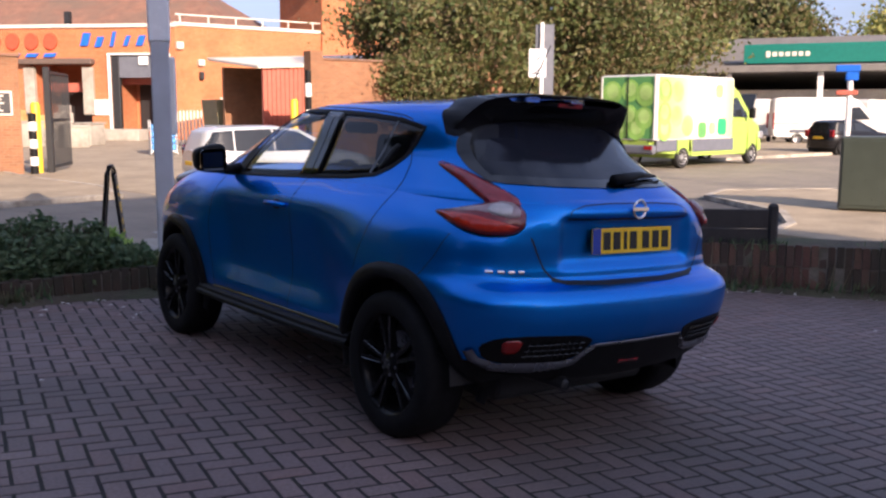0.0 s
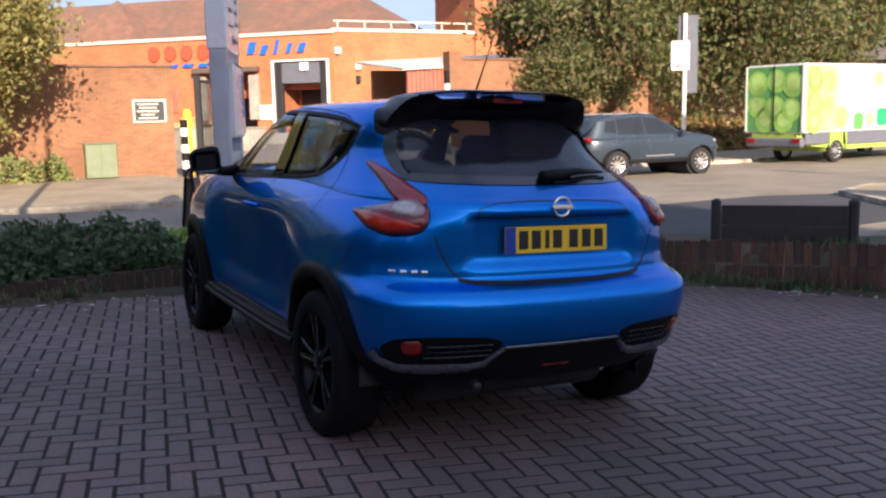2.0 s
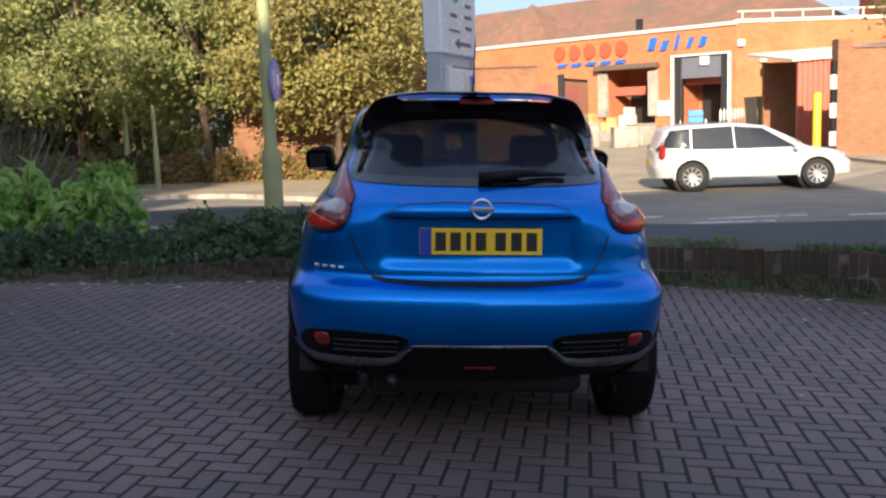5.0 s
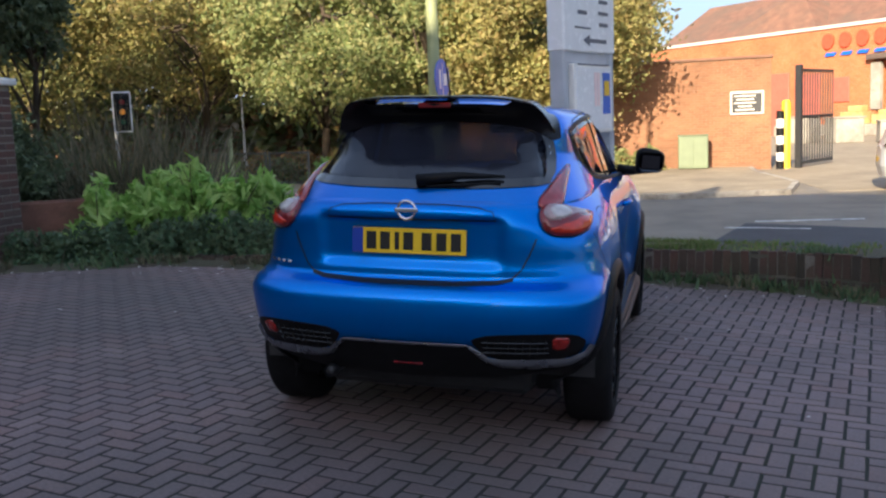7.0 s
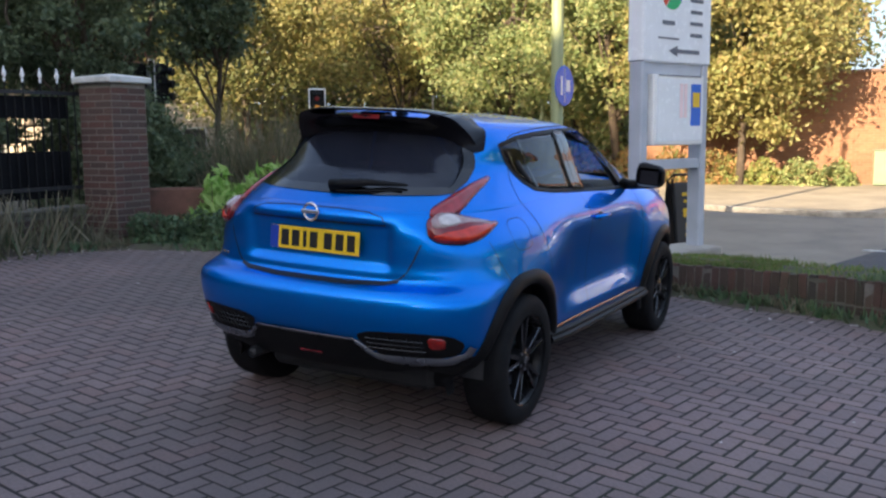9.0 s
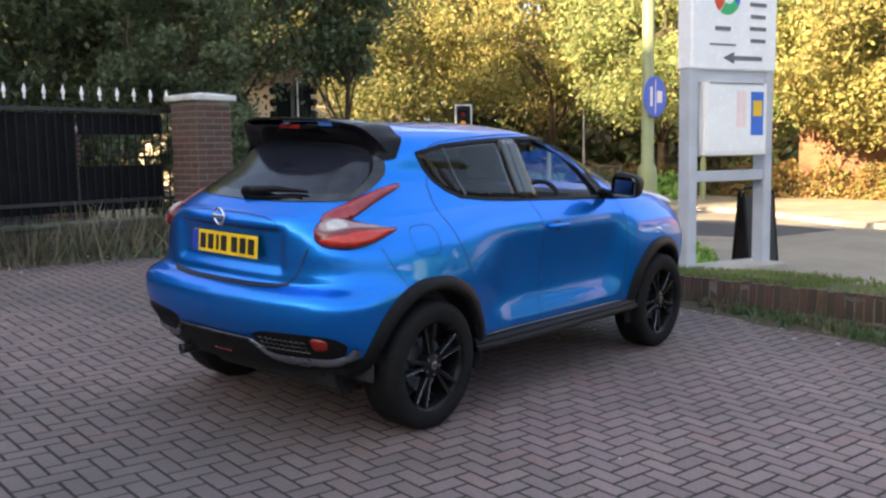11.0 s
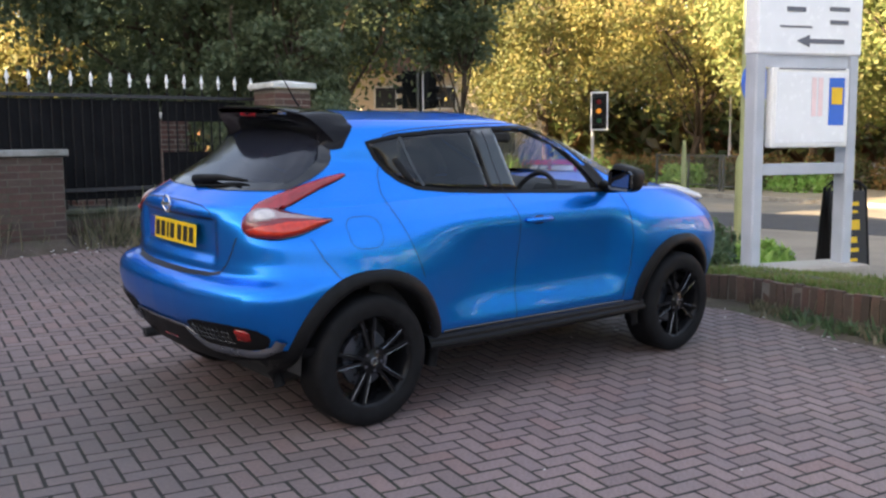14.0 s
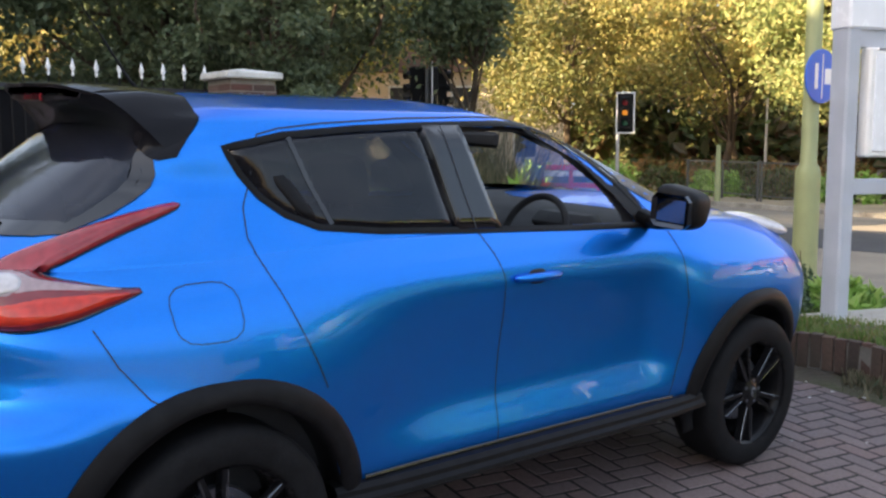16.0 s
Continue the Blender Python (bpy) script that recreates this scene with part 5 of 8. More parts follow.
for k in range(3):
    x, y = -13.6 + 1.55 * k, 21.6 - 0.55 * k
    g = thing("guard_rail", "galvanised pedestrian guard rail panel", "railing", pose(x, y, ROAD_Z + 0.1, 0, 0, -19.5), "guard rails")
    for s in (0, 1.5):
        bm = bmesh.new()
        box(bm, (0.05, 0.05, 1.05), (s, 0, 0.52))
        part("post", bm, M["rail_grey"], g)
    for z in (0.15, 1.0):
        bm = bmesh.new()
        box(bm, (1.45, 0.035, 0.035), (0.75, 0, z))
        part("rail", bm, M["rail_grey"], g)
    for q in range(13):
        bm = bmesh.new()
        tube(bm, [(0.11 + 0.108 * q, 0, 0.15), (0.11 + 0.108 * q, 0, 1.0)], 0.008, 5)
        part("bar", bm, M["rail_grey"], g)
for x, y, h, r in ((-9.1, 24.6, 2.6, 0.09), (-7.5, 21.9, 2.3, 0.08), (-14.5, 27.0, 3.0, 0.05), (-11.4, 19.9, 1.45, 0.08)):
    bm = bmesh.new()
    lathe(bm, [(0, 0), (r, 0), (r, h * 0.45), (r * 0.8, h * 0.5), (r * 0.7, h), (0, h)], 12, "Z")
    thing("street_post", "grey-green metal post on the far pavement", "post", pose(x, y, ROAD_Z + 0.1), mesh=bm, mat=M["lamp_green"] if r > 0.06 else M["galvanised"], smooth=True, angle=50)

# road sign on its white pole, with the back of a larger board behind it
rsign = thing("road_sign", "white road sign on a white pole, a grey board behind it", "road sign", pose(19.9, 21.2, ROAD_Z + 0.1, 0, 0, -42))
bm = bmesh.new()
tube(bm, [(0, 0, 0), (0, 0, 4.75)], 0.07, 12)
part("pole", bm, M["white_paint"], rsign)
bm = bmesh.new()
box(bm, (0.6, 0.03, 0.98), (-0.14, -0.09, 3.36), 0.02)
sp = part("plate", bm, M["sign_white"], rsign)
for z, w in ((3.5, 0.5), (3.1, 0.4), (3.0, 0.46)):
    bm = bmesh.new()
    box(bm, (w, 0.006, 0.05), (-0.14, -0.109, z), turn=pose(0, 0, 0, 0, -35 if z > 3 else 0, 0))
    part("printed_bar", bm, M["text_grey"], sp)
bm = bmesh.new()
box(bm, (0.42, 0.03, 2.6), (0.22, 0.09, 3.4), 0.02)
part("board_back", bm, M["text_grey"], rsign)
bm = bmesh.new()
box(bm, (0.22, 0.03, 0.9), (-0.11, 0.09, 4.25), 0.02)
part("board_back", bm, M["text_grey"], rsign)

npost = thing("name_sign", "blue and brown fingerposts on a white pole", "sign post", pose(16.5, 7.75, ROAD_Z + 0.1, 0, 0, -58))
bm = bmesh.new()
tube(bm, [(0, 0, 0), (0, 0, 2.6)], 0.06, 12)
part("pole", bm, M["white_paint"], npost)
for x, z, w, h, mat in ((-0.06, 2.62, 0.5, 0.15, "sign_blue"), (0.03, 2.45, 0.26, 0.18, "sign_blue"), (-0.06, 2.1, 0.45, 0.1, "rust_red")):
    bm = bmesh.new()
    box(bm, (w, 0.03, h), (x, -0.075, z), 0.02)
    part("plate", bm, M[mat], npost)
M["dark_cabinet"] = plain("dark_cabinet", (0.045, 0.055, 0.045), 0.3)
cab2 = thing("utility_cabinet", "large dark green steel street cabinet", "cabinet", pose(12.7, 4.75, ROAD_Z + 0.08, 0, 0, -62))
bm = bmesh.new()
box(bm, (1.6, 0.6, 1.25), (0, 0, 0.66), 0.03)
part("body", bm, M["dark_cabinet"], cab2)
for s in (-1, 1):
    bm = bmesh.new()
    box(bm, (0.74, 0.014, 1.1), (s * 0.385, -0.306, 0.66), 0.005)
    part("door", bm, M["dark_cabinet"], cab2)

# rental office with a green fascia, far right
off = thing("rental_office", "low grey-roofed office with a green fascia canopy", "building", pose(58.0, 33.5, ROAD_Z, 0, 0, -62))
bm = bmesh.new()
box(bm, (26, 8, 3.4), (0, 5, 1.7))
part("wall", bm, M["coping"], off)
bm = bmesh.new()
prism(bm, [(-1.5, 4.9), (10, 3.3), (10, 4.2), (5.5, 7.4), (-1.5, 5.2)], 30, pose(-15, 0, 0, 90, 0, 90))
part("roof", bm, M["roof_grey"], off)
bm = bmesh.new()
box(bm, (9.5, 0.3, 1.3), (-0.25, -2.4, 5.75), 0.03)
fas = part("fascia", bm, M["sign_green"], off, "dark green fascia")
bm = bmesh.new()
box(bm, (4.5, 0.34, 1.5), (6.9, -2.4, 5.8), 0.03)
part("fascia", bm, M["bright_green"], off, "bright green fascia")
for k in range(7):
    bm = bmesh.new()
    box(bm, (0.3, 0.04, 0.3 + 0.12 * (k == 0)), (-3.4 + 0.42 * k, -2.57, 5.72), 0.03)
    part("letter_block", bm, M["coping"], fas)
bm = bmesh.new()
box(bm, (26, 6.5, 0.5), (0, 0.6, 4.75), 0.05)
part("canopy", bm, M["roof_grey"], off)
for x in (-12, -6, 0, 6, 12):
    bm = bmesh.new()
    box(bm, (0.35, 0.35, 4.6), (x, -2.0, 2.3))
    part("column", bm, M["white_paint"], off)
for k in range(5):
    bm = bmesh.new()
    box(bm, (3.4, 0.08, 2.2), (-10 + 5 * k, 0.95, 1.6))
    part("window", bm, M["dark_metal"], off)


# ---------------------------------------------------------------- trees and hedges
tree("autumn tree with yellow and orange leaves by the yard wall", (-2.6, 23.6, ROAD_Z), 7.2, 3.2, 20000, M["leaf_orange"], 1, 0.22, 0.16, trunk_r=0.13, clumps=80, tight=0.48)
tree("autumn tree with yellow-green leaves", (-6.6, 25.0, ROAD_Z), 8.6, 3.6, 13000, M["leaf_olive"], 2, 0.17, 0.165, clumps=80, tight=0.44)
tree("autumn tree with yellow-green leaves", (-11.4, 27.0, ROAD_Z), 9.6, 4.2, 11000, M["leaf_olive"], 3, 0.2, 0.17, clumps=80, tight=0.44)
tree("autumn tree with yellow-orange leaves", (-17.0, 28.0, ROAD_Z), 10.5, 4.4, 11000, M["leaf_orange"], 4, 0.24, 0.17, clumps=80, tight=0.44)
tree("tall green and yellow tree by the street", (-22.5, 26.0, ROAD_Z), 11.0, 4.6, 11000, M["leaf_brown"], 5, 0.2, 0.18, clumps=80, tight=0.44)
tree("tall green tree behind the row", (-4.0, 33.0, ROAD_Z), 9.0, 4.0, 8000, M["leaf_green"], 6, 0.15, 0.26)
tree("tall green tree behind the row", (-12.0, 36.0, ROAD_Z), 13.0, 5.5, 9000, M["leaf_autumn"], 7, 0.15, 0.28)
tree("tall green tree behind the row", (-22.0, 37.0, ROAD_Z), 14.0, 6.0, 9000, M["leaf_green"], 8, 0.15, 0.28)
tree("tall tree far along the street", (-33.0, 33.0, ROAD_Z), 13.0, 6.0, 9000, M["leaf_orange"], 9, 0.32, 0.3)
tree("tall tree far along the street", (-33.0, 20.0, ROAD_Z), 12.0, 5.5, 9000, M["leaf_autumn"], 10, 0.34, 0.3)
tree("dark evergreen tree behind the railings", (-10.9, 7.0, 0.0), 9.5, 3.1, 15000, M["leaf_dark"], 11, 0.25, 0.13, clumps=150, thick=3.6)
tree("dark evergreen tree by the street corner", (-10.9, 10.7, -0.1), 8.5, 1.35, 6500, M["leaf_dark"], 35, 0.30, 0.12, trunk_r=0.07, clumps=80, thick=3.4)
tree("small dark evergreen tree beside the brick pier", (-6.9, 4.9, 0.0), 2.0, 0.75, 9000, M["leaf_dark"], 31, 0.06, 0.08, trunk_r=0.06, clumps=60, thick=2.5)
tree("narrow dark evergreen tree beside the brick pier", (-8.3, 5.0, 0.0), 6.2, 1.1, 12000, M["leaf_dark"], 32, 0.06, 0.085, trunk_r=0.07, clumps=70, thick=2.5)
for k, (x, y) in enumerate(((-9.6, 9.4), (-8.6, 9.0), (-10.8, 9.9))):
    shrub("shrub", "dark evergreen shrub under the trees behind the railings", (x, y, -0.05), (0.85, 0.75, 1.75), 2600, M["leaf_dark"], 720 + k, 0.085)
tree("dark evergreen tree behind the railings", (-13.6, 5.6, 0.0), 9.5, 3.0, 11000, M["leaf_dark"], 12, 0.1, 0.15, clumps=100, thick=3.2)
tree("dark evergreen tree behind the railings", (-14.6, -1.6, 0.0), 9.0, 3.6, 11000, M["leaf_dark"], 13, 0.12, 0.15, clumps=100, thick=3.2)
tree("dark evergreen tree behind the railings", (-14.6, -6.0, 0.0), 9.0, 3.8, 9000, M["leaf_dark"], 14, 0.12, 0.15, clumps=90, thick=3.2)
tree("dark tree behind the railings", (-18.0, 9.0, 0.0), 11.0, 3.6, 9000, M["leaf_dark"], 15, 0.12, 0.26, thick=3.2)
tree("orange and yellow autumn tree beyond the railings", (-30.0, 8.6, 0.0), 12.0, 3.6, 9000, M["leaf_orange"], 33, 0.1, 0.26, clumps=90)
tree("olive green tree with browning leaves at the wall", (20.5, 27.6, ROAD_Z), 9.2, 3.7, 11000, M["leaf_green"], 16, 0.12, 0.22, clumps=90)
tree("low tree beside the brick wall", (18.2, 26.0, ROAD_Z), 4.6, 1.8, 4500, M["leaf_green"], 17, 0.3, 0.16)
tree("big olive green tree over the road", (28.5, 29.0, ROAD_Z), 12.0, 5.2, 13000, M["leaf_green"], 18, 0.15, 0.25, clumps=100)
tree("big olive green tree over the road", (37.0, 32.0, ROAD_Z), 12.5, 5.5, 12000, M["leaf_green"], 19, 0.15, 0.28, clumps=100)
tree("distant yellow-green tree beyond the road", (52.0, 46.0, ROAD_Z), 12.5, 6.0, 8000, M["leaf_autumn"], 20, 0.2, 0.4)
tree("distant green tree beyond the road", (90.0, 60.0, ROAD_Z), 15.0, 8.0, 7000, M["leaf_green"], 21, 0.2, 0.6)
tree("distant green tree beyond the road", (100.0, 48.0, ROAD_Z), 15.0, 8.0, 7000, M["leaf_autumn"], 22, 0.2, 0.6)

for k in range(13):
    x = -19.5 + 1.35 * k
    y = 25.6 - 0.14 * k
    shrub("hedge", "brown and green clipped hedge along the far pavement", (x, y, ROAD_Z + 0.05), (0.95, 0.75, 1.25), 1300, M["hedge_brown"] if k % 4 or k > 8 else M["leaf_green"], 600 + k, 0.14, "hedge")
for k in range(4):
    shrub("shrub", "yellow-green shrub before the yard wall", (-2.9 + 0.95 * k, 23.9, ROAD_Z + 0.05), (0.7, 0.6, 0.95), 1000, M["leaf_olive"] if k > 1 else M["leaf_autumn"], 640 + k, 0.13)
for k in range(5):
    shrub("shrub", "dry brown shrub by the roadside", (21.0 + 1.1 * k, 22.6 + 0.2 * k, ROAD_Z + 0.05), (0.9, 0.8, 1.5), 1300, M["hedge_brown"], 660 + k, 0.18)
for k in range(7):
    shrub("shrub", "green shrub under the trees", (-21 + 2.0 * k, 22.6 - 0.1 * k, ROAD_Z), (1.2, 0.9, 1.1), 1200, M["leaf_green"] if k % 2 else M["leaf_bright"], 680 + k, 0.16)
bm = bmesh.new()
box(bm, (60, 0.4, 3.4), (0, 0, 1.7))
thing("wall_far", "dark house wall behind the trees", "building", pose(-42, 44, ROAD_Z, 0, 0, 30), kind="structure", mesh=bm, mat=M["yard_brick"])

M["render_cream"] = rough_surface("render_cream", (0.62, 0.52, 0.40), (0.74, 0.63, 0.5), 1.0, 20, 0.9, 0.2, 0.01)
house = thing("house", "pale cream rendered house beyond the trees", "house", pose(-35.5, 29.5, ROAD_Z, 0, 0, 50))
bm = bmesh.new()
box(bm, (13, 7, 5.0), (0, 0, 2.5))
part("wall", bm, M["render_cream"], house)
bm = bmesh.new()
prism(bm, [(-4.0, 4.9), (4.0, 4.9), (0, 7.6)], 13.8, pose(-6.9, 0, 0, 90, 0, 90))
part("roof", bm, M["roof_tile"], house)
for x in (-4.4, -1.4, 1.6, 4.6):
    for z in (1.4, 3.7):
        bm = bmesh.new()
        box(bm, (1.2, 0.1, 1.2), (x, -3.52, z), 0.02)
        win = part("window", bm, M["white_paint"], house)
        bm = bmesh.new()
        box(bm, (1.0, 0.04, 1.0), (x, -3.58, z))
        part("pane", bm, M["dark_metal"], win)


def road_barrier(at):
    """A plastic works barrier on two feet."""
    root = thing("road_barrier", "red and white plastic roadworks barrier", "barrier", at, "works barriers")
    for s_ in (-1, 1):
        bm = bmesh.new()
        box(bm, (0.16, 0.5, 0.08), (s_ * 0.4, 0, 0.04), 0.02)
        part("foot", bm, M["black_paint"], root)
        bm = bmesh.new()
        box(bm, (0.12, 0.06, 0.9), (s_ * 0.44, 0, 0.5), 0.02)
        part("upright", bm, M["orange_red"], root)
    for z, mat in ((0.85, "orange_red"), (0.66, "white_paint"), (0.3, "orange_red")):
        bm = bmesh.new()
        box(bm, (0.78, 0.05, 0.16), (0, 0, z), 0.015)
        part("rail", bm, M[mat], root)


for x, y, r in ((-17.13, 19.84, 30), (-16.58, 20.51, 24)):
    road_barrier(pose(x, y, ROAD_Z, 0, 0, r))

# woods that close the view beyond the trees
rng = np.random.default_rng(77)
line = [(-48, -30), (-58, -5), (-56, 22), (-42, 42), (-26, 52), (-9, 57)]
pts = []
for (x0, y0), (x1, y1) in zip(line, line[1:]):
    n = 5200
    k = rng.random(n)
    x, y = x0 + (x1 - x0) * k, y0 + (y1 - y0) * k
    h = np.array([10.5 + 4.0 * noise.noise(Vector((a * 0.16, b * 0.16, 2.0))) for a, b in zip(x, y)])
    z = h * rng.random(n) ** 0.8
    w = rng.normal(size=n) * 1.5
    pts.append(np.stack([x + w, y + rng.normal(size=n) * 1.5, ROAD_Z + 0.3 + z], axis=1))
tagged(new("woods", quads("woods", leaf_cards(rng, np.concatenate(pts), 0.95), M["leaf_green"])), "far belt of olive green woodland", "woods", kind="stuff")


def curve(points):
    """A smooth curve through (place, value) pairs."""
    px = np.array([p[0] for p in points], float)
    py = np.array([p[1] for p in points], float)
    slope = np.gradient(py, px)
    def value(x):
        x = np.clip(np.asarray(x, float), px[0], px[-1])
        i = np.clip(np.searchsorted(px, x) - 1, 0, len(px) - 2)
        h = px[i + 1] - px[i]
        k = (x - px[i]) / h
        return ((1 + 2 * k) * (1 - k) ** 2 * py[i] + k * (1 - k) ** 2 * h * slope[i] + k * k * (3 - 2 * k) * py[i + 1] + k * k * (k - 1) * h * slope[i + 1])
    return value


def bell(v, at, width):
    return np.exp(-((v - at) / width) ** 2)


def ease(k):
    """A soft step from 0 to 1."""
    k = np.clip(k, 0, 1)
    return k * k * (3 - 2 * k)


def step(v, at, soft):
    return 1 / (1 + np.exp(-(v - at) / soft))


def half_grid(bm, rows):
    """Faces over rows of points, and the same mirrored."""
    made = []
    for sgn in (1, -1):
        vs = [[bm.verts.new((sgn * p[0], p[1], p[2])) for p in row] for row in rows]
        for a, b in zip(vs, vs[1:]):
            for i in range(len(a) - 1):
                q = (a[i], a[i + 1], b[i + 1], b[i])
                made.append(bm.faces.new(q if sgn > 0 else q[::-1]))
    bmesh.ops.remove_doubles(bm, verts=bm.verts, dist=0.0008)
    return bm


def cut(bm, test):
    gone = [f_ for f_ in bm.faces if test(f_.calc_center_median())]
    bmesh.ops.delete(bm, geom=gone, context="FACES")


def dense_line(points, step_=0.03, closed=True):
    pts = list(points) + ([points[0]] if closed else [])
    out = []
    for a, b in zip(pts, pts[1:]):
        n = max(1, round(math.dist(a, b) / step_))
        out.extend((a[0] + (b[0] - a[0]) * k / n, a[1] + (b[1] - a[1]) * k / n) for k in range(n))
    if not closed:
        out.append(pts[-1])
    return out


# ---------------------------------------------------------------- other vehicles on the road and in the yard beyond
M["car_silver"] = plain("car_silver", (0.50, 0.515, 0.54), 0.3, 0.15, 0.04, 0.6)
M["car_grey"] = plain("car_grey", (0.05, 0.07, 0.095), 0.25, 0.4, 0.06, 0.6)
M["car_black"] = plain("car_black", (0.012, 0.012, 0.014), 0.25, 0.2)
M["van_white"] = plain("van_white", (0.62, 0.62, 0.6), 0.4, 0, 0.04)
M["van_lime"] = plain("van_lime", (0.31, 0.44, 0.075), 0.35, 0, 0.05)
M["apple"] = plain("apple", (0.24, 0.45, 0.09), 0.45, 0, 0.25, 1.5)
M["apple_pale"] = plain("apple_pale", (0.36, 0.54, 0.16), 0.45, 0, 0.25, 1.5)
M["apple_soft"] = plain("apple_soft", (0.40, 0.56, 0.18), 0.45, 0, 0.25, 1.5)
M["yellow_soft"] = plain("yellow_soft", (0.62, 0.55, 0.22), 0.45, 0, 0.25, 1.5)
M["print_deep"] = plain("print_deep", (0.1, 0.3, 0.09), 0.45)
M["car_glass"] = plain("car_glass", (0.02, 0.024, 0.03), 0.06)
M["wheel_silver"] = plain("wheel_silver", (0.45, 0.45, 0.46), 0.35, 0.6)
M["tyre_far"] = plain("tyre_far", (0.015, 0.015, 0.016), 0.8)
M["lamp_red"] = plain("lamp_red", (0.24, 0.012, 0.014), 0.2)


def rounded_rect(w, h, r):
    """A rectangle in x, y with round corners."""
    return [(cx * (w / 2 - r) + r * math.cos(math.radians(a0 + a)), cy * (h / 2 - r) + r * math.sin(math.radians(a0 + a))) for cx, cy, a0 in ((1, 1, 0), (-1, 1, 90), (-1, -1, 180), (1, -1, 270)) for a in (0, 30, 60, 90)]


def road_wheel(parent, x, y, r, w):
    root = new("wheel")
    root.parent = parent
    root.matrix_basis = pose(x, y, r, 0, 0, 0 if x > 0 else 180)
    bm = bmesh.new()
    lathe(bm, [(r * 0.66, -w / 2), (r * 0.95, -w / 2), (r, -w * 0.35), (r, w * 0.35), (r * 0.95, w / 2), (r * 0.66, w / 2)], 32, "X")
    part("tyre", bm, M["tyre_far"], root, smooth=True, angle=40)
    bm = bmesh.new()
    lathe(bm, [(0, w * 0.3), (r * 0.2, w * 0.32), (r * 0.22, w * 0.24), (r * 0.6, w * 0.36), (r * 0.67, w * 0.44), (r * 0.67, -w * 0.4), (0, -w * 0.4)], 32, "X")
    part("rim", bm, M["wheel_silver"], root, smooth=True, angle=40)
    for k in range(10):
        bm = bmesh.new()
        a = 2 * math.pi * k / 10
        tube(bm, [(w * 0.33, r * 0.28 * math.cos(a), r * 0.28 * math.sin(a)), (w * 0.40, r * 0.58 * math.cos(a), r * 0.58 * math.sin(a))], [r * 0.045, r * 0.095], 8)
        part("rim_opening", bm, M["tyre_far"], root)


def arch_line(y, r, z0, steps=10):
    return [(y + r * math.cos(math.pi * k / steps), z0 + r * math.sin(math.pi * k / steps)) for k in range(steps + 1)]


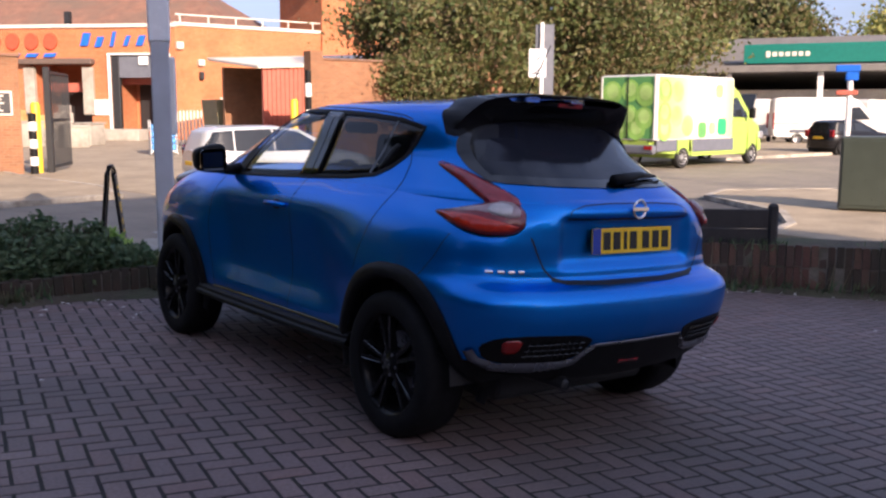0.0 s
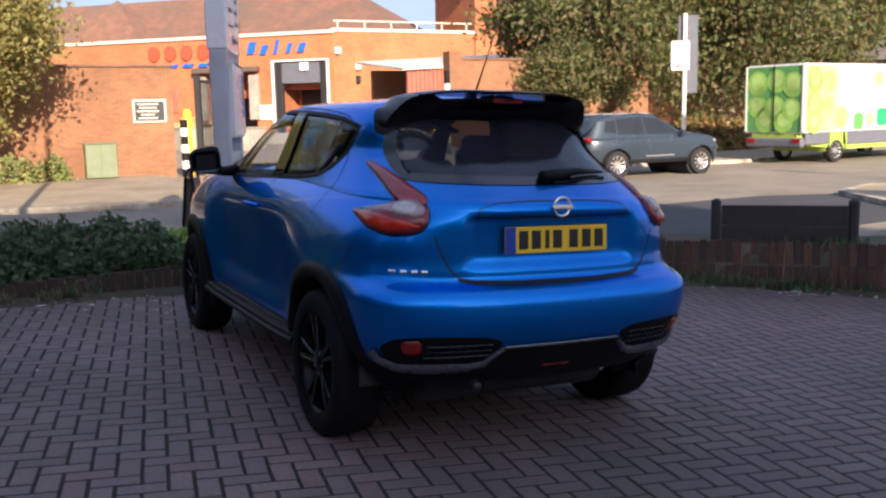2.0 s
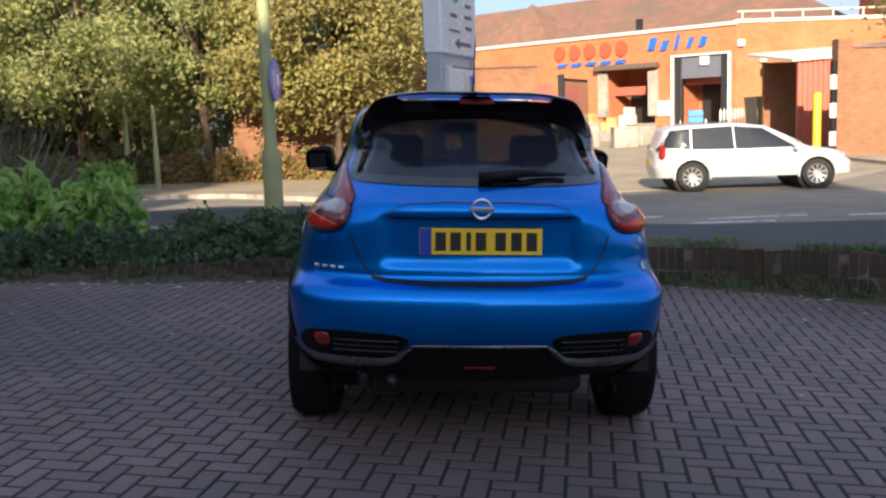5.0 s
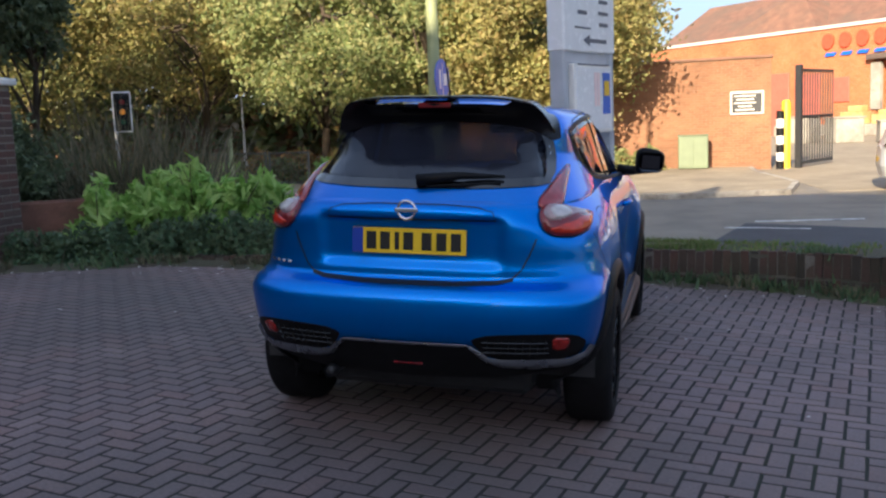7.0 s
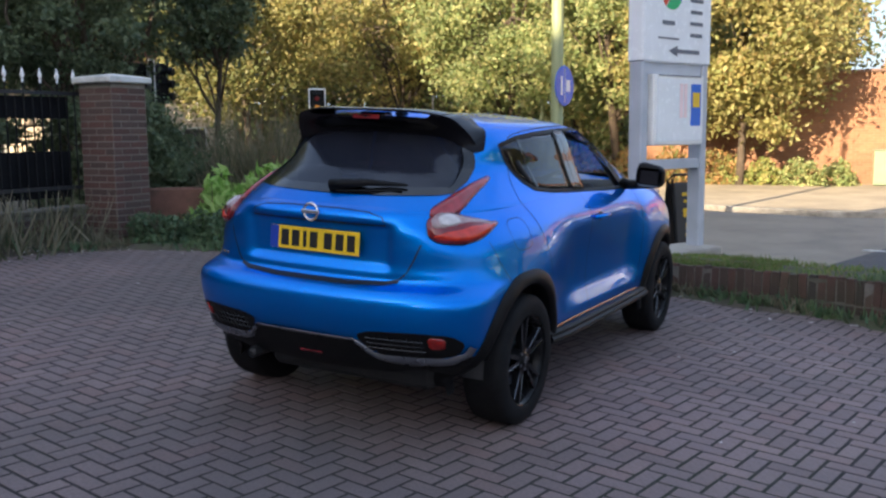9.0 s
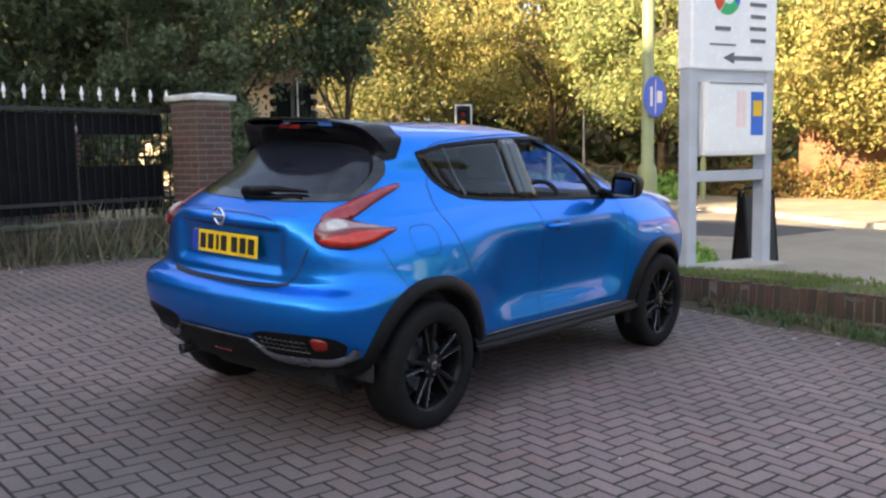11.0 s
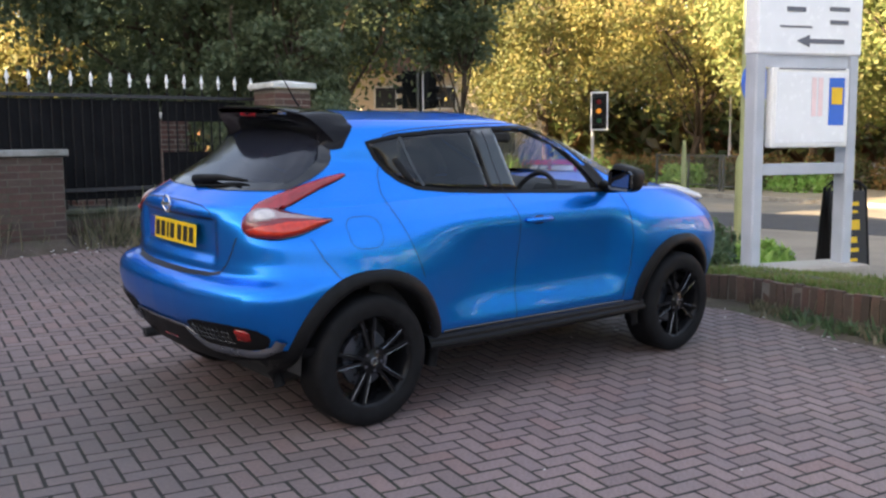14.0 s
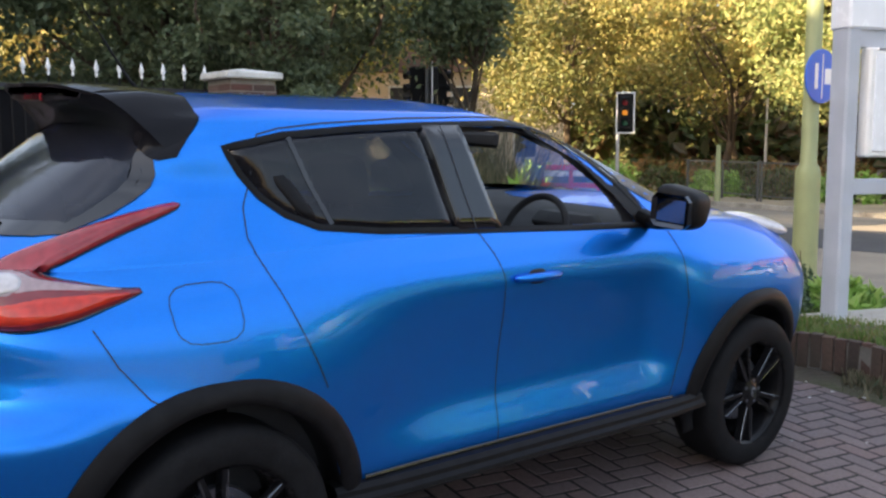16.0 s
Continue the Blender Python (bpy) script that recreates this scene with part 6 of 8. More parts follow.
def far_shell(root, W, lower, cabin, belt, taper, axles, r, paint):
    """Rounded body and cabin from the two side outlines; returns the half width of the cabin's side at y, z."""
    peak = max(z for _, z in lower)
    first = min(i for i, q in enumerate(lower) if q[1] > peak - 0.02)
    last = max(i for i, q in enumerate(lower) if q[1] > peak - 0.02)
    tail, deck, nose = lower[:first + 1], lower[first:], lower[last + 1:][::-1]
    low = min(z for _, z in lower)
    mid = (lower[0][0] + lower[-1][0]) / 2
    by_z = lambda pts, z: np.interp(z, [q[1] for q in sorted(pts, key=lambda q: q[1])], [q[0] for q in sorted(pts, key=lambda q: q[1])])
    top = lambda y: np.interp(y, [q[0] for q in deck[:-1]], [q[1] for q in deck[:-1]])
    rows = []
    th = np.linspace(0, math.pi, 110)
    cc = np.sign(np.cos(th)) * np.abs(np.cos(th)) ** (2 / 5.5)
    ss = np.abs(np.sin(th)) ** (2 / 5.5)
    front = max(q[0] for q in lower)
    for k in np.linspace(0, 1, 22):
        y = mid - cc * (mid - lower[1][0])
        for _ in range(3):
            z = low + k * (top(y) - low)
            ny = np.interp(z, [q[1] for q in nose], [q[0] for q in nose])
            y = np.where(th < math.pi / 2, mid - (mid - by_z(tail, z)) * cc, mid - (ny - mid) * cc)
        h = (z - low) / (peak - low)
        w = W / 2 * (0.93 + 0.07 * np.sin(np.clip(h, 0, 1) * 2.6)) * (1 - 0.10 * np.clip((h - 0.82) / 0.18, 0, 1) ** 2)
        w = w + 0.02 * sum(bell(y, a, 0.45) for a in axles) * bell(h, 0.45, 0.35)
        rows.append(np.stack([w * ss, y, z], axis=1))
    edge = rows[-1]
    for c in (0.9, 0.6, 0.3, 0.0):
        q = edge.copy()
        q[:, 0] *= c
        q[:, 2] += 0.05 * (1 - c * c)
        rows.append(q)
    bm = half_grid(bmesh.new(), rows)
    cut(bm, lambda q: abs(q.x) > W * 0.3 and any(math.hypot(q.y - a, q.z - r) < r + 0.055 for a in axles))
    part("body", bm, paint, root, "", True, 50)
    for a in axles:
        bm = bmesh.new()
        tube(bm, [(-W * 0.44, a, r), (W * 0.44, a, r)], r + 0.075, 28)
        part("arch_liner", bm, M["tyre_far"], root)
        for sg in (-1, 1):
            bm = bmesh.new()
            tube(bm, [(sg * W * 0.487, a + (r + 0.065) * math.cos(q), r + (r + 0.065) * math.sin(q)) for q in np.linspace(-0.15, math.pi + 0.15, 19)], 0.026, 6)
            part("arch_edge", bm, paint if paint == M["car_silver"] else M["black_paint"], root)
    crown = max(cabin, key=lambda q: q[1])
    back, fore = cabin[:cabin.index(crown) + 1], cabin[cabin.index(crown):][::-1]
    by = lambda pts, z: np.interp(z, [q[1] for q in pts], [q[0] for q in pts])
    base = cabin[0][1]
    width = lambda z: W * 0.475 * (1 - taper * max(0, z - base) / W * 2) * (1 - 0.35 * max(0.0, (z - crown[1] + 0.07) / 0.07) ** 3)
    rows = []
    c_mid = (cabin[0][0] + cabin[-1][0]) / 2
    for z in np.concatenate([np.linspace(base, crown[1] - 0.09, 16), np.linspace(crown[1] - 0.08, crown[1], 14)]):
        b_, f_ = by(back, z), by(fore, z)
        m_ = (b_ + f_) / 2
        rows.append(np.stack([width(z) * ss, np.where(th < math.pi / 2, m_ - (m_ - b_) * cc, m_ - (f_ - m_) * cc), np.full(len(th), z)], axis=1))
    part("roof", half_grid(bmesh.new(), rows), paint, root, "", True, 60)

    def half_x(y, z):
        b_, f_ = float(by(back, z)), float(by(fore, z))
        c = min(0.999, abs(y - (b_ + f_) / 2) / max(0.05, (f_ - b_) / 2))
        return width(z) * (1 - c ** 5.5) ** (1 / 5.5)
    return half_x


def vehicle(name, label, category, at, W, lower, cabin, belt, panes, axles, r, paint, taper=0.30, screens=True, lamps=(), rounded_body=False):
    """A road vehicle: y is forward. lower and cabin are side outlines as (y, z); panes are side windows."""
    root = thing(name, label, category, at)
    half_x = lambda y, z: W * 0.485 * (1 - taper * max(0, z - belt) / W * 2)
    if rounded_body:
        half_x = far_shell(root, W, lower, cabin, belt, taper, axles, r, paint)
    else:
        bm = bmesh.new()
        line = []
        low = min(z for _, z in lower)
        for y in sorted(axles):
            line = line + [(y - (r + 0.05), low)] + arch_line(y, r + 0.05, r * 0.9)[::-1] + [(y + r + 0.05, low)]
        outline = list(lower) + line[::-1] if lower[-1][0] > lower[0][0] else list(lower) + line
        prism(bm, outline, W, pose(-W / 2, 0, 0, 90, 0, 90))
        for v in bm.verts:
            ends = max(0.0, abs(v.co.y - (lower[0][0] + lower[-1][0]) / 2) / (abs(lower[-1][0] - lower[0][0]) / 2) - 0.75)
            v.co.x *= 1 - 0.5 * ends - 0.06 * max(0, v.co.z - belt * 0.75)
        bmesh.ops.bevel(bm, geom=[e for e in bm.edges if abs(e.verts[0].co.x - e.verts[1].co.x) < 0.02 and e.calc_length() > 0.12], offset=0.075, segments=3, affect="EDGES")
        part("body", bm, paint, root, "", True, 35)
        bm = bmesh.new()
        prism(bm, cabin, W * 0.97, pose(-W * 0.485, 0, 0, 90, 0, 90))
        for v in bm.verts:
            v.co.x *= 1 - taper * max(0, v.co.z - belt) / W * 2
        bmesh.ops.bevel(bm, geom=[e for e in bm.edges if e.calc_length() > 0.2], offset=0.07, segments=3, affect="EDGES")
        part("roof", bm, paint, root, "", True, 35)
    for s in (-1, 1):
        for pane in panes:
            bm = bmesh.new()
            cy, cz = sum(q[0] for q in pane) / len(pane), sum(q[1] for q in pane) / len(pane)
            edge = dense_line(pane, 0.12)
            rows = [[bm.verts.new((s * (half_x(y, z) - 0.02), y, z)) for y, z in edge]]
            for k in (1.0, 0.7, 0.4, 0.12):
                rows.append([bm.verts.new((s * (half_x(cy + (y - cy) * k, cz + (z - cz) * k) + 0.010), cy + (y - cy) * k, cz + (z - cz) * k)) for y, z in edge])
            for a, b in zip(rows, rows[1:]):
                for k in range(len(a)):
                    bm.faces.new((a[k], a[(k + 1) % len(a)], b[(k + 1) % len(a)], b[k]))
            bm.faces.new(rows[-1])
            part("side_window", bm, M["car_glass"], root)
    if screens:
        pts = sorted(cabin)
        back = sorted([p for p in cabin if p[0] < (pts[0][0] + pts[-1][0]) / 2], key=lambda p: p[1])
        fore = sorted([p for p in cabin if p[0] > (pts[0][0] + pts[-1][0]) / 2], key=lambda p: p[1])
        for (p, q), sg in (((back[0], back[-1]), -1), ((fore[0], fore[-1]), 1)):
            bm = bmesh.new()
            vs = []
            for k, m_ in ((0.12, -1), (0.12, 1), (0.85, 1), (0.85, -1)):
                y, z = p[0] + (q[0] - p[0]) * k, p[1] + (q[1] - p[1]) * k
                vs.append(bm.verts.new((m_ * (W * 0.485 * (1 - taper * max(0, z - belt) / W * 2) - 0.09), y + sg * 0.012, z + 0.008)))
            f_ = bm.faces.new(vs)
            bmesh.ops.solidify(bm, geom=[f_], thickness=0.01)
            part("windscreen" if sg > 0 else "rear_window", bm, M["car_glass"], root)
    for y in axles:
        for s in (-1, 1):
            road_wheel(root, s * (W / 2 - 0.11), y, r, 0.21)
    for x, y, z, w, d, h, mat, nm in lamps:
        if rounded_body and nm in ("tail_light", "headlight"):
            y += 0.06 if y < 0 else -0.06
        bm = bmesh.new()
        box(bm, (w, d, h), (x, y, z), min(w, d, h) * 0.3)
        part(nm, bm, M[mat], root)
    return root


def head(x, y, deg):
    """Place a vehicle: rear axle at x, y, heading in degrees from +x."""
    return pose(x, y, ROAD_Z + 0.005, 0, 0, deg - 90)


vehicle("people_carrier", "white-silver people carrier waiting at the road junction", "car", head(5.72, 16.35, -5), 1.8,
              [(-0.74, 0.32), (-0.80, 0.522), (-0.77, 0.87), (2.55, 0.853), (3.25, 0.748), (3.45, 0.539), (3.45, 0.3)],
              [(-0.77, 0.827), (-0.58, 1.322), (-0.32, 1.409), (1.0, 1.444), (1.65, 1.357), (2.75, 0.827)], 0.83,
              [[(-0.62, 0.95), (-0.45, 1.31), (-0.03, 1.35), (-0.03, 0.90)], [(0.0, 0.90), (0.0, 1.352), (0.86, 1.375), (0.89, 0.89)], [(0.92, 0.89), (0.89, 1.375), (1.5, 1.315), (2.2, 0.90)]],
              (0.0, 2.62), 0.32, M["car_silver"], 0.28,
              rounded_body=True, lamps=[(-0.74, -0.68, 0.86, 0.16, 0.14, 0.3, "lamp_red", "tail_light"), (0.74, -0.68, 0.86, 0.16, 0.14, 0.3, "lamp_red", "tail_light"), (0.0, -0.785, 0.62, 0.5, 0.02, 0.11, "yellow", "number_plate"), (-0.5, 0.35, 1.43, 0.03, 1.3, 0.025, "text_grey", "roof_bar"), (0.5, 0.35, 1.43, 0.03, 1.3, 0.025, "text_grey", "roof_bar"), (-0.62, 3.2, 0.69, 0.3, 0.25, 0.13, "wheel_silver", "headlight"), (0.62, 3.2, 0.69, 0.3, 0.25, 0.13, "wheel_silver", "headlight"), (0.98, 2.15, 0.9, 0.2, 0.1, 0.14, "car_silver", "door_mirror")])
vehicle("estate_suv", "dark blue-grey family SUV waiting on the road", "car", head(12.34, 15.85, -1), 1.84,
              [(-0.85, 0.4), (-0.93, 0.7), (-0.88, 1.05), (2.6, 1.05), (3.3, 0.93), (3.5, 0.7), (3.45, 0.36)],
              [(-0.9, 1.0), (-0.62, 1.45), (-0.3, 1.56), (0.9, 1.61), (1.4, 1.55), (2.5, 1.02)], 1.0,
              [[(-0.35, 1.16), (-0.25, 1.42), (0.0, 1.46), (0.0, 1.12)], [(0.06, 1.1), (0.06, 1.47), (0.82, 1.51), (0.86, 1.08)], [(0.92, 1.08), (0.88, 1.51), (1.35, 1.46), (1.98, 1.08)]],
              (0.0, 2.65), 0.345, M["car_grey"], 0.3,
              rounded_body=True, lamps=[(-0.68, -0.86, 0.98, 0.40, 0.16, 0.12, "lamp_red", "tail_light"), (0.68, -0.86, 0.98, 0.40, 0.16, 0.12, "lamp_red", "tail_light"), (-0.5, 0.55, 1.595, 0.03, 1.5, 0.03, "wheel_silver", "roof_bar"), (0.5, 0.55, 1.595, 0.03, 1.5, 0.03, "wheel_silver", "roof_bar"), (0.0, -0.93, 0.75, 0.52, 0.02, 0.11, "white_paint", "number_plate"), (-0.64, 3.2, 0.84, 0.3, 0.25, 0.12, "wheel_silver", "headlight"), (0.64, 3.2, 0.84, 0.3, 0.25, 0.12, "wheel_silver", "headlight"), (0.98, 1.95, 1.08, 0.2, 0.1, 0.14, "car_grey", "door_mirror"), (0.0, -0.82, 0.46, 1.36, 0.16, 0.2, "black_paint", "bumper"), (0.875, 1.33, 0.40, 0.05, 1.75, 0.10, "black_paint", "sill"), (0.905, 1.33, 0.53, 0.02, 0.9, 0.03, "wheel_silver", "door_moulding")])
vehicle("hatchback", "small black hatchback on the far road", "car", head(34.6, 18.9, -12), 1.7,
                [(-0.6, 0.3), (-0.66, 0.6), (-0.6, 0.95), (2.4, 0.93), (3.0, 0.8), (3.15, 0.55), (3.1, 0.28)],
                [(-0.62, 0.9), (-0.4, 1.38), (-0.1, 1.45), (0.9, 1.47), (1.3, 1.4), (2.3, 0.9)], 0.9,
                [[(-0.3, 1.0), (-0.2, 1.3), (0.55, 1.36), (0.6, 1.0)], [(0.68, 1.0), (0.64, 1.36), (1.2, 1.3), (1.8, 0.98)]],
                (0.0, 2.45), 0.3, M["car_black"], 0.3,
                rounded_body=True, lamps=[(-0.68, -0.62, 0.9, 0.22, 0.1, 0.3, "lamp_red", "tail_light"), (0.68, -0.62, 0.9, 0.22, 0.1, 0.3, "lamp_red", "tail_light"), (0.0, -0.66, 0.72, 0.5, 0.02, 0.11, "yellow", "number_plate")])

# delivery van: lime cab, box body with a printed picture of green apples
van = vehicle("delivery_van", "lime green and white box delivery van printed with green apples", "van", head(21.0, 16.85, 6), 2.0,
              [(-1.6, 0.55), (-1.6, 0.9), (2.8, 0.95), (2.9, 1.5), (4.3, 1.52), (4.95, 1.28), (5.15, 1.0), (5.18, 0.45)],
              [(2.8, 0.9), (2.8, 2.78), (3.25, 2.76), (3.7, 2.52), (4.45, 1.5), (4.9, 0.95)], 1.2,
              [[(3.05, 1.62), (3.05, 2.2), (3.5, 2.28), (4.1, 1.6)]], (0.0, 4.33), 0.36, M["van_lime"], 0.16, screens=False,
              lamps=[(0.0, -1.55, 0.62, 2.0, 0.2, 0.3, "text_grey", "rear_bumper"), (-0.8, -1.66, 0.68, 0.3, 0.03, 0.12, "lamp_red", "tail_light"), (0.8, -1.66, 0.68, 0.3, 0.03, 0.12, "lamp_red", "tail_light"), (1.15, 3.95, 1.75, 0.22, 0.12, 0.36, "black_paint", "door_mirror"), (1.0, 1.75, 0.72, 0.06, 2.5, 0.42, "text_grey", "side_skirt"), (1.0, -0.95, 0.74, 0.06, 1.1, 0.36, "text_grey", "side_skirt"), (0.93, 4.95, 1.0, 0.1, 0.3, 0.26, "wheel_silver", "headlight")])
bm = bmesh.new()
box(bm, (2.12, 4.5, 2.02), (0, 0.62, 1.9), 0.09, segments=2)
cargo = part("cargo_box", bm, M["van_white"], van, "white cargo box printed with apples")


def disc_on(parent, centre, rad, face, mat, name="printed_apple"):
    """A printed apple: a round disc with a paler bloom towards its upper side."""
    m_ = Matrix.Translation(centre) @ (pose(0, 0, 0, 90, 0, 0) if face == "rear" else pose(0, 0, 0, 90, 0, 90))
    for scale_, up, lift, mat_ in ((1.0, 0.0, 0.0, mat), (0.62, 0.16, 0.0025, "apple_pale")):
        bm = bmesh.new()
        outline = [(rad * scale_ * 0.97 * math.cos(2 * math.pi * k / 28), rad * (up + scale_ * math.sin(2 * math.pi * k / 28))) for k in range(28)]
        prism(bm, outline, 0.003, m_ @ Matrix.Translation((0, 0, lift)))
        part(name, bm, M[mat_], parent)


def fade_material():
    """Printed ground that runs from pale green at the rear through white to pale lime."""
    m, t, b = material("van_print", 0.4)
    co = t.nodes.new("ShaderNodeTexCoord")
    sep = t.nodes.new("ShaderNodeSeparateXYZ")
    t.links.new(co.outputs["Object"], sep.inputs["Vector"])
    span = node(t, "ShaderNodeMapRange", From_Min=-1.6, From_Max=2.8)
    t.links.new(sep.outputs["Y"], span.inputs["Value"])
    col = ramp(t, span.outputs["Result"], [(0.0, (0.30, 0.47, 0.13)), (0.3, (0.5, 0.62, 0.26)), (0.5, (0.66, 0.68, 0.52)), (0.72, (0.68, 0.70, 0.58)), (1.0, (0.52, 0.64, 0.22))])
    t.links.new(col, b.inputs["Base Color"])
    return m


M["van_print"] = fade_material()
for size, centre, mat in (((1.96, 0.004, 1.9), (0, -1.632, 1.9), "print_deep"), ((0.004, 4.34, 1.9), (1.061, 0.62, 1.9), "van_print")):
    bm = bmesh.new()
    box(bm, size, centre)
    part("printed_ground", bm, M[mat], cargo, "green printed ground")
for k, (x, z) in enumerate(((-0.6, 2.36), (0.08, 2.42), (0.66, 2.3), (-0.62, 1.7), (0.04, 1.62), (0.62, 1.58), (-0.3, 1.28), (0.34, 1.24))):
    disc_on(cargo, (x, -1.637 - 0.006 * (k % 3), z), 0.37 - 0.03 * (k % 2), "rear", "apple")
for k, (y, z) in enumerate(((-1.2, 2.42), (-0.52, 2.4), (-1.22, 1.72), (-0.55, 1.64), (-1.2, 1.24), (0.08, 1.35))):
    disc_on(cargo, (1.066 + 0.006 * (k % 3), y, z), 0.36 - 0.03 * (k % 2), "side", "apple" if k in (0, 2, 4) else "apple_soft")
for y, z, w, h, mat in ((0.95, 1.2, 0.5, 0.5, "print_deep"), (2.15, 1.3, 0.55, 0.55, "bright_green"), (1.55, 1.25, 0.4, 0.4, "yellow_soft"), (1.9, 2.45, 0.42, 0.42, "apple_pale")):
    bm = bmesh.new()
    prism(bm, rounded_rect(w, h, 0.14), 0.004, Matrix.Translation((1.064, y, z)) @ pose(0, 0, 0, 90, 0, 90))
    part("printed_patch", bm, M[mat], cargo)
for x in (-1.0, 0.0, 1.0):
    bm = bmesh.new()
    box(bm, (0.05 if x else 0.03, 0.03, 1.94), (x, -1.655, 1.9))
    part("door_edge", bm, M["van_white" if x else "black_paint"], cargo)
bm = bmesh.new()
prism(bm, [(-0.85, 0), (0.85, 0), (0.75, 0.95), (-0.75, 0.95)], 0.02, pose(0, 4.42, 1.6, 58, 0, 0))
part("windscreen", bm, M["car_glass"], van)

for at, lab in ((head(45.8, 27.7, -48), "large white panel van parked beyond the road"), (head(48.6, 32.3, 28), "large white panel van seen from behind"), (head(55.5, 29.0, 8), "large white panel van parked beyond the road")):
    vehicle("panel_van", lab, "van", at, 2.0,
            [(-1.3, 0.45), (-1.35, 0.8), (-1.33, 1.2), (3.6, 1.2), (4.6, 1.1), (4.8, 0.8), (4.8, 0.4)],
            [(-1.32, 1.1), (-1.28, 2.5), (-1.0, 2.62), (2.9, 2.62), (3.3, 2.4), (4.3, 1.15)], 1.15,
            [[(2.75, 1.35), (2.75, 2.05), (3.25, 2.1), (3.85, 1.4)]], (0.0, 3.6), 0.34, M["van_white"], 0.12, screens=False,
            lamps=[(-0.93, -1.3, 1.3, 0.14, 0.1, 0.9, "lamp_red", "tail_light"), (0.93, -1.3, 1.3, 0.14, 0.1, 0.9, "lamp_red", "tail_light"), (1.0, 1.2, 0.75, 0.06, 3.2, 0.18, "text_grey", "side_moulding")])


# ---------------------------------------------------------------- the blue car
def paint_material():
    m, t, b = material("blue_paint", 0.33, 0.84)
    flake = ramp(t, noise_of(t, 900.0, 2.0), [(0.35, (0.0, 0.15, 0.56)), (0.65, (0.0, 0.22, 0.79))])
    broad = mixed(t, 0.12, flake, ramp(t, noise_of(t, 3.0, 3.0), [(0.3, (0.42, 0.42, 0.42)), (0.7, (0.58, 0.58, 0.58))]), "OVERLAY")
    t.links.new(broad, b.inputs["Base Color"])
    b.inputs["Specular Tint"].default_value = (0.1, 0.45, 1.0, 1.0)
    b.inputs["Coat Weight"].default_value, b.inputs["Coat Roughness"].default_value, b.inputs["Coat IOR"].default_value = 0.9, 0.02, 1.34
    return m


def glass_material(name, colour, least=0.04, rough=0.01, sheen=0.0):
    m, t, b = material(name, 0.0)
    b.inputs["Base Color"].default_value = (*colour, 1)
    b.inputs["Transmission Weight"].default_value = 1.0
    b.inputs["IOR"].default_value = 1.45
    thin = t.nodes.new("ShaderNodeBsdfTransparent")
    thin.inputs["Color"].default_value = (*colour, 1)
    gloss = node(t, "ShaderNodeBsdfGlossy", Roughness=rough)
    # gloss that grows towards grazing angles, alike from both sides of the pane
    facing = node(t, "ShaderNodeLayerWeight", Blend=0.5)
    power = t.nodes.new("ShaderNodeMath")
    power.operation = "POWER"
    power.inputs[1].default_value = 5.0
    share = node(t, "ShaderNodeMapRange", To_Min=least, To_Max=1.0)
    t.links.new(facing.outputs["Facing"], power.inputs[0])
    t.links.new(power.outputs["Value"], share.inputs["Value"])
    mix = t.nodes.new("ShaderNodeMixShader")
    t.links.new(share.outputs["Result"], mix.inputs[0])
    if sheen > 0:
        # faint navy diffuse layer that paints the sky's sheen into the tint
        sheen_bsdf = node(t, "ShaderNodeBsdfDiffuse", Color=(0.16, 0.18, 0.27, 1))
        amount = node(t, "ShaderNodeMapRange", From_Min=0.3, From_Max=0.7, To_Min=sheen * 0.8, To_Max=sheen * 1.2)
        t.links.new(noise_of(t, 4.0, 4.0), amount.inputs["Value"])
        veil = t.nodes.new("ShaderNodeMixShader")
        t.links.new(amount.outputs["Result"], veil.inputs[0])
        t.links.new(thin.outputs["BSDF"], veil.inputs[1])
        t.links.new(sheen_bsdf.outputs["BSDF"], veil.inputs[2])
        t.links.new(veil.outputs["Shader"], mix.inputs[1])
    else:
        t.links.new(thin.outputs["BSDF"], mix.inputs[1])
    t.links.new(gloss.outputs["BSDF"], mix.inputs[2])
    t.links.new(mix.outputs["Shader"], t.nodes["Material Output"].inputs["Surface"])
    return m


def lens_material(name, colour, rough=0.12):
    m, t, b = material(name, rough)
    t.links.new(ramp(t, noise_of(t, 25.0, 2.0), [(0.35, tuple(c * 0.75 for c in colour)), (0.65, colour)]), b.inputs["Base Color"])
    b.inputs["Coat Weight"].default_value, b.inputs["Coat Roughness"].default_value = 0.4, 0.02
    return m


M["paint"] = paint_material()
M["glass_clear"] = glass_material("glass_clear", (0.9, 0.93, 0.92), 0.03)
M["glass_tint"] = glass_material("glass_tint", (0.07, 0.08, 0.09), 0.04, 0.02, 0.02)
M["glass_rear"] = glass_material("glass_rear", (0.045, 0.047, 0.05), 0.05, 0.10, 0.09)
M["gloss_black"] = lens_material("gloss_black", (0.005, 0.005, 0.006), 0.12)
M["trim_black"] = rough_surface("trim_black", (0.004, 0.004, 0.0045), (0.009, 0.009, 0.01), 20, 300, 0.5, 0.2, 0.001)
M["tyre"] = rough_surface("tyre", (0.005, 0.005, 0.0055), (0.011, 0.011, 0.012), 15, 120, 0.75, 0.3, 0.002)
M["rim_black"] = plain("rim_black", (0.008, 0.008, 0.009), 0.25)
M["satin_silver"] = plain("satin_silver", (0.2, 0.21, 0.225), 0.25, 0.9)
M["gunmetal"] = plain("gunmetal", (0.16, 0.17, 0.2), 0.28, 0.8)
M["chrome"] = plain("chrome", (0.75, 0.76, 0.78), 0.08, 1.0)
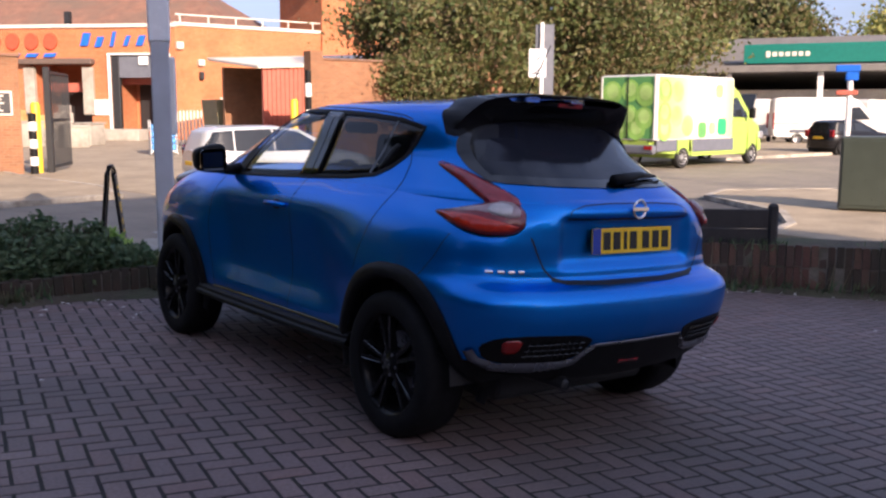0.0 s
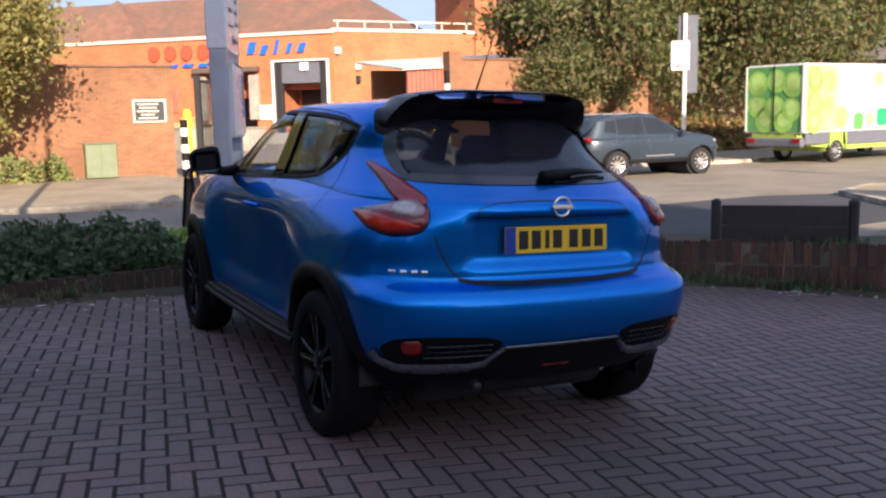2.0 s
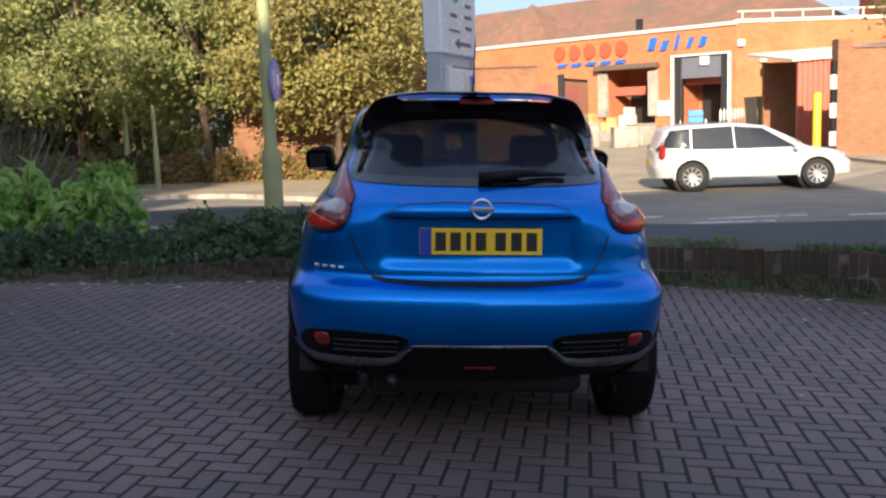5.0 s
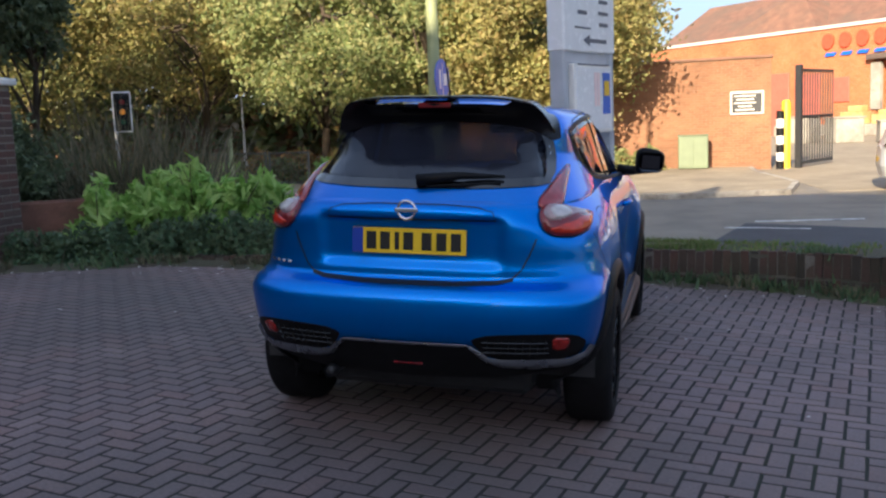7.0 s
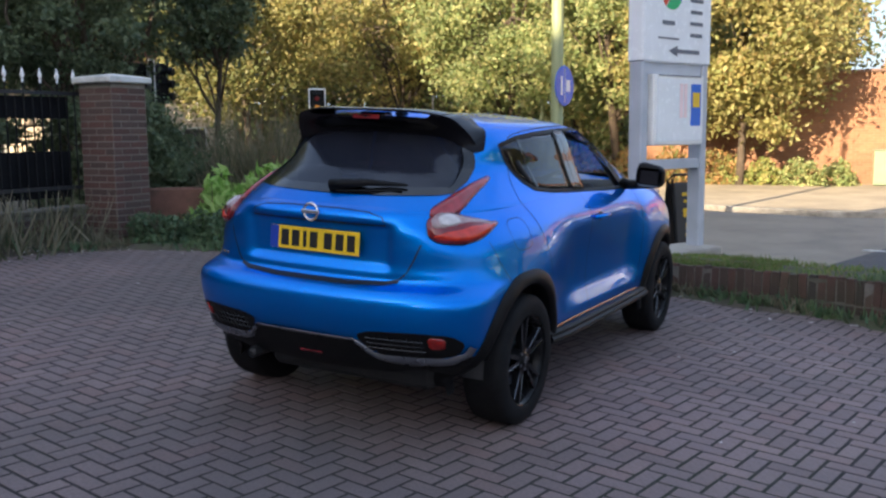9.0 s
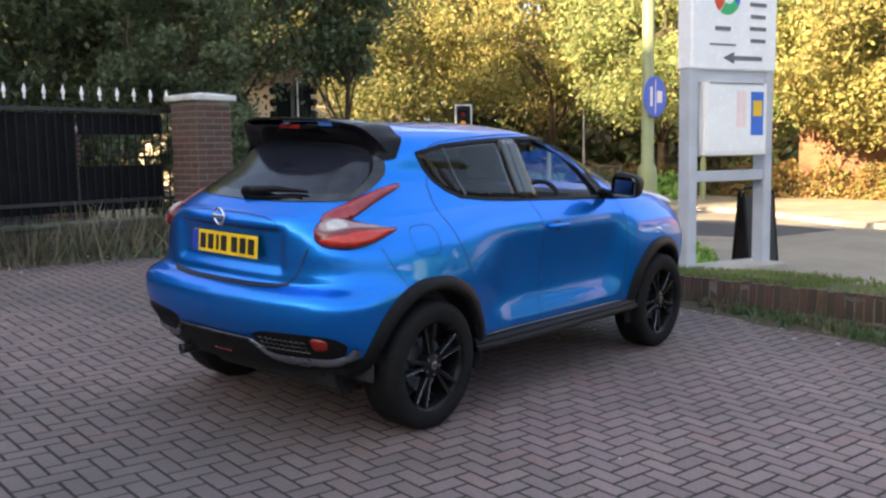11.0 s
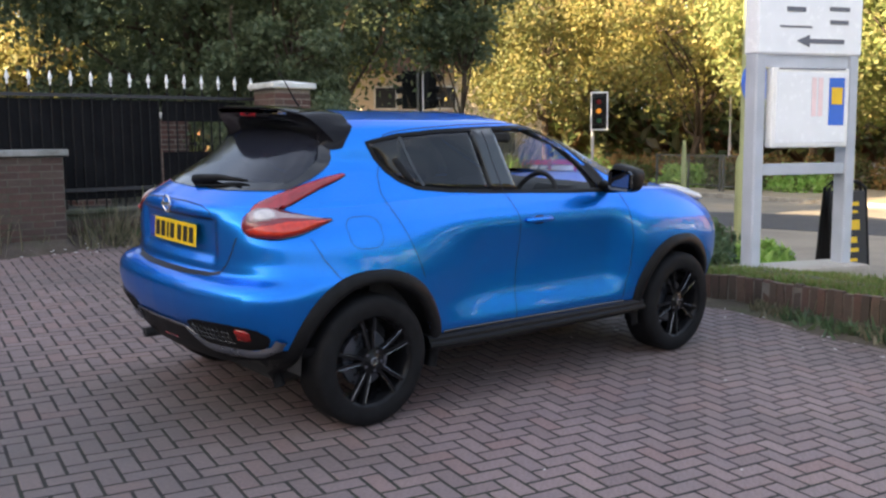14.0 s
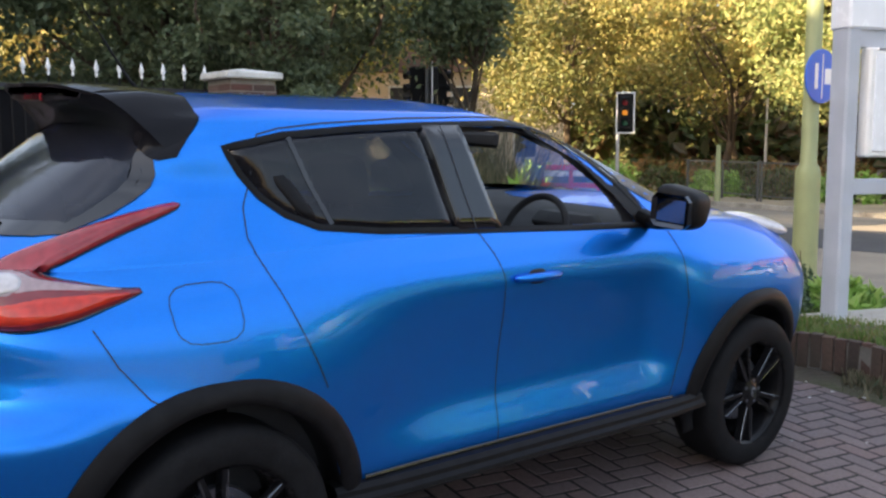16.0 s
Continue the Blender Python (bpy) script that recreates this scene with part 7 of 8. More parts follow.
M["lens_tail"] = lens_material("lens_tail", (0.6, 0.03, 0.01))
M["lens_tail_dark"] = lens_material("lens_tail_dark", (0.2, 0.012, 0.018))
M["lens_arm"] = lens_material("lens_arm", (0.3, 0.022, 0.03))
M["lens_clear"] = lens_material("lens_clear", (0.55, 0.52, 0.52), 0.1)
M["lens_pink"] = lens_material("lens_pink", (0.36, 0.26, 0.27), 0.1)
M["mirror_dark"] = plain("mirror_dark", (0.07, 0.075, 0.085), 0.06, 1.0)
M["lens_reflector"] = lens_material("lens_reflector", (0.26, 0.01, 0.008))
M["satin_black"] = plain("satin_black", (0.007, 0.007, 0.009), 0.16)
for key in ("trim_black", "tyre", "satin_black", "rim_black", "sheeting", "black_paint"):
    M[key].node_tree.nodes["Principled BSDF"].inputs["Specular IOR Level"].default_value = 0.14
M["seam_and_shade"] = plain("seam_and_shade", (0.004, 0.006, 0.012), 0.6)
M["interior"] = rough_surface("interior", (0.016, 0.016, 0.018), (0.03, 0.03, 0.032), 8, 200, 0.85, 0.3, 0.002)
M["seat_cloth"] = rough_surface("seat_cloth", (0.014, 0.014, 0.016), (0.028, 0.028, 0.03), 12, 300, 0.95, 0.3, 0.002)
M["plate_yellow"] = plain("plate_yellow", (0.82, 0.56, 0.02), 0.35, 0, 0.04)
M["plate_blue"] = plain("plate_blue", (0.015, 0.05, 0.35), 0.35)
M["print_black"] = plain("print_black", (0.01, 0.01, 0.01), 0.5)


rear_y = curve([(0.28, -0.56), (0.36, -0.64), (0.46, -0.705), (0.56, -0.758), (0.66, -0.776), (0.715, -0.767), (0.752, -0.735), (0.775, -0.680), (0.82, -0.668), (0.95, -0.67), (1.06, -0.675), (1.105, -0.655), (1.14, -0.578)])
nose_y = curve([(0.28, 3.18), (0.45, 3.30), (0.65, 3.35), (0.82, 3.31), (0.95, 3.18), (1.05, 2.98), (1.14, 2.7)])
# half widths by height: at the doors, over the rear wheel and over the front wheel
door_w = curve([(0.28, 0.785), (0.34, 0.803), (0.40, 0.812), (0.45, 0.815), (0.50, 0.803), (0.56, 0.786), (0.66, 0.780), (0.80, 0.788), (0.90, 0.800), (0.96, 0.806), (1.0, 0.802), (1.05, 0.780), (1.10, 0.746), (1.14, 0.716)])
haunch_w = curve([(0.28, 0.80), (0.40, 0.828), (0.55, 0.848), (0.70, 0.858), (0.80, 0.858), (0.90, 0.846), (0.97, 0.828), (1.03, 0.803), (1.08, 0.770), (1.12, 0.735), (1.14, 0.716)])
wing_w = curve([(0.28, 0.80), (0.40, 0.828), (0.55, 0.850), (0.70, 0.862), (0.82, 0.864), (0.92, 0.852), (0.99, 0.826), (1.05, 0.790), (1.10, 0.750), (1.14, 0.716)])
shoulder = curve([(-0.9, 1.14), (0.2, 1.14), (1.0, 1.13), (1.8, 1.115), (2.1, 1.107), (2.5, 1.092), (2.8, 1.06), (2.95, 1.01), (3.08, 0.92), (3.2, 0.80), (3.36, 0.66)])
corner_n = curve([(0.28, 5.0), (0.42, 7.0), (0.6, 7.5), (0.74, 7.5), (0.80, 6.5), (0.95, 6.0), (1.08, 4.6), (1.14, 4.2)])


def body_ring(k, dense=500):
    """Half the plan outline at the share k of the height, rear middle to nose middle, as x, y, z."""
    th = np.linspace(0, math.pi, dense)
    y = 1.3 - 1.95 * np.cos(th)
    for _ in range(3):
        z = 0.29 + k * (shoulder(y) - 0.29)
        n = np.where(th < math.pi / 2, corner_n(z), 4.6)
        c, s = np.cos(th), np.sin(th)
        cc = np.sign(c) * np.abs(c) ** (2 / n)
        ss = np.abs(s) ** (2 / n)
        rear_k = ease((0.84 - y) / 0.62)
        wing_k = ease((y - 1.80) / 0.36)
        w = door_w(z) + rear_k * (haunch_w(z) - door_w(z)) + wing_k * (wing_w(z) - door_w(z))
        # bumper: a ledge that runs round the corner into the wheel arch
        w = w + 0.022 * ease((-0.28 - y) / 0.22) * step(0.735 - z, 0, 0.008)
        x = w * ss
        y = np.where(th < math.pi / 2, 1.3 - (1.3 - rear_y(z)) * cc + 0.16 * x * x * bell(th, 0, 0.9), 1.3 - (nose_y(z) - 1.3) * cc)
    # tailgate: recess round the number plate below a sharp brow
    rear = y < -0.35
    dip = 0.03 * step(0.41 - x, 0, 0.012) * step(z, 0.842, 0.012) * step(1.043 - z, 0, 0.004)
    brow = -0.012 * step(0.37 - x, 0, 0.012) * step(z, 1.045, 0.004) * step(1.105 - z, 0, 0.01)
    y = y + np.where(rear, dip + brow, 0.0)
    return np.stack([x, y, z], axis=1)


def resample(p, spans):
    """Even steps along the line, with (share of the length, count) spans."""
    d = np.concatenate([[0], np.cumsum(np.linalg.norm(np.diff(p, axis=0), axis=1))])
    at = []
    start = 0.0
    for share, count in spans:
        at.extend(np.linspace(start, start + share, count, endpoint=False) * d[-1])
        start += share
    at.append(d[-1])
    return np.stack([np.interp(at, d, p[:, k]) for k in range(3)], axis=1)


glass_w = curve([(1.10, 0.735), (1.14, 0.718), (1.20, 0.697), (1.30, 0.664), (1.40, 0.635), (1.46, 0.612), (1.495, 0.585), (1.52, 0.54)])
glass_rear = curve([(1.10, -0.66), (1.16, -0.56), (1.25, -0.41), (1.35, -0.245), (1.43, -0.115), (1.49, -0.02), (1.52, 0.06)])
glass_front = curve([(1.06, 2.58), (1.15, 2.40), (1.25, 2.13), (1.35, 1.86), (1.44, 1.60), (1.49, 1.43), (1.52, 1.28)])


def cabin_ring(z, dense=400):
    th = np.linspace(0, math.pi, dense)
    n = np.where(th < math.pi / 2, 4.4 + 4.0 * float(ease((z - 1.3) / 0.17)), 5.2)
    c, s = np.cos(th), np.sin(th)
    cc = np.sign(c) * np.abs(c) ** (2 / n)
    x = glass_w(z) * np.abs(s) ** (2 / n)
    mid = 0.85
    r, f = float(glass_rear(z)), float(glass_front(z))
    y = np.where(th < math.pi / 2, mid - (mid - r) * cc + 0.2 * x * x * bell(th, 0, 0.9), mid - (f - mid) * cc)
    x = x * (1 - 0.05 * step(0.35 - y, 0, 0.12) * min(1.0, max(0.0, (z - 1.13) / 0.14)))
    return np.stack([x, y, np.full(dense, z)], axis=1)


def lower_shell():
    rows = [resample(body_ring(k), ((0.16, 70), (0.68, 120), (0.16, 30))) for k in np.linspace(0, 1, 64)]
    # closing deck over the nose and under the cabin
    edge = rows[-1]
    for c in (0.93, 0.8, 0.6, 0.4, 0.2, 0.0):
        r = edge.copy()
        r[:, 0] *= c
        front = np.clip((edge[:, 1] - 1.9) / 0.5, 0, 1)
        r[:, 2] += (0.055 * (1 - c ** 2)) * front - 0.02 * (1 - front) * (1 - c)
        rows.append(r)
    return half_grid(bmesh.new(), rows)


def cabin_shell():
    levels = np.concatenate([np.linspace(1.105, 1.47, 66), np.linspace(1.476, 1.52, 9)])
    rows = [resample(cabin_ring(z), ((0.17, 60), (0.63, 200), (0.2, 50))) for z in levels]
    # a skirt that goes down inside the body
    skirt = rows[0].copy()
    skirt[:, 2] -= 0.045
    rows.insert(0, skirt)
    edge = rows[-1]
    middle = np.array([0.0, 0.72])
    for c in (0.93, 0.82, 0.68, 0.5, 0.3, 0.12, 0.0):
        r = edge.copy()
        r[:, 0] *= c
        r[:, 1] = middle[1] + (edge[:, 1] - middle[1]) * (0.35 * c + 0.65) if c > 0 else middle[1] + (edge[:, 1] - middle[1]) * 0.65
        r[:, 2] = edge[:, 2] + 0.05 * (1 - c ** 2)
        rows.append(r)
    return half_grid(bmesh.new(), rows)


low_bm, top_bm = lower_shell(), cabin_shell()
skin = bmesh.new()
for src in (low_bm, top_bm):
    me = bpy.data.meshes.new("skin")
    src.to_mesh(me)
    skin.from_mesh(me)
    bpy.data.meshes.remove(me)
from mathutils.bvhtree import BVHTree
hull = BVHTree.FromBMesh(skin)
skin.free()


def cast(origin, way):
    hit, normal, _, _ = hull.ray_cast(Vector(origin), Vector(way))
    if hit is None:
        hit, normal, _, _ = hull.find_nearest(Vector(origin) + Vector(way) * 2.2)
    if normal.dot(Vector(way)) > 0:
        normal = -normal
    return hit, normal


def on_side(sgn):
    return lambda u, v, off=0.0: (lambda h: h[0] + h[1] * off)(cast((sgn * 3, u, v), (-sgn, 0, 0)))


def on_rear(u, v, off=0.0):
    h = cast((u, -3, v), (0, 1, 0))
    return h[0] + h[1] * off


def on_front(u, v, off=0.0):
    h = cast((u, 5, v), (0, -1, 0))
    return h[0] + h[1] * off


def on_corner(sgn):
    """Seen from behind at 45 degrees: u runs outwards and forwards."""
    def f(u, v, off=0.0):
        q = u * 0.70711
        h = cast((sgn * (q + 2.1), q - 2.1, v), (-sgn * 0.70711, 0.70711, 0))
        return h[0] + h[1] * off
    return f


def rounded(points, times=2):
    """Cut the corners of a closed outline."""
    for _ in range(times):
        out = []
        for a, b in zip(points, points[1:] + points[:1]):
            out.append((0.8 * a[0] + 0.2 * b[0], 0.8 * a[1] + 0.2 * b[1]))
            out.append((0.2 * a[0] + 0.8 * b[0], 0.2 * a[1] + 0.8 * b[1]))
        points = out
    return points


def panel_on(f, outline, off=0.003, swell=0.0, rings=6, thick=0.006, step_=0.03, centre=None):
    """A panel with that outline laid on the skin; it may swell towards its middle."""
    bm = bmesh.new()
    edge = dense_line(outline, step_)
    c = centre or (sum(p[0] for p in edge) / len(edge), sum(p[1] for p in edge) / len(edge))
    rows = [[bm.verts.new(f(*p, off - thick)) for p in edge]]
    for r in range(rings, 0, -1):
        k = r / rings
        rows.append([bm.verts.new(f(c[0] + (p[0] - c[0]) * k, c[1] + (p[1] - c[1]) * k, off + swell * (1 - k ** 3))) for p in edge])
    hub = bm.verts.new(f(*c, off + swell))
    n = len(edge)
    for a, b in zip(rows, rows[1:]):
        for i in range(n):
            bm.faces.new((a[i], a[(i + 1) % n], b[(i + 1) % n], b[i]))
    for i in range(n):
        bm.faces.new((rows[-1][i], rows[-1][(i + 1) % n], hub))
    return bm


def ribbon_on(f, line, width, off=0.002, closed=False, step_=0.025, proud=0.0):
    """A band along a line on the skin, flat or rounded up in its middle."""
    bm = bmesh.new()
    pts = dense_line(line, step_, closed)
    n = len(pts)
    rows = []
    for i, p in enumerate(pts):
        a = pts[(i - 1) % n] if closed else pts[max(i - 1, 0)]
        b = pts[(i + 1) % n] if closed else pts[min(i + 1, n - 1)]
        d = Vector((b[0] - a[0], b[1] - a[1])).normalized()
        s = Vector((-d.y, d.x)) * (width(i / max(1, n - 1)) if callable(width) else width) / 2
        rows.append([bm.verts.new(f(p[0] + s.x * q, p[1] + s.y * q, off + proud * (1 - q * q))) for q in ((-1, -0.5, 0, 0.5, 1) if proud else (-1, 1))])
    pairs = list(zip(rows, rows[1:])) + ([(rows[-1], rows[0])] if closed else [])
    for a, b in pairs:
        for k in range(len(a) - 1):
            bm.faces.new((a[k], a[k + 1], b[k + 1], b[k]))
    return bm


def inside(poly, x, y):
    hit = False
    for (x0, y0), (x1, y1) in zip(poly, poly[1:] + poly[:1]):
        if (y0 > y) != (y1 > y) and x < x0 + (y - y0) * (x1 - x0) / (y1 - y0):
            hit = not hit
    return hit


REAR_WINDOW_SIDE = [(0.132, 1.404), (0.31, 1.438), (0.56, 1.458), (0.835, 1.471), (0.915, 1.147), (0.60, 1.161), (0.385, 1.184), (0.29, 1.222), (0.228, 1.268), (0.175, 1.335)]
FRONT_WINDOW_SIDE = [(0.985, 1.474), (1.19, 1.480), (1.35, 1.473), (1.44, 1.452), (1.55, 1.385), (1.71, 1.272), (1.80, 1.165), (1.81, 1.114), (1.47, 1.124), (1.095, 1.140)]
DAYLIGHT = [(0.122, 1.409), (0.31, 1.446), (0.56, 1.467), (0.835, 1.480), (1.19, 1.489), (1.38, 1.483), (1.50, 1.452), (1.62, 1.372), (1.78, 1.255), (1.885, 1.15), (1.89, 1.106), (1.47, 1.116), (0.915, 1.139), (0.60, 1.153), (0.38, 1.176), (0.28, 1.216), (0.216, 1.266), (0.162, 1.337)]
REAR_GLASS = [(-0.555, 1.195), (-0.3, 1.187), (0, 1.184), (0.3, 1.187), (0.555, 1.195), (0.56, 1.23), (0.53, 1.36), (0.475, 1.46), (0, 1.485), (-0.475, 1.46), (-0.53, 1.36), (-0.56, 1.23)]
WINDSCREEN = [(-0.655, 1.13), (0.655, 1.13), (0.64, 1.2), (0.575, 1.4), (0.515, 1.48), (0, 1.497), (-0.515, 1.48), (-0.575, 1.4), (-0.64, 1.2)]
ARCH_R = 0.405
AXLES = ((0.0, 0.335), (2.53, 0.335))

car = thing("car", "metallic blue compact crossover car with black wheels on block paving", "car", SLOPE)


cut(low_bm, lambda p: abs(p.x) > 0.45 and any(math.hypot(p.y - ay, p.z - az) < ARCH_R for ay, az in AXLES))
cut(low_bm, lambda p: p.y < -0.1 and p.z < 0.33 + 0.075 * min(1, abs(p.x) / 0.6))
cut(low_bm, lambda p: 0.3 < p.y < 2.22 and p.z < 0.37)
cut(low_bm, lambda p: -0.3 < p.y < 2.12 and p.z > 1.095 and abs(p.x) < (0.67 if p.y > 0.25 else 0.48))
cut(top_bm, lambda p: (abs(p.x) > 0.4 and (inside(REAR_WINDOW_SIDE, p.y, p.z) or inside(FRONT_WINDOW_SIDE, p.y, p.z))) or (p.y < 0.15 and inside(REAR_GLASS, p.x, p.z)) or (p.y > 1.2 and inside(WINDSCREEN, p.x, p.z)))
part("body", low_bm, M["paint"], car, "metallic blue body", True, 60)
part("cabin", top_bm, M["paint"], car, "metallic blue roof and pillars", True, 60)

# inner lining, so that the shell has depth
for me_rows, name in ((lambda: cabin_shell(), "headlining"),):
    bm = me_rows()
    cut(bm, lambda p: (abs(p.x) > 0.4 and (inside(REAR_WINDOW_SIDE, p.y, p.z) or inside(FRONT_WINDOW_SIDE, p.y, p.z))) or (p.y < 0.15 and inside(REAR_GLASS, p.x, p.z)) or (p.y > 1.2 and inside(WINDSCREEN, p.x, p.z)))
    for v in bm.verts:
        v.co.x *= 0.965
        v.co.y = 0.8 + (v.co.y - 0.8) * 0.972
        v.co.z -= 0.018
    part(name, bm, M["interior"], car, "dark cabin lining", True)

# windows with black surrounds
for sgn in (1, -1):
    f = on_side(sgn)
    bm = ribbon_on(f, DAYLIGHT, 0.02, 0.0025, True, 0.03, 0.0015)
    part("window_surround", bm, M["trim_black"], car, "black window surround", True)
    bm = panel_on(f, [(0.83, 1.478), (0.99, 1.481), (1.10, 1.134), (0.91, 1.141)], 0.004, 0, 4, 0.006)
    part("door_pillar", bm, M["gloss_black"], car, "glossy black door pillar", True)
    part("pillar_gap", ribbon_on(f, [(0.905, 1.478), (0.985, 1.138)], 0.005, 0.0055), M["seam_and_shade"], car, "", True)
    # black frame inside the windscreen pillar, widening to the mirror foot
    bm = ribbon_on(f, [(1.37, 1.479), (1.475, 1.448), (1.585, 1.378), (1.745, 1.263), (1.845, 1.155), (1.85, 1.11)], lambda k: 0.016 + 0.07 * min(1, k * 1.6), 0.0035, False, 0.02)
    part("window_frame", bm, M["trim_black"], car, "black front window frame", True)
    bm = panel_on(f, REAR_WINDOW_SIDE, 0.0015, 0, 5, 0.001)
    part("side_window", bm, M["glass_tint"], car, "dark tinted rear side window", True)
    bm = ribbon_on(f, [(0.325, 1.44), (0.365, 1.33), (0.425, 1.182)], 0.016, 0.004)
    part("window_bar", bm, M["gloss_black"], car, "", True)
    bm = panel_on(f, rounded([(0.255, 1.325), (0.305, 1.33), (0.385, 1.2), (0.33, 1.205)], 1), 0.0045, 0.008, 3, 0.004)
    part("hidden_handle", bm, M["trim_black"], car, "black door handle beside the rear window", True)
    if sgn < 0:
        bm = panel_on(f, FRONT_WINDOW_SIDE, 0.0015, 0, 5, 0.001)
        part("side_window", bm, M["glass_clear"], car, "clear front side window", True)
    bm = ribbon_on(f, [(0.20, 1.40), (0.23, 1.448), (0.30, 1.465), (0.45, 1.482), (0.75, 1.501), (1.1, 1.511), (1.32, 1.508), (1.5, 1.475), (1.62, 1.408), (1.80, 1.278), (1.93, 1.14), (1.96, 1.09)], 0.005, 0.001)
    part("door_seam", bm, M["seam_and_shade"], car, "", True)
bm = panel_on(on_rear, REAR_GLASS, 0.0015, 0, 6, 0.001)
part("rear_window", bm, M["glass_rear"], car, "dark tinted rear window", True)
bm = ribbon_on(on_rear, REAR_GLASS, 0.035, 0.0035, True, 0.03)
part("rear_window_surround", bm, M["gloss_black"], car, "", True)
bm = panel_on(on_front, WINDSCREEN, -0.001, 0, 6, 0.001)
part("windscreen", bm, M["glass_clear"], car, "clear windscreen", True)
bm = ribbon_on(on_front, WINDSCREEN, 0.04, 0.003, True, 0.03)
part("windscreen_surround", bm, M["gloss_black"], car, "", True)

# seams between the panels
SIDE_SEAMS = [[(0.985, 1.135), (1.02, 1.06), (1.05, 0.97), (1.055, 0.85), (1.045, 0.65), (1.035, 0.5), (1.03, 0.365)],
              [(0.20, 1.40), (0.195, 1.32), (0.155, 1.24), (0.145, 1.16), (0.175, 1.06), (0.235, 0.92), (0.29, 0.80), (0.32, 0.73)],
              [(1.96, 1.09), (2.0, 0.98), (2.03, 0.8), (2.02, 0.6), (1.96, 0.4)],
              [(-0.32, 0.965), (-0.27, 0.87), (-0.2, 0.78), (-0.14, 0.74)]]
for sgn in (1, -1):
    for line in SIDE_SEAMS:
        part("door_seam", ribbon_on(on_side(sgn), line, 0.004, 0.0012), M["seam_and_shade"], car, "", True)
flap = rounded([(-0.115, 0.905), (0.072, 0.905), (0.062, 1.06), (-0.13, 1.052)], 2)
part("fuel_flap", ribbon_on(on_side(1), flap, 0.003, 0.001, True), M["seam_and_shade"], car, "outline of the fuel flap", True)
for sgn in (1, -1):
    line = [(sgn * x, z) for x, z in ((0.455, 0.79), (0.495, 0.83), (0.53, 0.9), (0.555, 0.965))]
    part("tailgate_seam", ribbon_on(on_rear, line, 0.007, 0.0015), M["seam_and_shade"], car, "", True)
part("tailgate_gap", ribbon_on(on_rear, [(-0.46, 0.79), (-0.40, 0.776), (-0.2, 0.768), (0.2, 0.768), (0.40, 0.776), (0.46, 0.79)], 0.016, 0.002), M["seam_and_shade"], car, "", True)
# dark lines that draw in the shade along the brow's edge and crease
part("brow_line", ribbon_on(on_rear, [(-0.385, 1.043), (0.385, 1.043)], 0.008, 0.002), M["seam_and_shade"], car, "", True)
arc = [(-0.385, 1.043), (-0.37, 1.08), (-0.3, 1.1), (-0.15, 1.108), (0.15, 1.108), (0.3, 1.1), (0.37, 1.08), (0.385, 1.043)]
part("tailgate_crease", ribbon_on(on_rear, arc, 0.004, 0.001), M["seam_and_shade"], car, "", True)

# wheel arch cladding and sills
for ay, az in AXLES:
    for sgn in (1, -1):
        f = on_side(sgn)
        bm = bmesh.new()
        rows = []
        for q in range(41):
            a = radians(-14 + 208 * q / 40)
            cy, cz = math.cos(a), math.sin(a)
            ro = 0.464 + 0.012 * abs(math.sin(2 * a))
            outer = f(ay + ro * cy, max(0.3, az + ro * cz), 0.003)
            lip = [(ro - 0.012, 0.012), (0.45, 0.018), (0.42, 0.026), (0.400, 0.024), (0.393, -0.01), (0.394, -0.09)]
            base = abs(f(ay + 0.455 * cy, max(0.3, az + 0.455 * cz))[0])
            rows.append([bm.verts.new(outer)] + [bm.verts.new((sgn * (base + d), ay + r * cy, az + r * cz)) for r, d in lip])
        for a_, b_ in zip(rows, rows[1:]):
            for k in range(len(a_) - 1):
                bm.faces.new((a_[k], a_[k + 1], b_[k + 1], b_[k]))
        part("arch_cladding", bm, M["trim_black"], car, "matt black wheel arch cladding", True)
        bm = bmesh.new()
        rows = []
        for q in range(25):
            a = radians(-3 + 186 * q / 24)
            rows.append([bm.verts.new((sgn * x, ay + r * math.cos(a), az + r * math.sin(a))) for x, r in ((0.80, 0.396), (0.70, 0.40), (0.50, 0.395), (0.46, 0.2))])
        for a_, b_ in zip(rows, rows[1:]):
            for k in range(3):
                bm.faces.new((a_[k], a_[k + 1], b_[k + 1], b_[k]))
        part("arch_liner", bm, M["interior"], car, "", True)
for sgn in (1, -1):
    bm = bmesh.new()
    prof = [(0.80, 0.385), (0.852, 0.378), (0.866, 0.352), (0.868, 0.325), (0.882, 0.305), (0.885, 0.28), (0.862, 0.25), (0.79, 0.215), (0.70, 0.22)]
    rows = []
    for q in range(22):
        y = 0.36 + 1.80 * q / 21
        e = 0.02 * (abs(q - 10.5) / 10.5) ** 6
        rows.append([bm.verts.new((sgn * (x - e), y, 0.405 - 0.55 * (0.385 - z) + 0.006 * (1 - q / 21))) for x, z in prof])
    for a_, b_ in zip(rows, rows[1:]):
        for k in range(len(prof) - 1):
            bm.faces.new((a_[k], a_[k + 1], b_[k + 1], b_[k]))
    part("sill", bm, M["trim_black"], car, "black side sill", True, 35)
    bm = ribbon_on(on_side(sgn), [(0.47, 0.413), (1.03, 0.408), (1.05, 0.408), (1.98, 0.40)], 0.022, 0.006, False, 0.05, 0.006)
    part("sill_trim", bm, M["gloss_black"], car, "glossy black sill trim", True)

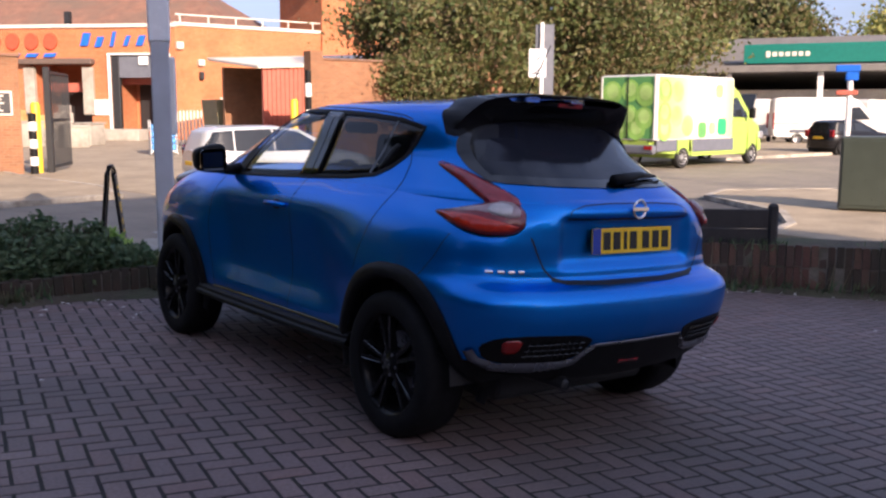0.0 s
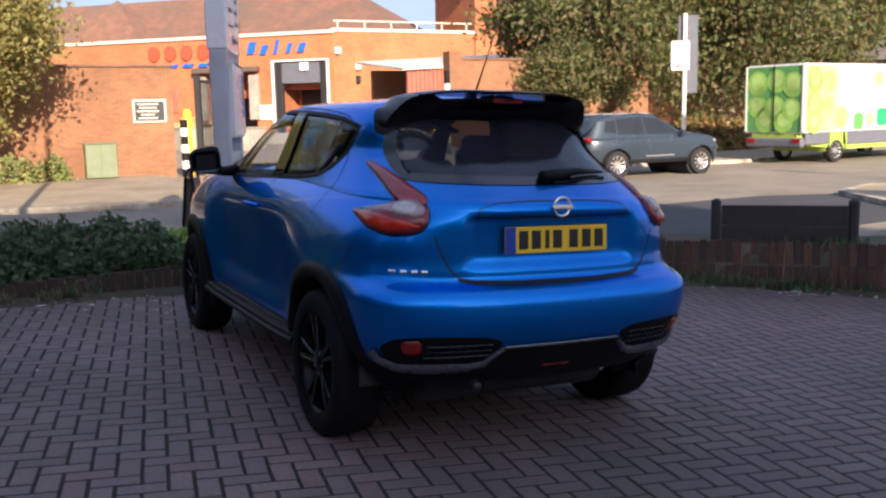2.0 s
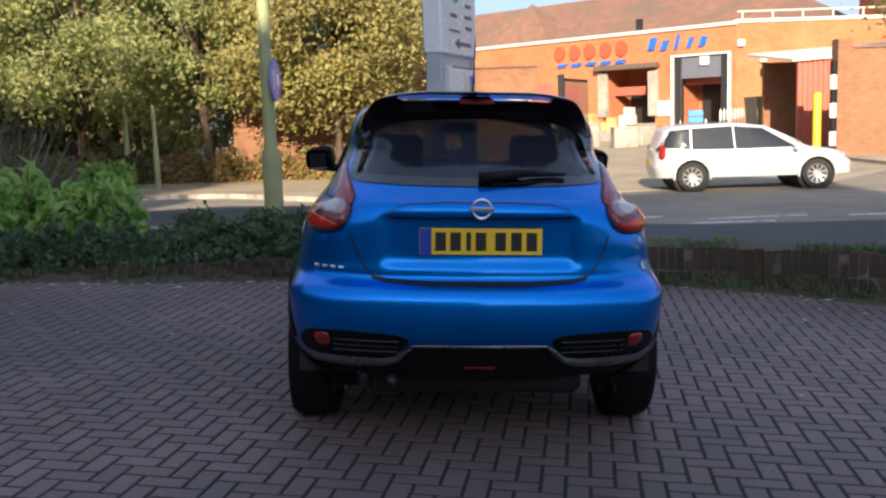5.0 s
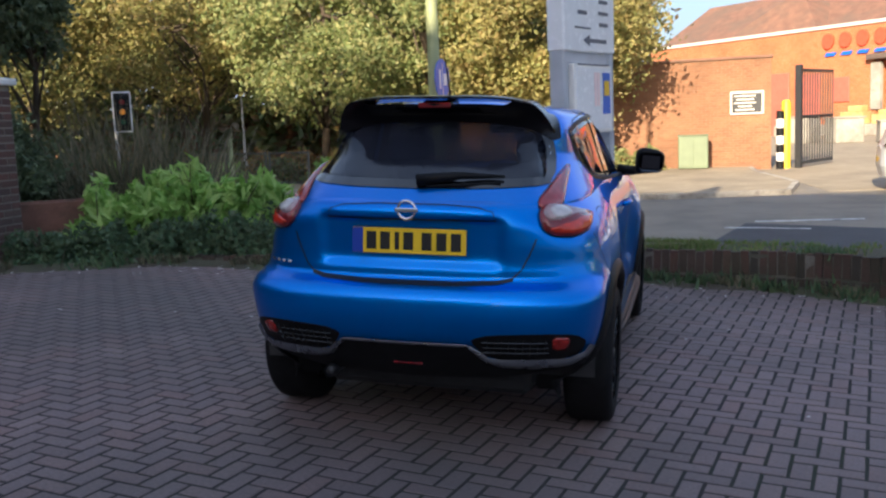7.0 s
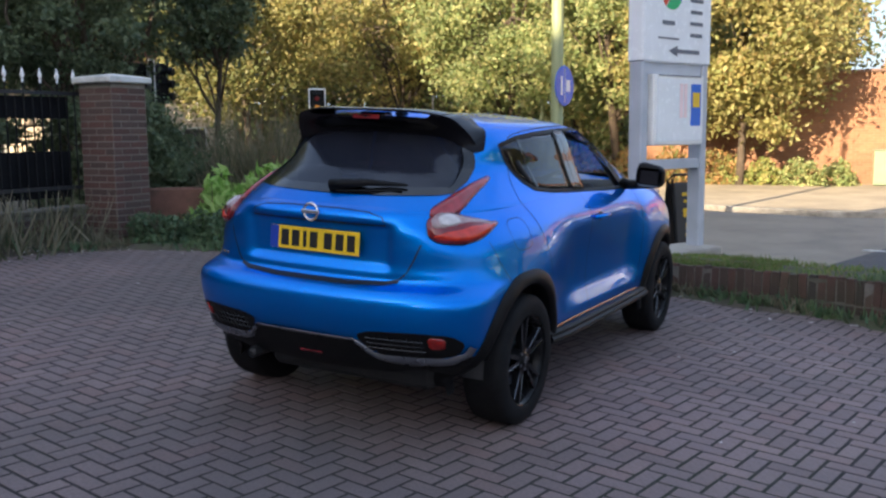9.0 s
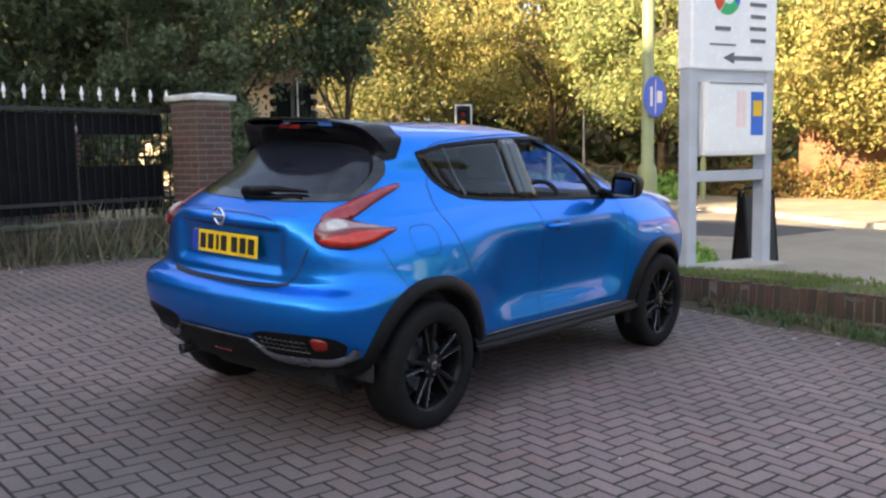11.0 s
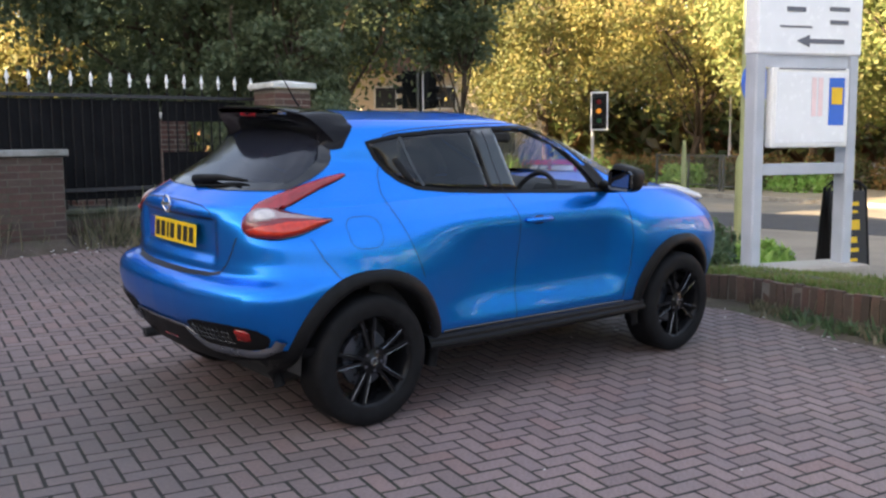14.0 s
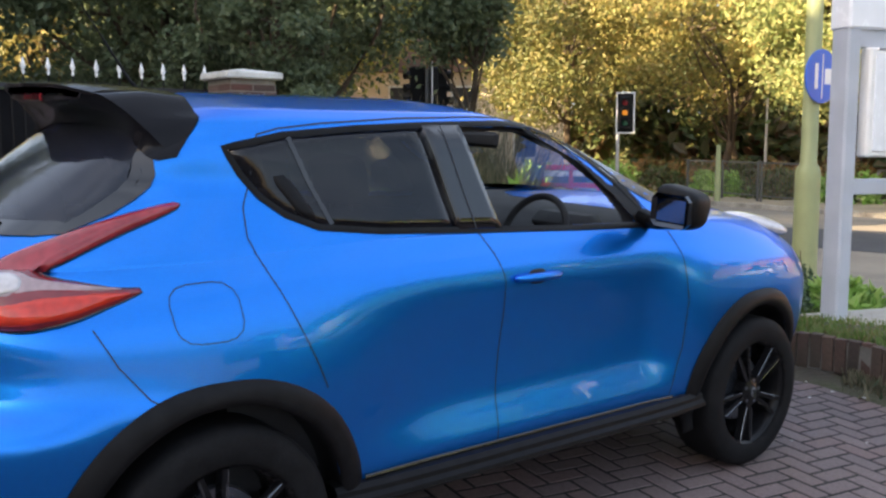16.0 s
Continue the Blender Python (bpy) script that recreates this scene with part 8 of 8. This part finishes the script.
# bumper: black lower part, fog light pods, trim
LOWER = [(-0.30, 0.505), (0.0, 0.51), (0.30, 0.505), (0.36, 0.448), (0.55, 0.43), (0.70, 0.43), (0.77, 0.45), (0.76, 0.415), (0.60, 0.385), (0.42, 0.35), (0.0, 0.335), (-0.42, 0.35), (-0.60, 0.385), (-0.76, 0.415), (-0.77, 0.45), (-0.70, 0.43), (-0.55, 0.43), (-0.36, 0.448)]
part("diffuser", panel_on(on_rear, LOWER, 0.006, 0.0, 6, 0.01, 0.04, (0, 0.42)), M["trim_black"], car, "black lower bumper", True, 40)
for sgn in (1, -1):
    part("bumper_corner", panel_on(on_corner(sgn), [(-0.06, 0.43), (0.2, 0.445), (0.44, 0.45), (0.44, 0.40), (0.2, 0.40), (-0.06, 0.385)], 0.005, 0.0, 4, 0.008), M["trim_black"], car, "black lower bumper corner", True, 40)
    pod = rounded([(sgn * x, z) for x, z in ((0.30, 0.54), (0.37, 0.562), (0.60, 0.572), (0.735, 0.562), (0.775, 0.52), (0.745, 0.462), (0.66, 0.442), (0.42, 0.442), (0.35, 0.462), (0.305, 0.515))], 1)
    podp = part("fog_light_pod", panel_on(on_rear, pod, 0.004, 0.0, 5, 0.01), M["trim_black"], car, "black honeycomb pod in the bumper", True, 40)
    for q in range(9):
        x = sgn * (0.36 + 0.03 * q)
        part("grille_bar", ribbon_on(on_rear, [(x, 0.462), (x + sgn * 0.012, 0.552)], 0.005, 0.006, False, 0.03, 0.004), M["gloss_black"], podp)
    for z in (0.48, 0.505, 0.53):
        part("grille_bar", ribbon_on(on_rear, [(sgn * 0.345, z), (sgn * 0.62, z)], 0.005, 0.006, False, 0.04, 0.004), M["gloss_black"], podp)
    part("reflector", panel_on(on_rear, rounded([(sgn * x, z) for x, z in ((0.635, 0.487), (0.70, 0.49), (0.715, 0.55), (0.64, 0.556))], 1), 0.004, 0.006, 3, 0.015), M["lens_reflector"], podp, "red reflector", True)
    trim = [(sgn * x, z) for x, z in ((0.79, 0.50), (0.765, 0.46), (0.70, 0.43), (0.55, 0.424), (0.42, 0.426), (0.36, 0.44), (0.325, 0.475), (0.285, 0.508))]
    part("bumper_trim", ribbon_on(on_rear, trim, lambda k: 0.02 + 0.028 * math.sin(math.pi * min(1, k * 1.05)), 0.008, False, 0.02, 0.012), M["gunmetal"], car, "gunmetal bumper trim", True)
part("bumper_trim", ribbon_on(on_rear, [(-0.285, 0.512), (0.285, 0.512)], 0.014, 0.008, False, 0.05, 0.006), M["gunmetal"], car, "", True)
bm = bmesh.new()
box(bm, (0.15, 0.03, 0.045), (0, -0.665, 0.415), 0.01)
part("fog_light", bm, M["lens_tail_dark"], car, "dark red rear fog light")
bm = bmesh.new()
tube(bm, [(-0.375, -0.30, 0.33), (-0.375, -0.6, 0.335), (-0.375, -0.665, 0.334)], 0.028, 16, False)
tube(bm, [(-0.375, -0.66, 0.334), (-0.375, -0.5, 0.334)], 0.022, 16, True)
part("exhaust", bm, M["dark_metal"], car, "", True)
bm = bmesh.new()
box(bm, (1.24, 1.9, 0.14), (0, 1.26, 0.31), 0.03)
box(bm, (1.0, 3.3, 0.16), (0, 1.3, 0.27), 0.03)
box(bm, (0.5, 0.3, 0.14), (0.2, -0.25, 0.33), 0.05)
part("underbody", bm, M["interior"], car)
bm = bmesh.new()
tube(bm, [(-0.7, 0, 0.30), (0.7, 0, 0.30)], 0.05, 12)
part("axle_beam", bm, M["interior"], car)

# tail lights: a pod on the haunch with an arm up beside the rear window
for sgn in (1, -1):
    skin_f = on_corner(sgn)
    f = lambda u, v, off=0.0, skin_f=skin_f: skin_f(u, v, off + 0.028 * max(0.0, 1 - ((u - 0.15) / 0.2) ** 2 - ((v - 1.03) / 0.085) ** 2))
    pod = rounded([(0.0, 1.06), (0.003, 1.0), (0.05, 0.972), (0.17, 0.964), (0.27, 0.984), (0.35, 1.02), (0.41, 1.05), (0.31, 1.056), (0.20, 1.072), (0.13, 1.10), (0.045, 1.10)], 1)
    lamp_ = part("tail_light", panel_on(f, pod, 0.006, 0.012, 7, 0.02, 0.015), M["lens_tail_dark"], car, "red and clear tail light", True)
    arm = rounded([(0.02, 1.085), (0.14, 1.085), (0.20, 1.115), (0.30, 1.178), (0.39, 1.226), (0.425, 1.25), (0.40, 1.258), (0.28, 1.222), (0.14, 1.165), (0.04, 1.12)], 1)
    part("light_arm", panel_on(f, arm, 0.008, 0.014, 5, 0.018, 0.02), M["lens_arm"], lamp_, "red arm of the tail light", True)
    red = rounded([(0.02, 1.0), (0.06, 0.98), (0.17, 0.973), (0.27, 0.991), (0.34, 1.022), (0.385, 1.042), (0.30, 1.036), (0.20, 1.028), (0.13, 1.014), (0.06, 1.006)], 1)
    part("red_lens", panel_on(f, red, 0.016, 0.004, 4, 0.012, 0.015), M["lens_tail"], lamp_, "bright red brake lens", True)
    pale = rounded([(0.02, 1.066), (0.022, 1.03), (0.09, 1.022), (0.17, 1.03), (0.30, 1.042), (0.37, 1.05), (0.27, 1.054), (0.17, 1.066), (0.12, 1.088), (0.05, 1.09)], 1)
    part("indicator_lens", panel_on(f, pale, 0.015, 0.004, 4, 0.012, 0.015), M["lens_pink"], lamp_, "pale pink indicator lens", True)
    clear = rounded([(0.05, 1.07), (0.055, 1.034), (0.10, 1.03), (0.15, 1.038), (0.145, 1.062), (0.115, 1.08), (0.08, 1.082)], 1)
    part("clear_lens", panel_on(f, clear, 0.021, 0.003, 4, 0.01, 0.015), M["lens_clear"], lamp_, "clear reversing lens", True)
    for line in (pod, arm):
        part("lamp_gap", ribbon_on(f, line, 0.007, 0.004, True, 0.015), M["gloss_black"], lamp_, "black gap round the tail light", True)

# number plate: yellow, the characters as plain bars
n0 = on_rear(0, 0.9) * 0.5 + on_rear(0, 1.0) * 0.5
bm = bmesh.new()
box(bm, (0.52, 0.006, 0.112), (0, 0, 0), 0.002)
plate = part("number_plate", bm, M["plate_yellow"], car, "yellow number plate with plain black bars", at=pose(0, n0.y - 0.018, 0.945, -3, 0, 0))
bm = bmesh.new()
box(bm, (0.05, 0.002, 0.11), (-0.234, -0.0045, 0))
part("plate_band", bm, M["plate_blue"], plate, "blue band")
for k, x in enumerate((-0.17, -0.107, -0.052, 0.0, 0.083, 0.15, 0.215)):
    bm = bmesh.new()
    box(bm, (0.02 if k == 2 else 0.045, 0.002, 0.078), (x, -0.0045, 0))
    part("character_bar", bm, M["print_black"], plate)
bm = bmesh.new()
lathe(bm, [(0.033, -0.004), (0.04, -0.009), (0.046, -0.004), (0.04, 0.004), (0.033, 0.004)], 32, "Y", (0, 0, 0), True)
badge = part("badge", bm, M["chrome"], car, "round chrome badge", True, at=Matrix.Translation(on_rear(0, 1.083, 0.006)))
bm = bmesh.new()
box(bm, (0.104, 0.012, 0.018), (0, -0.006, 0), 0.003)
part("badge_bar", bm, M["chrome"], badge)
for k in range(4):
    x = -0.715 + 0.037 * k
    part("model_lettering", ribbon_on(on_rear, [(x, 0.82), (x + 0.022, 0.82)], 0.012, 0.003, False, 0.01, 0.002), M["chrome"], car, "plain chrome letter bar" if k == 0 else "", True)

# roof spoiler: a blade over a slot, on a wedge whose ends run down beside the rear window
lead_line = {"x": curve([(0, 0), (0.5, 0.40), (0.68, 0.49), (0.8, 0.528), (1.0, 0.56)]), "y": curve([(0, 0.05), (0.5, 0.062), (0.68, 0.075), (0.8, 0.08), (1.0, -0.002)]), "z": curve([(0, 1.576), (0.5, 1.56), (0.68, 1.535), (0.8, 1.49), (1.0, 1.379)])}
tail_line = {"x": curve([(0, 0), (0.5, 0.38), (0.62, 0.46), (0.76, 0.52), (0.9, 0.548), (1.0, 0.56)]), "y": curve([(0, -0.26), (0.5, -0.208), (0.62, -0.165), (0.76, -0.095), (0.9, -0.032), (1.0, -0.01)]), "z": curve([(0, 1.580), (0.5, 1.563), (0.62, 1.543), (0.76, 1.476), (0.9, 1.405), (1.0, 1.376)])}
foot_line = {"x": curve([(0, 0), (0.5, 0.37), (0.74, 0.48), (1.0, 0.554)]), "z": curve([(0, 1.462), (0.5, 1.44), (0.74, 1.41), (1.0, 1.372)])}


def spoiler_rows(q):
    """Leading edge on the roof, trailing edge and foot on the rear window, at the share q of the half width."""
    s, m_ = math.copysign(1, q), abs(q)
    lead, tail = (Vector((s * float(d["x"](m_)), float(d["y"](m_)), float(d["z"](m_)))) for d in (lead_line, tail_line))
    fx, fz = float(foot_line["x"](m_)), float(foot_line["z"](m_))
    g = on_rear(s * fx, fz)
    foot = Vector((s * fx, g.y - 0.008, fz))
    if m_ > 0.6:
        near, normal, _, _ = hull.find_nearest(lead)
        if normal.x * s < 0:
            normal = -normal
        lead = lead.lerp(near + normal * 0.004, min(1.0, (m_ - 0.6) / 0.12))
    return lead, tail, foot


def loft(rows):
    bm = bmesh.new()
    vs = [[bm.verts.new(p) for p in row] for row in rows]
    n = len(vs[0])
    for a_, b_ in zip(vs, vs[1:]):
        for k in range(n):
            bm.faces.new((a_[k], a_[(k + 1) % n], b_[(k + 1) % n], b_[k]))
    bm.faces.new(vs[0])
    bm.faces.new(vs[-1][::-1])
    return bm


def spoiler_blade():
    rows = []
    for k in range(49):
        lead, tail, foot = spoiler_rows(-0.56 + 1.12 * k / 48)
        mid = lead * 0.5 + tail * 0.5 + Vector((0, 0, 0.010))
        near = lead * 0.1 + tail * 0.9 + Vector((0, 0, 0.006))
        down = Vector((0, 0, -0.016))
        rows.append([lead, mid, near, tail, tail + Vector((0, 0.004, -0.010)), near + down, mid + down * 1.3, lead + down])
    return loft(rows)


def spoiler_wedge():
    rows = []
    for k in range(81):
        q = -1 + 2 * k / 80
        lead, tail, foot = spoiler_rows(q)
        open_ = 0.034 / (1 + math.exp((abs(q) - 0.47) / 0.015))
        lead, tail = lead - Vector((0, 0, open_)), tail + Vector((0, open_ * 0.8, -open_))
        side = Vector((math.copysign(1, q) * max(0.0, abs(q) - 0.6), 0, 0.4)).normalized()
        end = min(1.0, (1 - abs(q)) / 0.3)
        mid = lead * 0.5 + tail * 0.5 + side * (0.010 * end if open_ < 0.01 else 0.0)
        hollow = tail * 0.4 + foot * 0.6 + Vector((0, 0.035 * (1 - abs(q)), 0.012 * end))
        lip = tail + Vector((0, 0.006 * end, -0.016 * (1 - 0.6 * abs(q)) * end))
        inner = foot * 0.8 + lead * 0.2
        rows.append([lead, mid, tail, lip, hollow, foot, inner])
    return loft(rows)


sp = part("spoiler", spoiler_blade(), M["satin_black"], car, "glossy black roof spoiler", True, 50)
part("spoiler_base", spoiler_wedge(), M["satin_black"], sp, "", True, 50)
bm = bmesh.new()
box(bm, (0.15, 0.10, 0.036), (0, -0.12, 1.545), 0.012)
part("spoiler_mount", bm, M["gloss_black"], sp)
bm = bmesh.new()
box(bm, (0.16, 0.012, 0.024), (0, -0.222, 1.538), 0.004)
part("brake_light", bm, M["lens_tail_dark"], sp, "dark red high brake light")
bm = bmesh.new()
tube(bm, [(0, 0.13, 1.55), (0.0, 0.08, 1.60), (0.0, -0.07, 1.83)], [0.008, 0.005, 0.002], 8)
box(bm, (0.05, 0.09, 0.03), (0, 0.14, 1.555), 0.012)
part("aerial", bm, M["trim_black"], car)
# rear wiper
bm = bmesh.new()
p0, p1, p2 = on_rear(0.0, 1.185, 0.02), on_rear(0.2, 1.2, 0.03), on_rear(0.38, 1.205, 0.018)
tube(bm, [p0, p0 * 0.5 + p1 * 0.5, p1, p2], [0.028, 0.024, 0.017, 0.006], 10)
tube(bm, [on_rear(0.05, 1.17, 0.008), on_rear(0.37, 1.188, 0.008)], 0.007, 6)
part("rear_wiper", bm, M["trim_black"], car, "black rear wiper", True)

# door handles, mirrors
for sgn in (1, -1):
    f = on_side(sgn)
    # flat dark patch that paints the shade of the blue handle recess
    part("handle_cup", panel_on(f, rounded([(1.165, 0.945), (1.235, 0.945), (1.25, 0.97), (1.23, 0.996), (1.17, 0.996), (1.15, 0.97)], 2), 0.0015, 0.0, 3, 0.001), M["seam_and_shade"], car, "", True)
    bm = bmesh.new()
    ends = [f(1.09, 0.97, 0.005), f(1.13, 0.972, 0.03), f(1.2, 0.973, 0.036), f(1.27, 0.972, 0.03), f(1.31, 0.97, 0.005)]
    tube(bm, ends, [0.012, 0.015, 0.0155, 0.015, 0.01], 10)
    part("door_handle", bm, M["paint"], car, "blue door handle", True)
    bm = bmesh.new()
    bmesh.ops.create_uvsphere(bm, u_segments=28, v_segments=18, radius=1.0)
    for v in bm.verts:
        c = v.co
        c.x, c.y, c.z = (math.copysign(abs(q) ** 0.55, q) for q in c)
        c.x *= 0.094
        c.y *= 0.075 * (1.0 + 0.25 * c.z)
        c.z = c.z * 0.082 * (1 - 0.16 * (c.x / 0.094) * sgn)
    mirror = part("door_mirror", bm, M["trim_black"], car, "black door mirror", True, at=pose(sgn * 0.925, 1.83, 1.19, -4, sgn * 4, sgn * 8))
    bm = bmesh.new()
    box(bm, (0.155, 0.008, 0.125), (0, -0.073, 0.0), 0.02)
    part("mirror_glass", bm, M["mirror_dark"], mirror, at=pose(0, -0.004, 0, 7, 0, 0))
    bm = bmesh.new()
    tube(bm, [(sgn * 0.72, 1.86, 1.13), (sgn * 0.80, 1.84, 1.125), (sgn * 0.87, 1.81, 1.135)], [0.04, 0.03, 0.03], 10)
    part("mirror_arm", bm, M["trim_black"], car, "", True)
    # upper lamp let into the wing
    bm = bmesh.new()
    bmesh.ops.create_uvsphere(bm, u_segments=20, v_segments=12, radius=1.0)
    for v in bm.verts:
        v.co = Vector((v.co.x * 0.085, v.co.y * 0.21, v.co.z * 0.038))
    part("headlight", bm, M["lens_clear"], car, "clear upper headlight on the wing", True, at=pose(sgn * 0.60, 2.84, 1.045, -12, sgn * 12, -sgn * 12))


# wheels: ten black spokes in pairs, bright hub cap
def wheel_parts(parent):
    bm = bmesh.new()
    lathe(bm, [(0.232, -0.105), (0.245, -0.112), (0.285, -0.114), (0.315, -0.106), (0.330, -0.092), (0.335, -0.06), (0.335, 0.06), (0.330, 0.092), (0.315, 0.106), (0.285, 0.114), (0.245, 0.112), (0.232, 0.105)], 64, "X", (0, 0, 0))
    ty = part("tyre", bm, M["tyre"], parent, "black low-profile tyre", True)
    rim = bmesh.new()
    lathe(rim, [(0.236, 0.108), (0.238, 0.1), (0.226, 0.094), (0.215, 0.08), (0.208, 0.0), (0.208, -0.1), (0.236, -0.106)], 64, "X")
    rim_o = part("rim", rim, M["rim_black"], parent, "gloss black alloy rim", True, 40)
    for half in (-1, 1):
        sb = bmesh.new()
        sec = []
        for r, w, d0, d1, ang in ((0.03, 0.026, 0.045, 0.085, 14.0), (0.09, 0.018, 0.05, 0.088, 8.0), (0.16, 0.015, 0.06, 0.094, 7.5), (0.222, 0.02, 0.066, 0.098, 9.5)):
            a = radians(ang * half)
            c = Vector((0, r * math.sin(a), r * math.cos(a)))
            t_ = Vector((0, math.cos(a), -math.sin(a)))
            sec.append([sb.verts.new(c + t_ * (w / 2 * s) + Vector((dx, 0, 0))) for s, dx in ((-1.25, d0), (-0.8, d1), (0.8, d1), (1.25, d0))])
        for a_, b_ in zip(sec, sec[1:]):
            for k in range(4):
                sb.faces.new((a_[k], a_[(k + 1) % 4], b_[(k + 1) % 4], b_[k]))
        sb.faces.new(sec[-1])
        spoke = finish(sb, "spoke")
        spoke.materials.append(M["rim_black"])
        eb = bmesh.new()
        a0, a1 = radians(8 * half), radians(9.5 * half)
        tube(eb, [(0.0885, 0.075 * math.sin(a0) + half * 0.009, 0.075 * math.cos(a0)), (0.0975, 0.212 * math.sin(a1) + half * 0.008, 0.216 * math.cos(a1))], 0.0018, 5)
        edge_ = finish(eb, "spoke_edge")
        edge_.materials.append(M["satin_silver"])
        for k in range(5):
            part("spoke", spoke, None, rim_o, at=pose(0, 0, 0, 72 * k + 10, 0, 0))
            part("spoke_edge", edge_, None, rim_o, "machined silver spoke edge" if k == 0 else "", at=pose(0, 0, 0, 72 * k + 10, 0, 0))
    hub = bmesh.new()
    lathe(hub, [(0.0, 0.098), (0.024, 0.097), (0.03, 0.092), (0.065, 0.086), (0.075, 0.04), (0.0, 0.04)], 32, "X")
    part("hub", hub, M["rim_black"], rim_o, "", True, 40)
    capb = bmesh.new()
    lathe(capb, [(0.012, 0.099), (0.019, 0.1005), (0.022, 0.099)], 24, "X")
    box(capb, (0.002, 0.05, 0.007), (0.0995, 0, 0))
    part("hub_emblem", capb, M["satin_silver"], rim_o)
    disc_b = bmesh.new()
    lathe(disc_b, [(0.0, 0.02), (0.14, 0.02), (0.145, 0.005), (0.14, -0.01), (0.0, -0.01)], 40, "X")
    part("brake_disc", disc_b, M["gunmetal"], rim_o, "", True, 40)
    nut = bmesh.new()
    tube(nut, [(0.06, 0, 0.05), (0.09, 0, 0.05)], 0.008, 8)
    nut = finish(nut, "wheel_nut")
    nut.materials.append(M["gunmetal"])
    for k in range(5):
        part("wheel_nut", nut, None, rim_o, at=pose(0, 0, 0, 72 * k + 46, 0, 0))


for ay, az in AXLES:
    for sgn in (1, -1):
        w = new("wheel")
        w.parent = car
        w.matrix_basis = pose(sgn * 0.755, ay, az, (17 if ay else 0) * sgn, 0, 0 if sgn > 0 else 180)
        wheel_parts(w)

# cabin: floor, seats, dashboard, steering wheel
bm = bmesh.new()
box(bm, (1.36, 2.6, 0.05), (0, 0.9, 0.42))
box(bm, (0.05, 2.0, 0.62), (0.67, 1.08, 0.74))
box(bm, (0.05, 2.0, 0.62), (-0.67, 1.08, 0.74))
box(bm, (1.3, 0.06, 0.62), (0, -0.47, 0.72))
box(bm, (1.25, 0.5, 0.04), (0, -0.22, 1.08))
part("cabin_tub", bm, M["interior"], car)


def seat(x, y, wide, z):
    root = new("seat")
    root.parent = car
    root.matrix_basis = pose(x, y, z)
    bm = bmesh.new()
    box(bm, (wide, 0.5, 0.2), (0, 0, 0.18), 0.06, None, 3)
    part("cushion", bm, M["seat_cloth"], root, smooth=True)
    bm = bmesh.new()
    box(bm, (wide, 0.15, 0.66), (0, -0.28, 0.48), 0.06, pose(0, 0, 0, 14, 0, 0), 3)
    part("backrest", bm, M["seat_cloth"], root, smooth=True)
    for hx in ((0,) if wide < 0.7 else (-0.36, 0.36)):
        bm = bmesh.new()
        box(bm, (0.26, 0.1, 0.17), (hx, -0.39, 0.9), 0.05, pose(0, 0, 0, 10, 0, 0), 3)
        tube(bm, [(hx - 0.06, -0.37, 0.72), (hx - 0.06, -0.385, 0.86)], 0.008, 6)
        tube(bm, [(hx + 0.06, -0.37, 0.72), (hx + 0.06, -0.385, 0.86)], 0.008, 6)
        part("headrest", bm, M["seat_cloth"], root, smooth=True, angle=50)


seat(0.37, 1.05, 0.52, 0.39)
seat(-0.37, 1.05, 0.52, 0.39)
seat(0.0, 0.28, 1.25, 0.28)
bm = bmesh.new()
prism(bm, [(1.72, 0.6), (1.74, 1.0), (1.84, 1.085), (2.1, 1.12), (2.42, 1.125), (2.42, 0.6)], 1.36, pose(-0.68, 0, 0, 90, 0, 90))
bmesh.ops.bevel(bm, geom=bm.edges[:], offset=0.03, segments=2, affect="EDGES")
box(bm, (0.34, 0.16, 0.09), (0.37, 1.80, 1.075), 0.04)
part("dashboard", bm, M["interior"], car, "dark dashboard", True, 40)
bm = bmesh.new()
lathe(bm, [(0.175 + 0.015 * math.cos(a), 0.015 * math.sin(a)) for a in (2 * math.pi * k / 8 for k in range(8))], 36, "Y", (0, 0, 0), True)
box(bm, (0.32, 0.03, 0.05), (0, 0.01, 0), 0.01)
box(bm, (0.05, 0.03, 0.16), (0, 0.01, -0.08), 0.01)
box(bm, (0.13, 0.05, 0.11), (0, 0.0, -0.01), 0.02)
part("steering_wheel", bm, M["interior"], car, "black steering wheel", True, 40, pose(0.37, 1.60, 1.03, -22, 0, 0))
bm = bmesh.new()
box(bm, (0.24, 0.03, 0.07), (0, 1.62, 1.41), 0.015)
part("inside_mirror", bm, M["interior"], car)


# ---------------------------------------------------------------- single paving blocks in the part of the car park that is seen closest
for c, m in near_blocks:
    ob = new("paving_block", block_flat if c == 0 else block_tall)
    ob.parent = park
    ob.matrix_basis = m
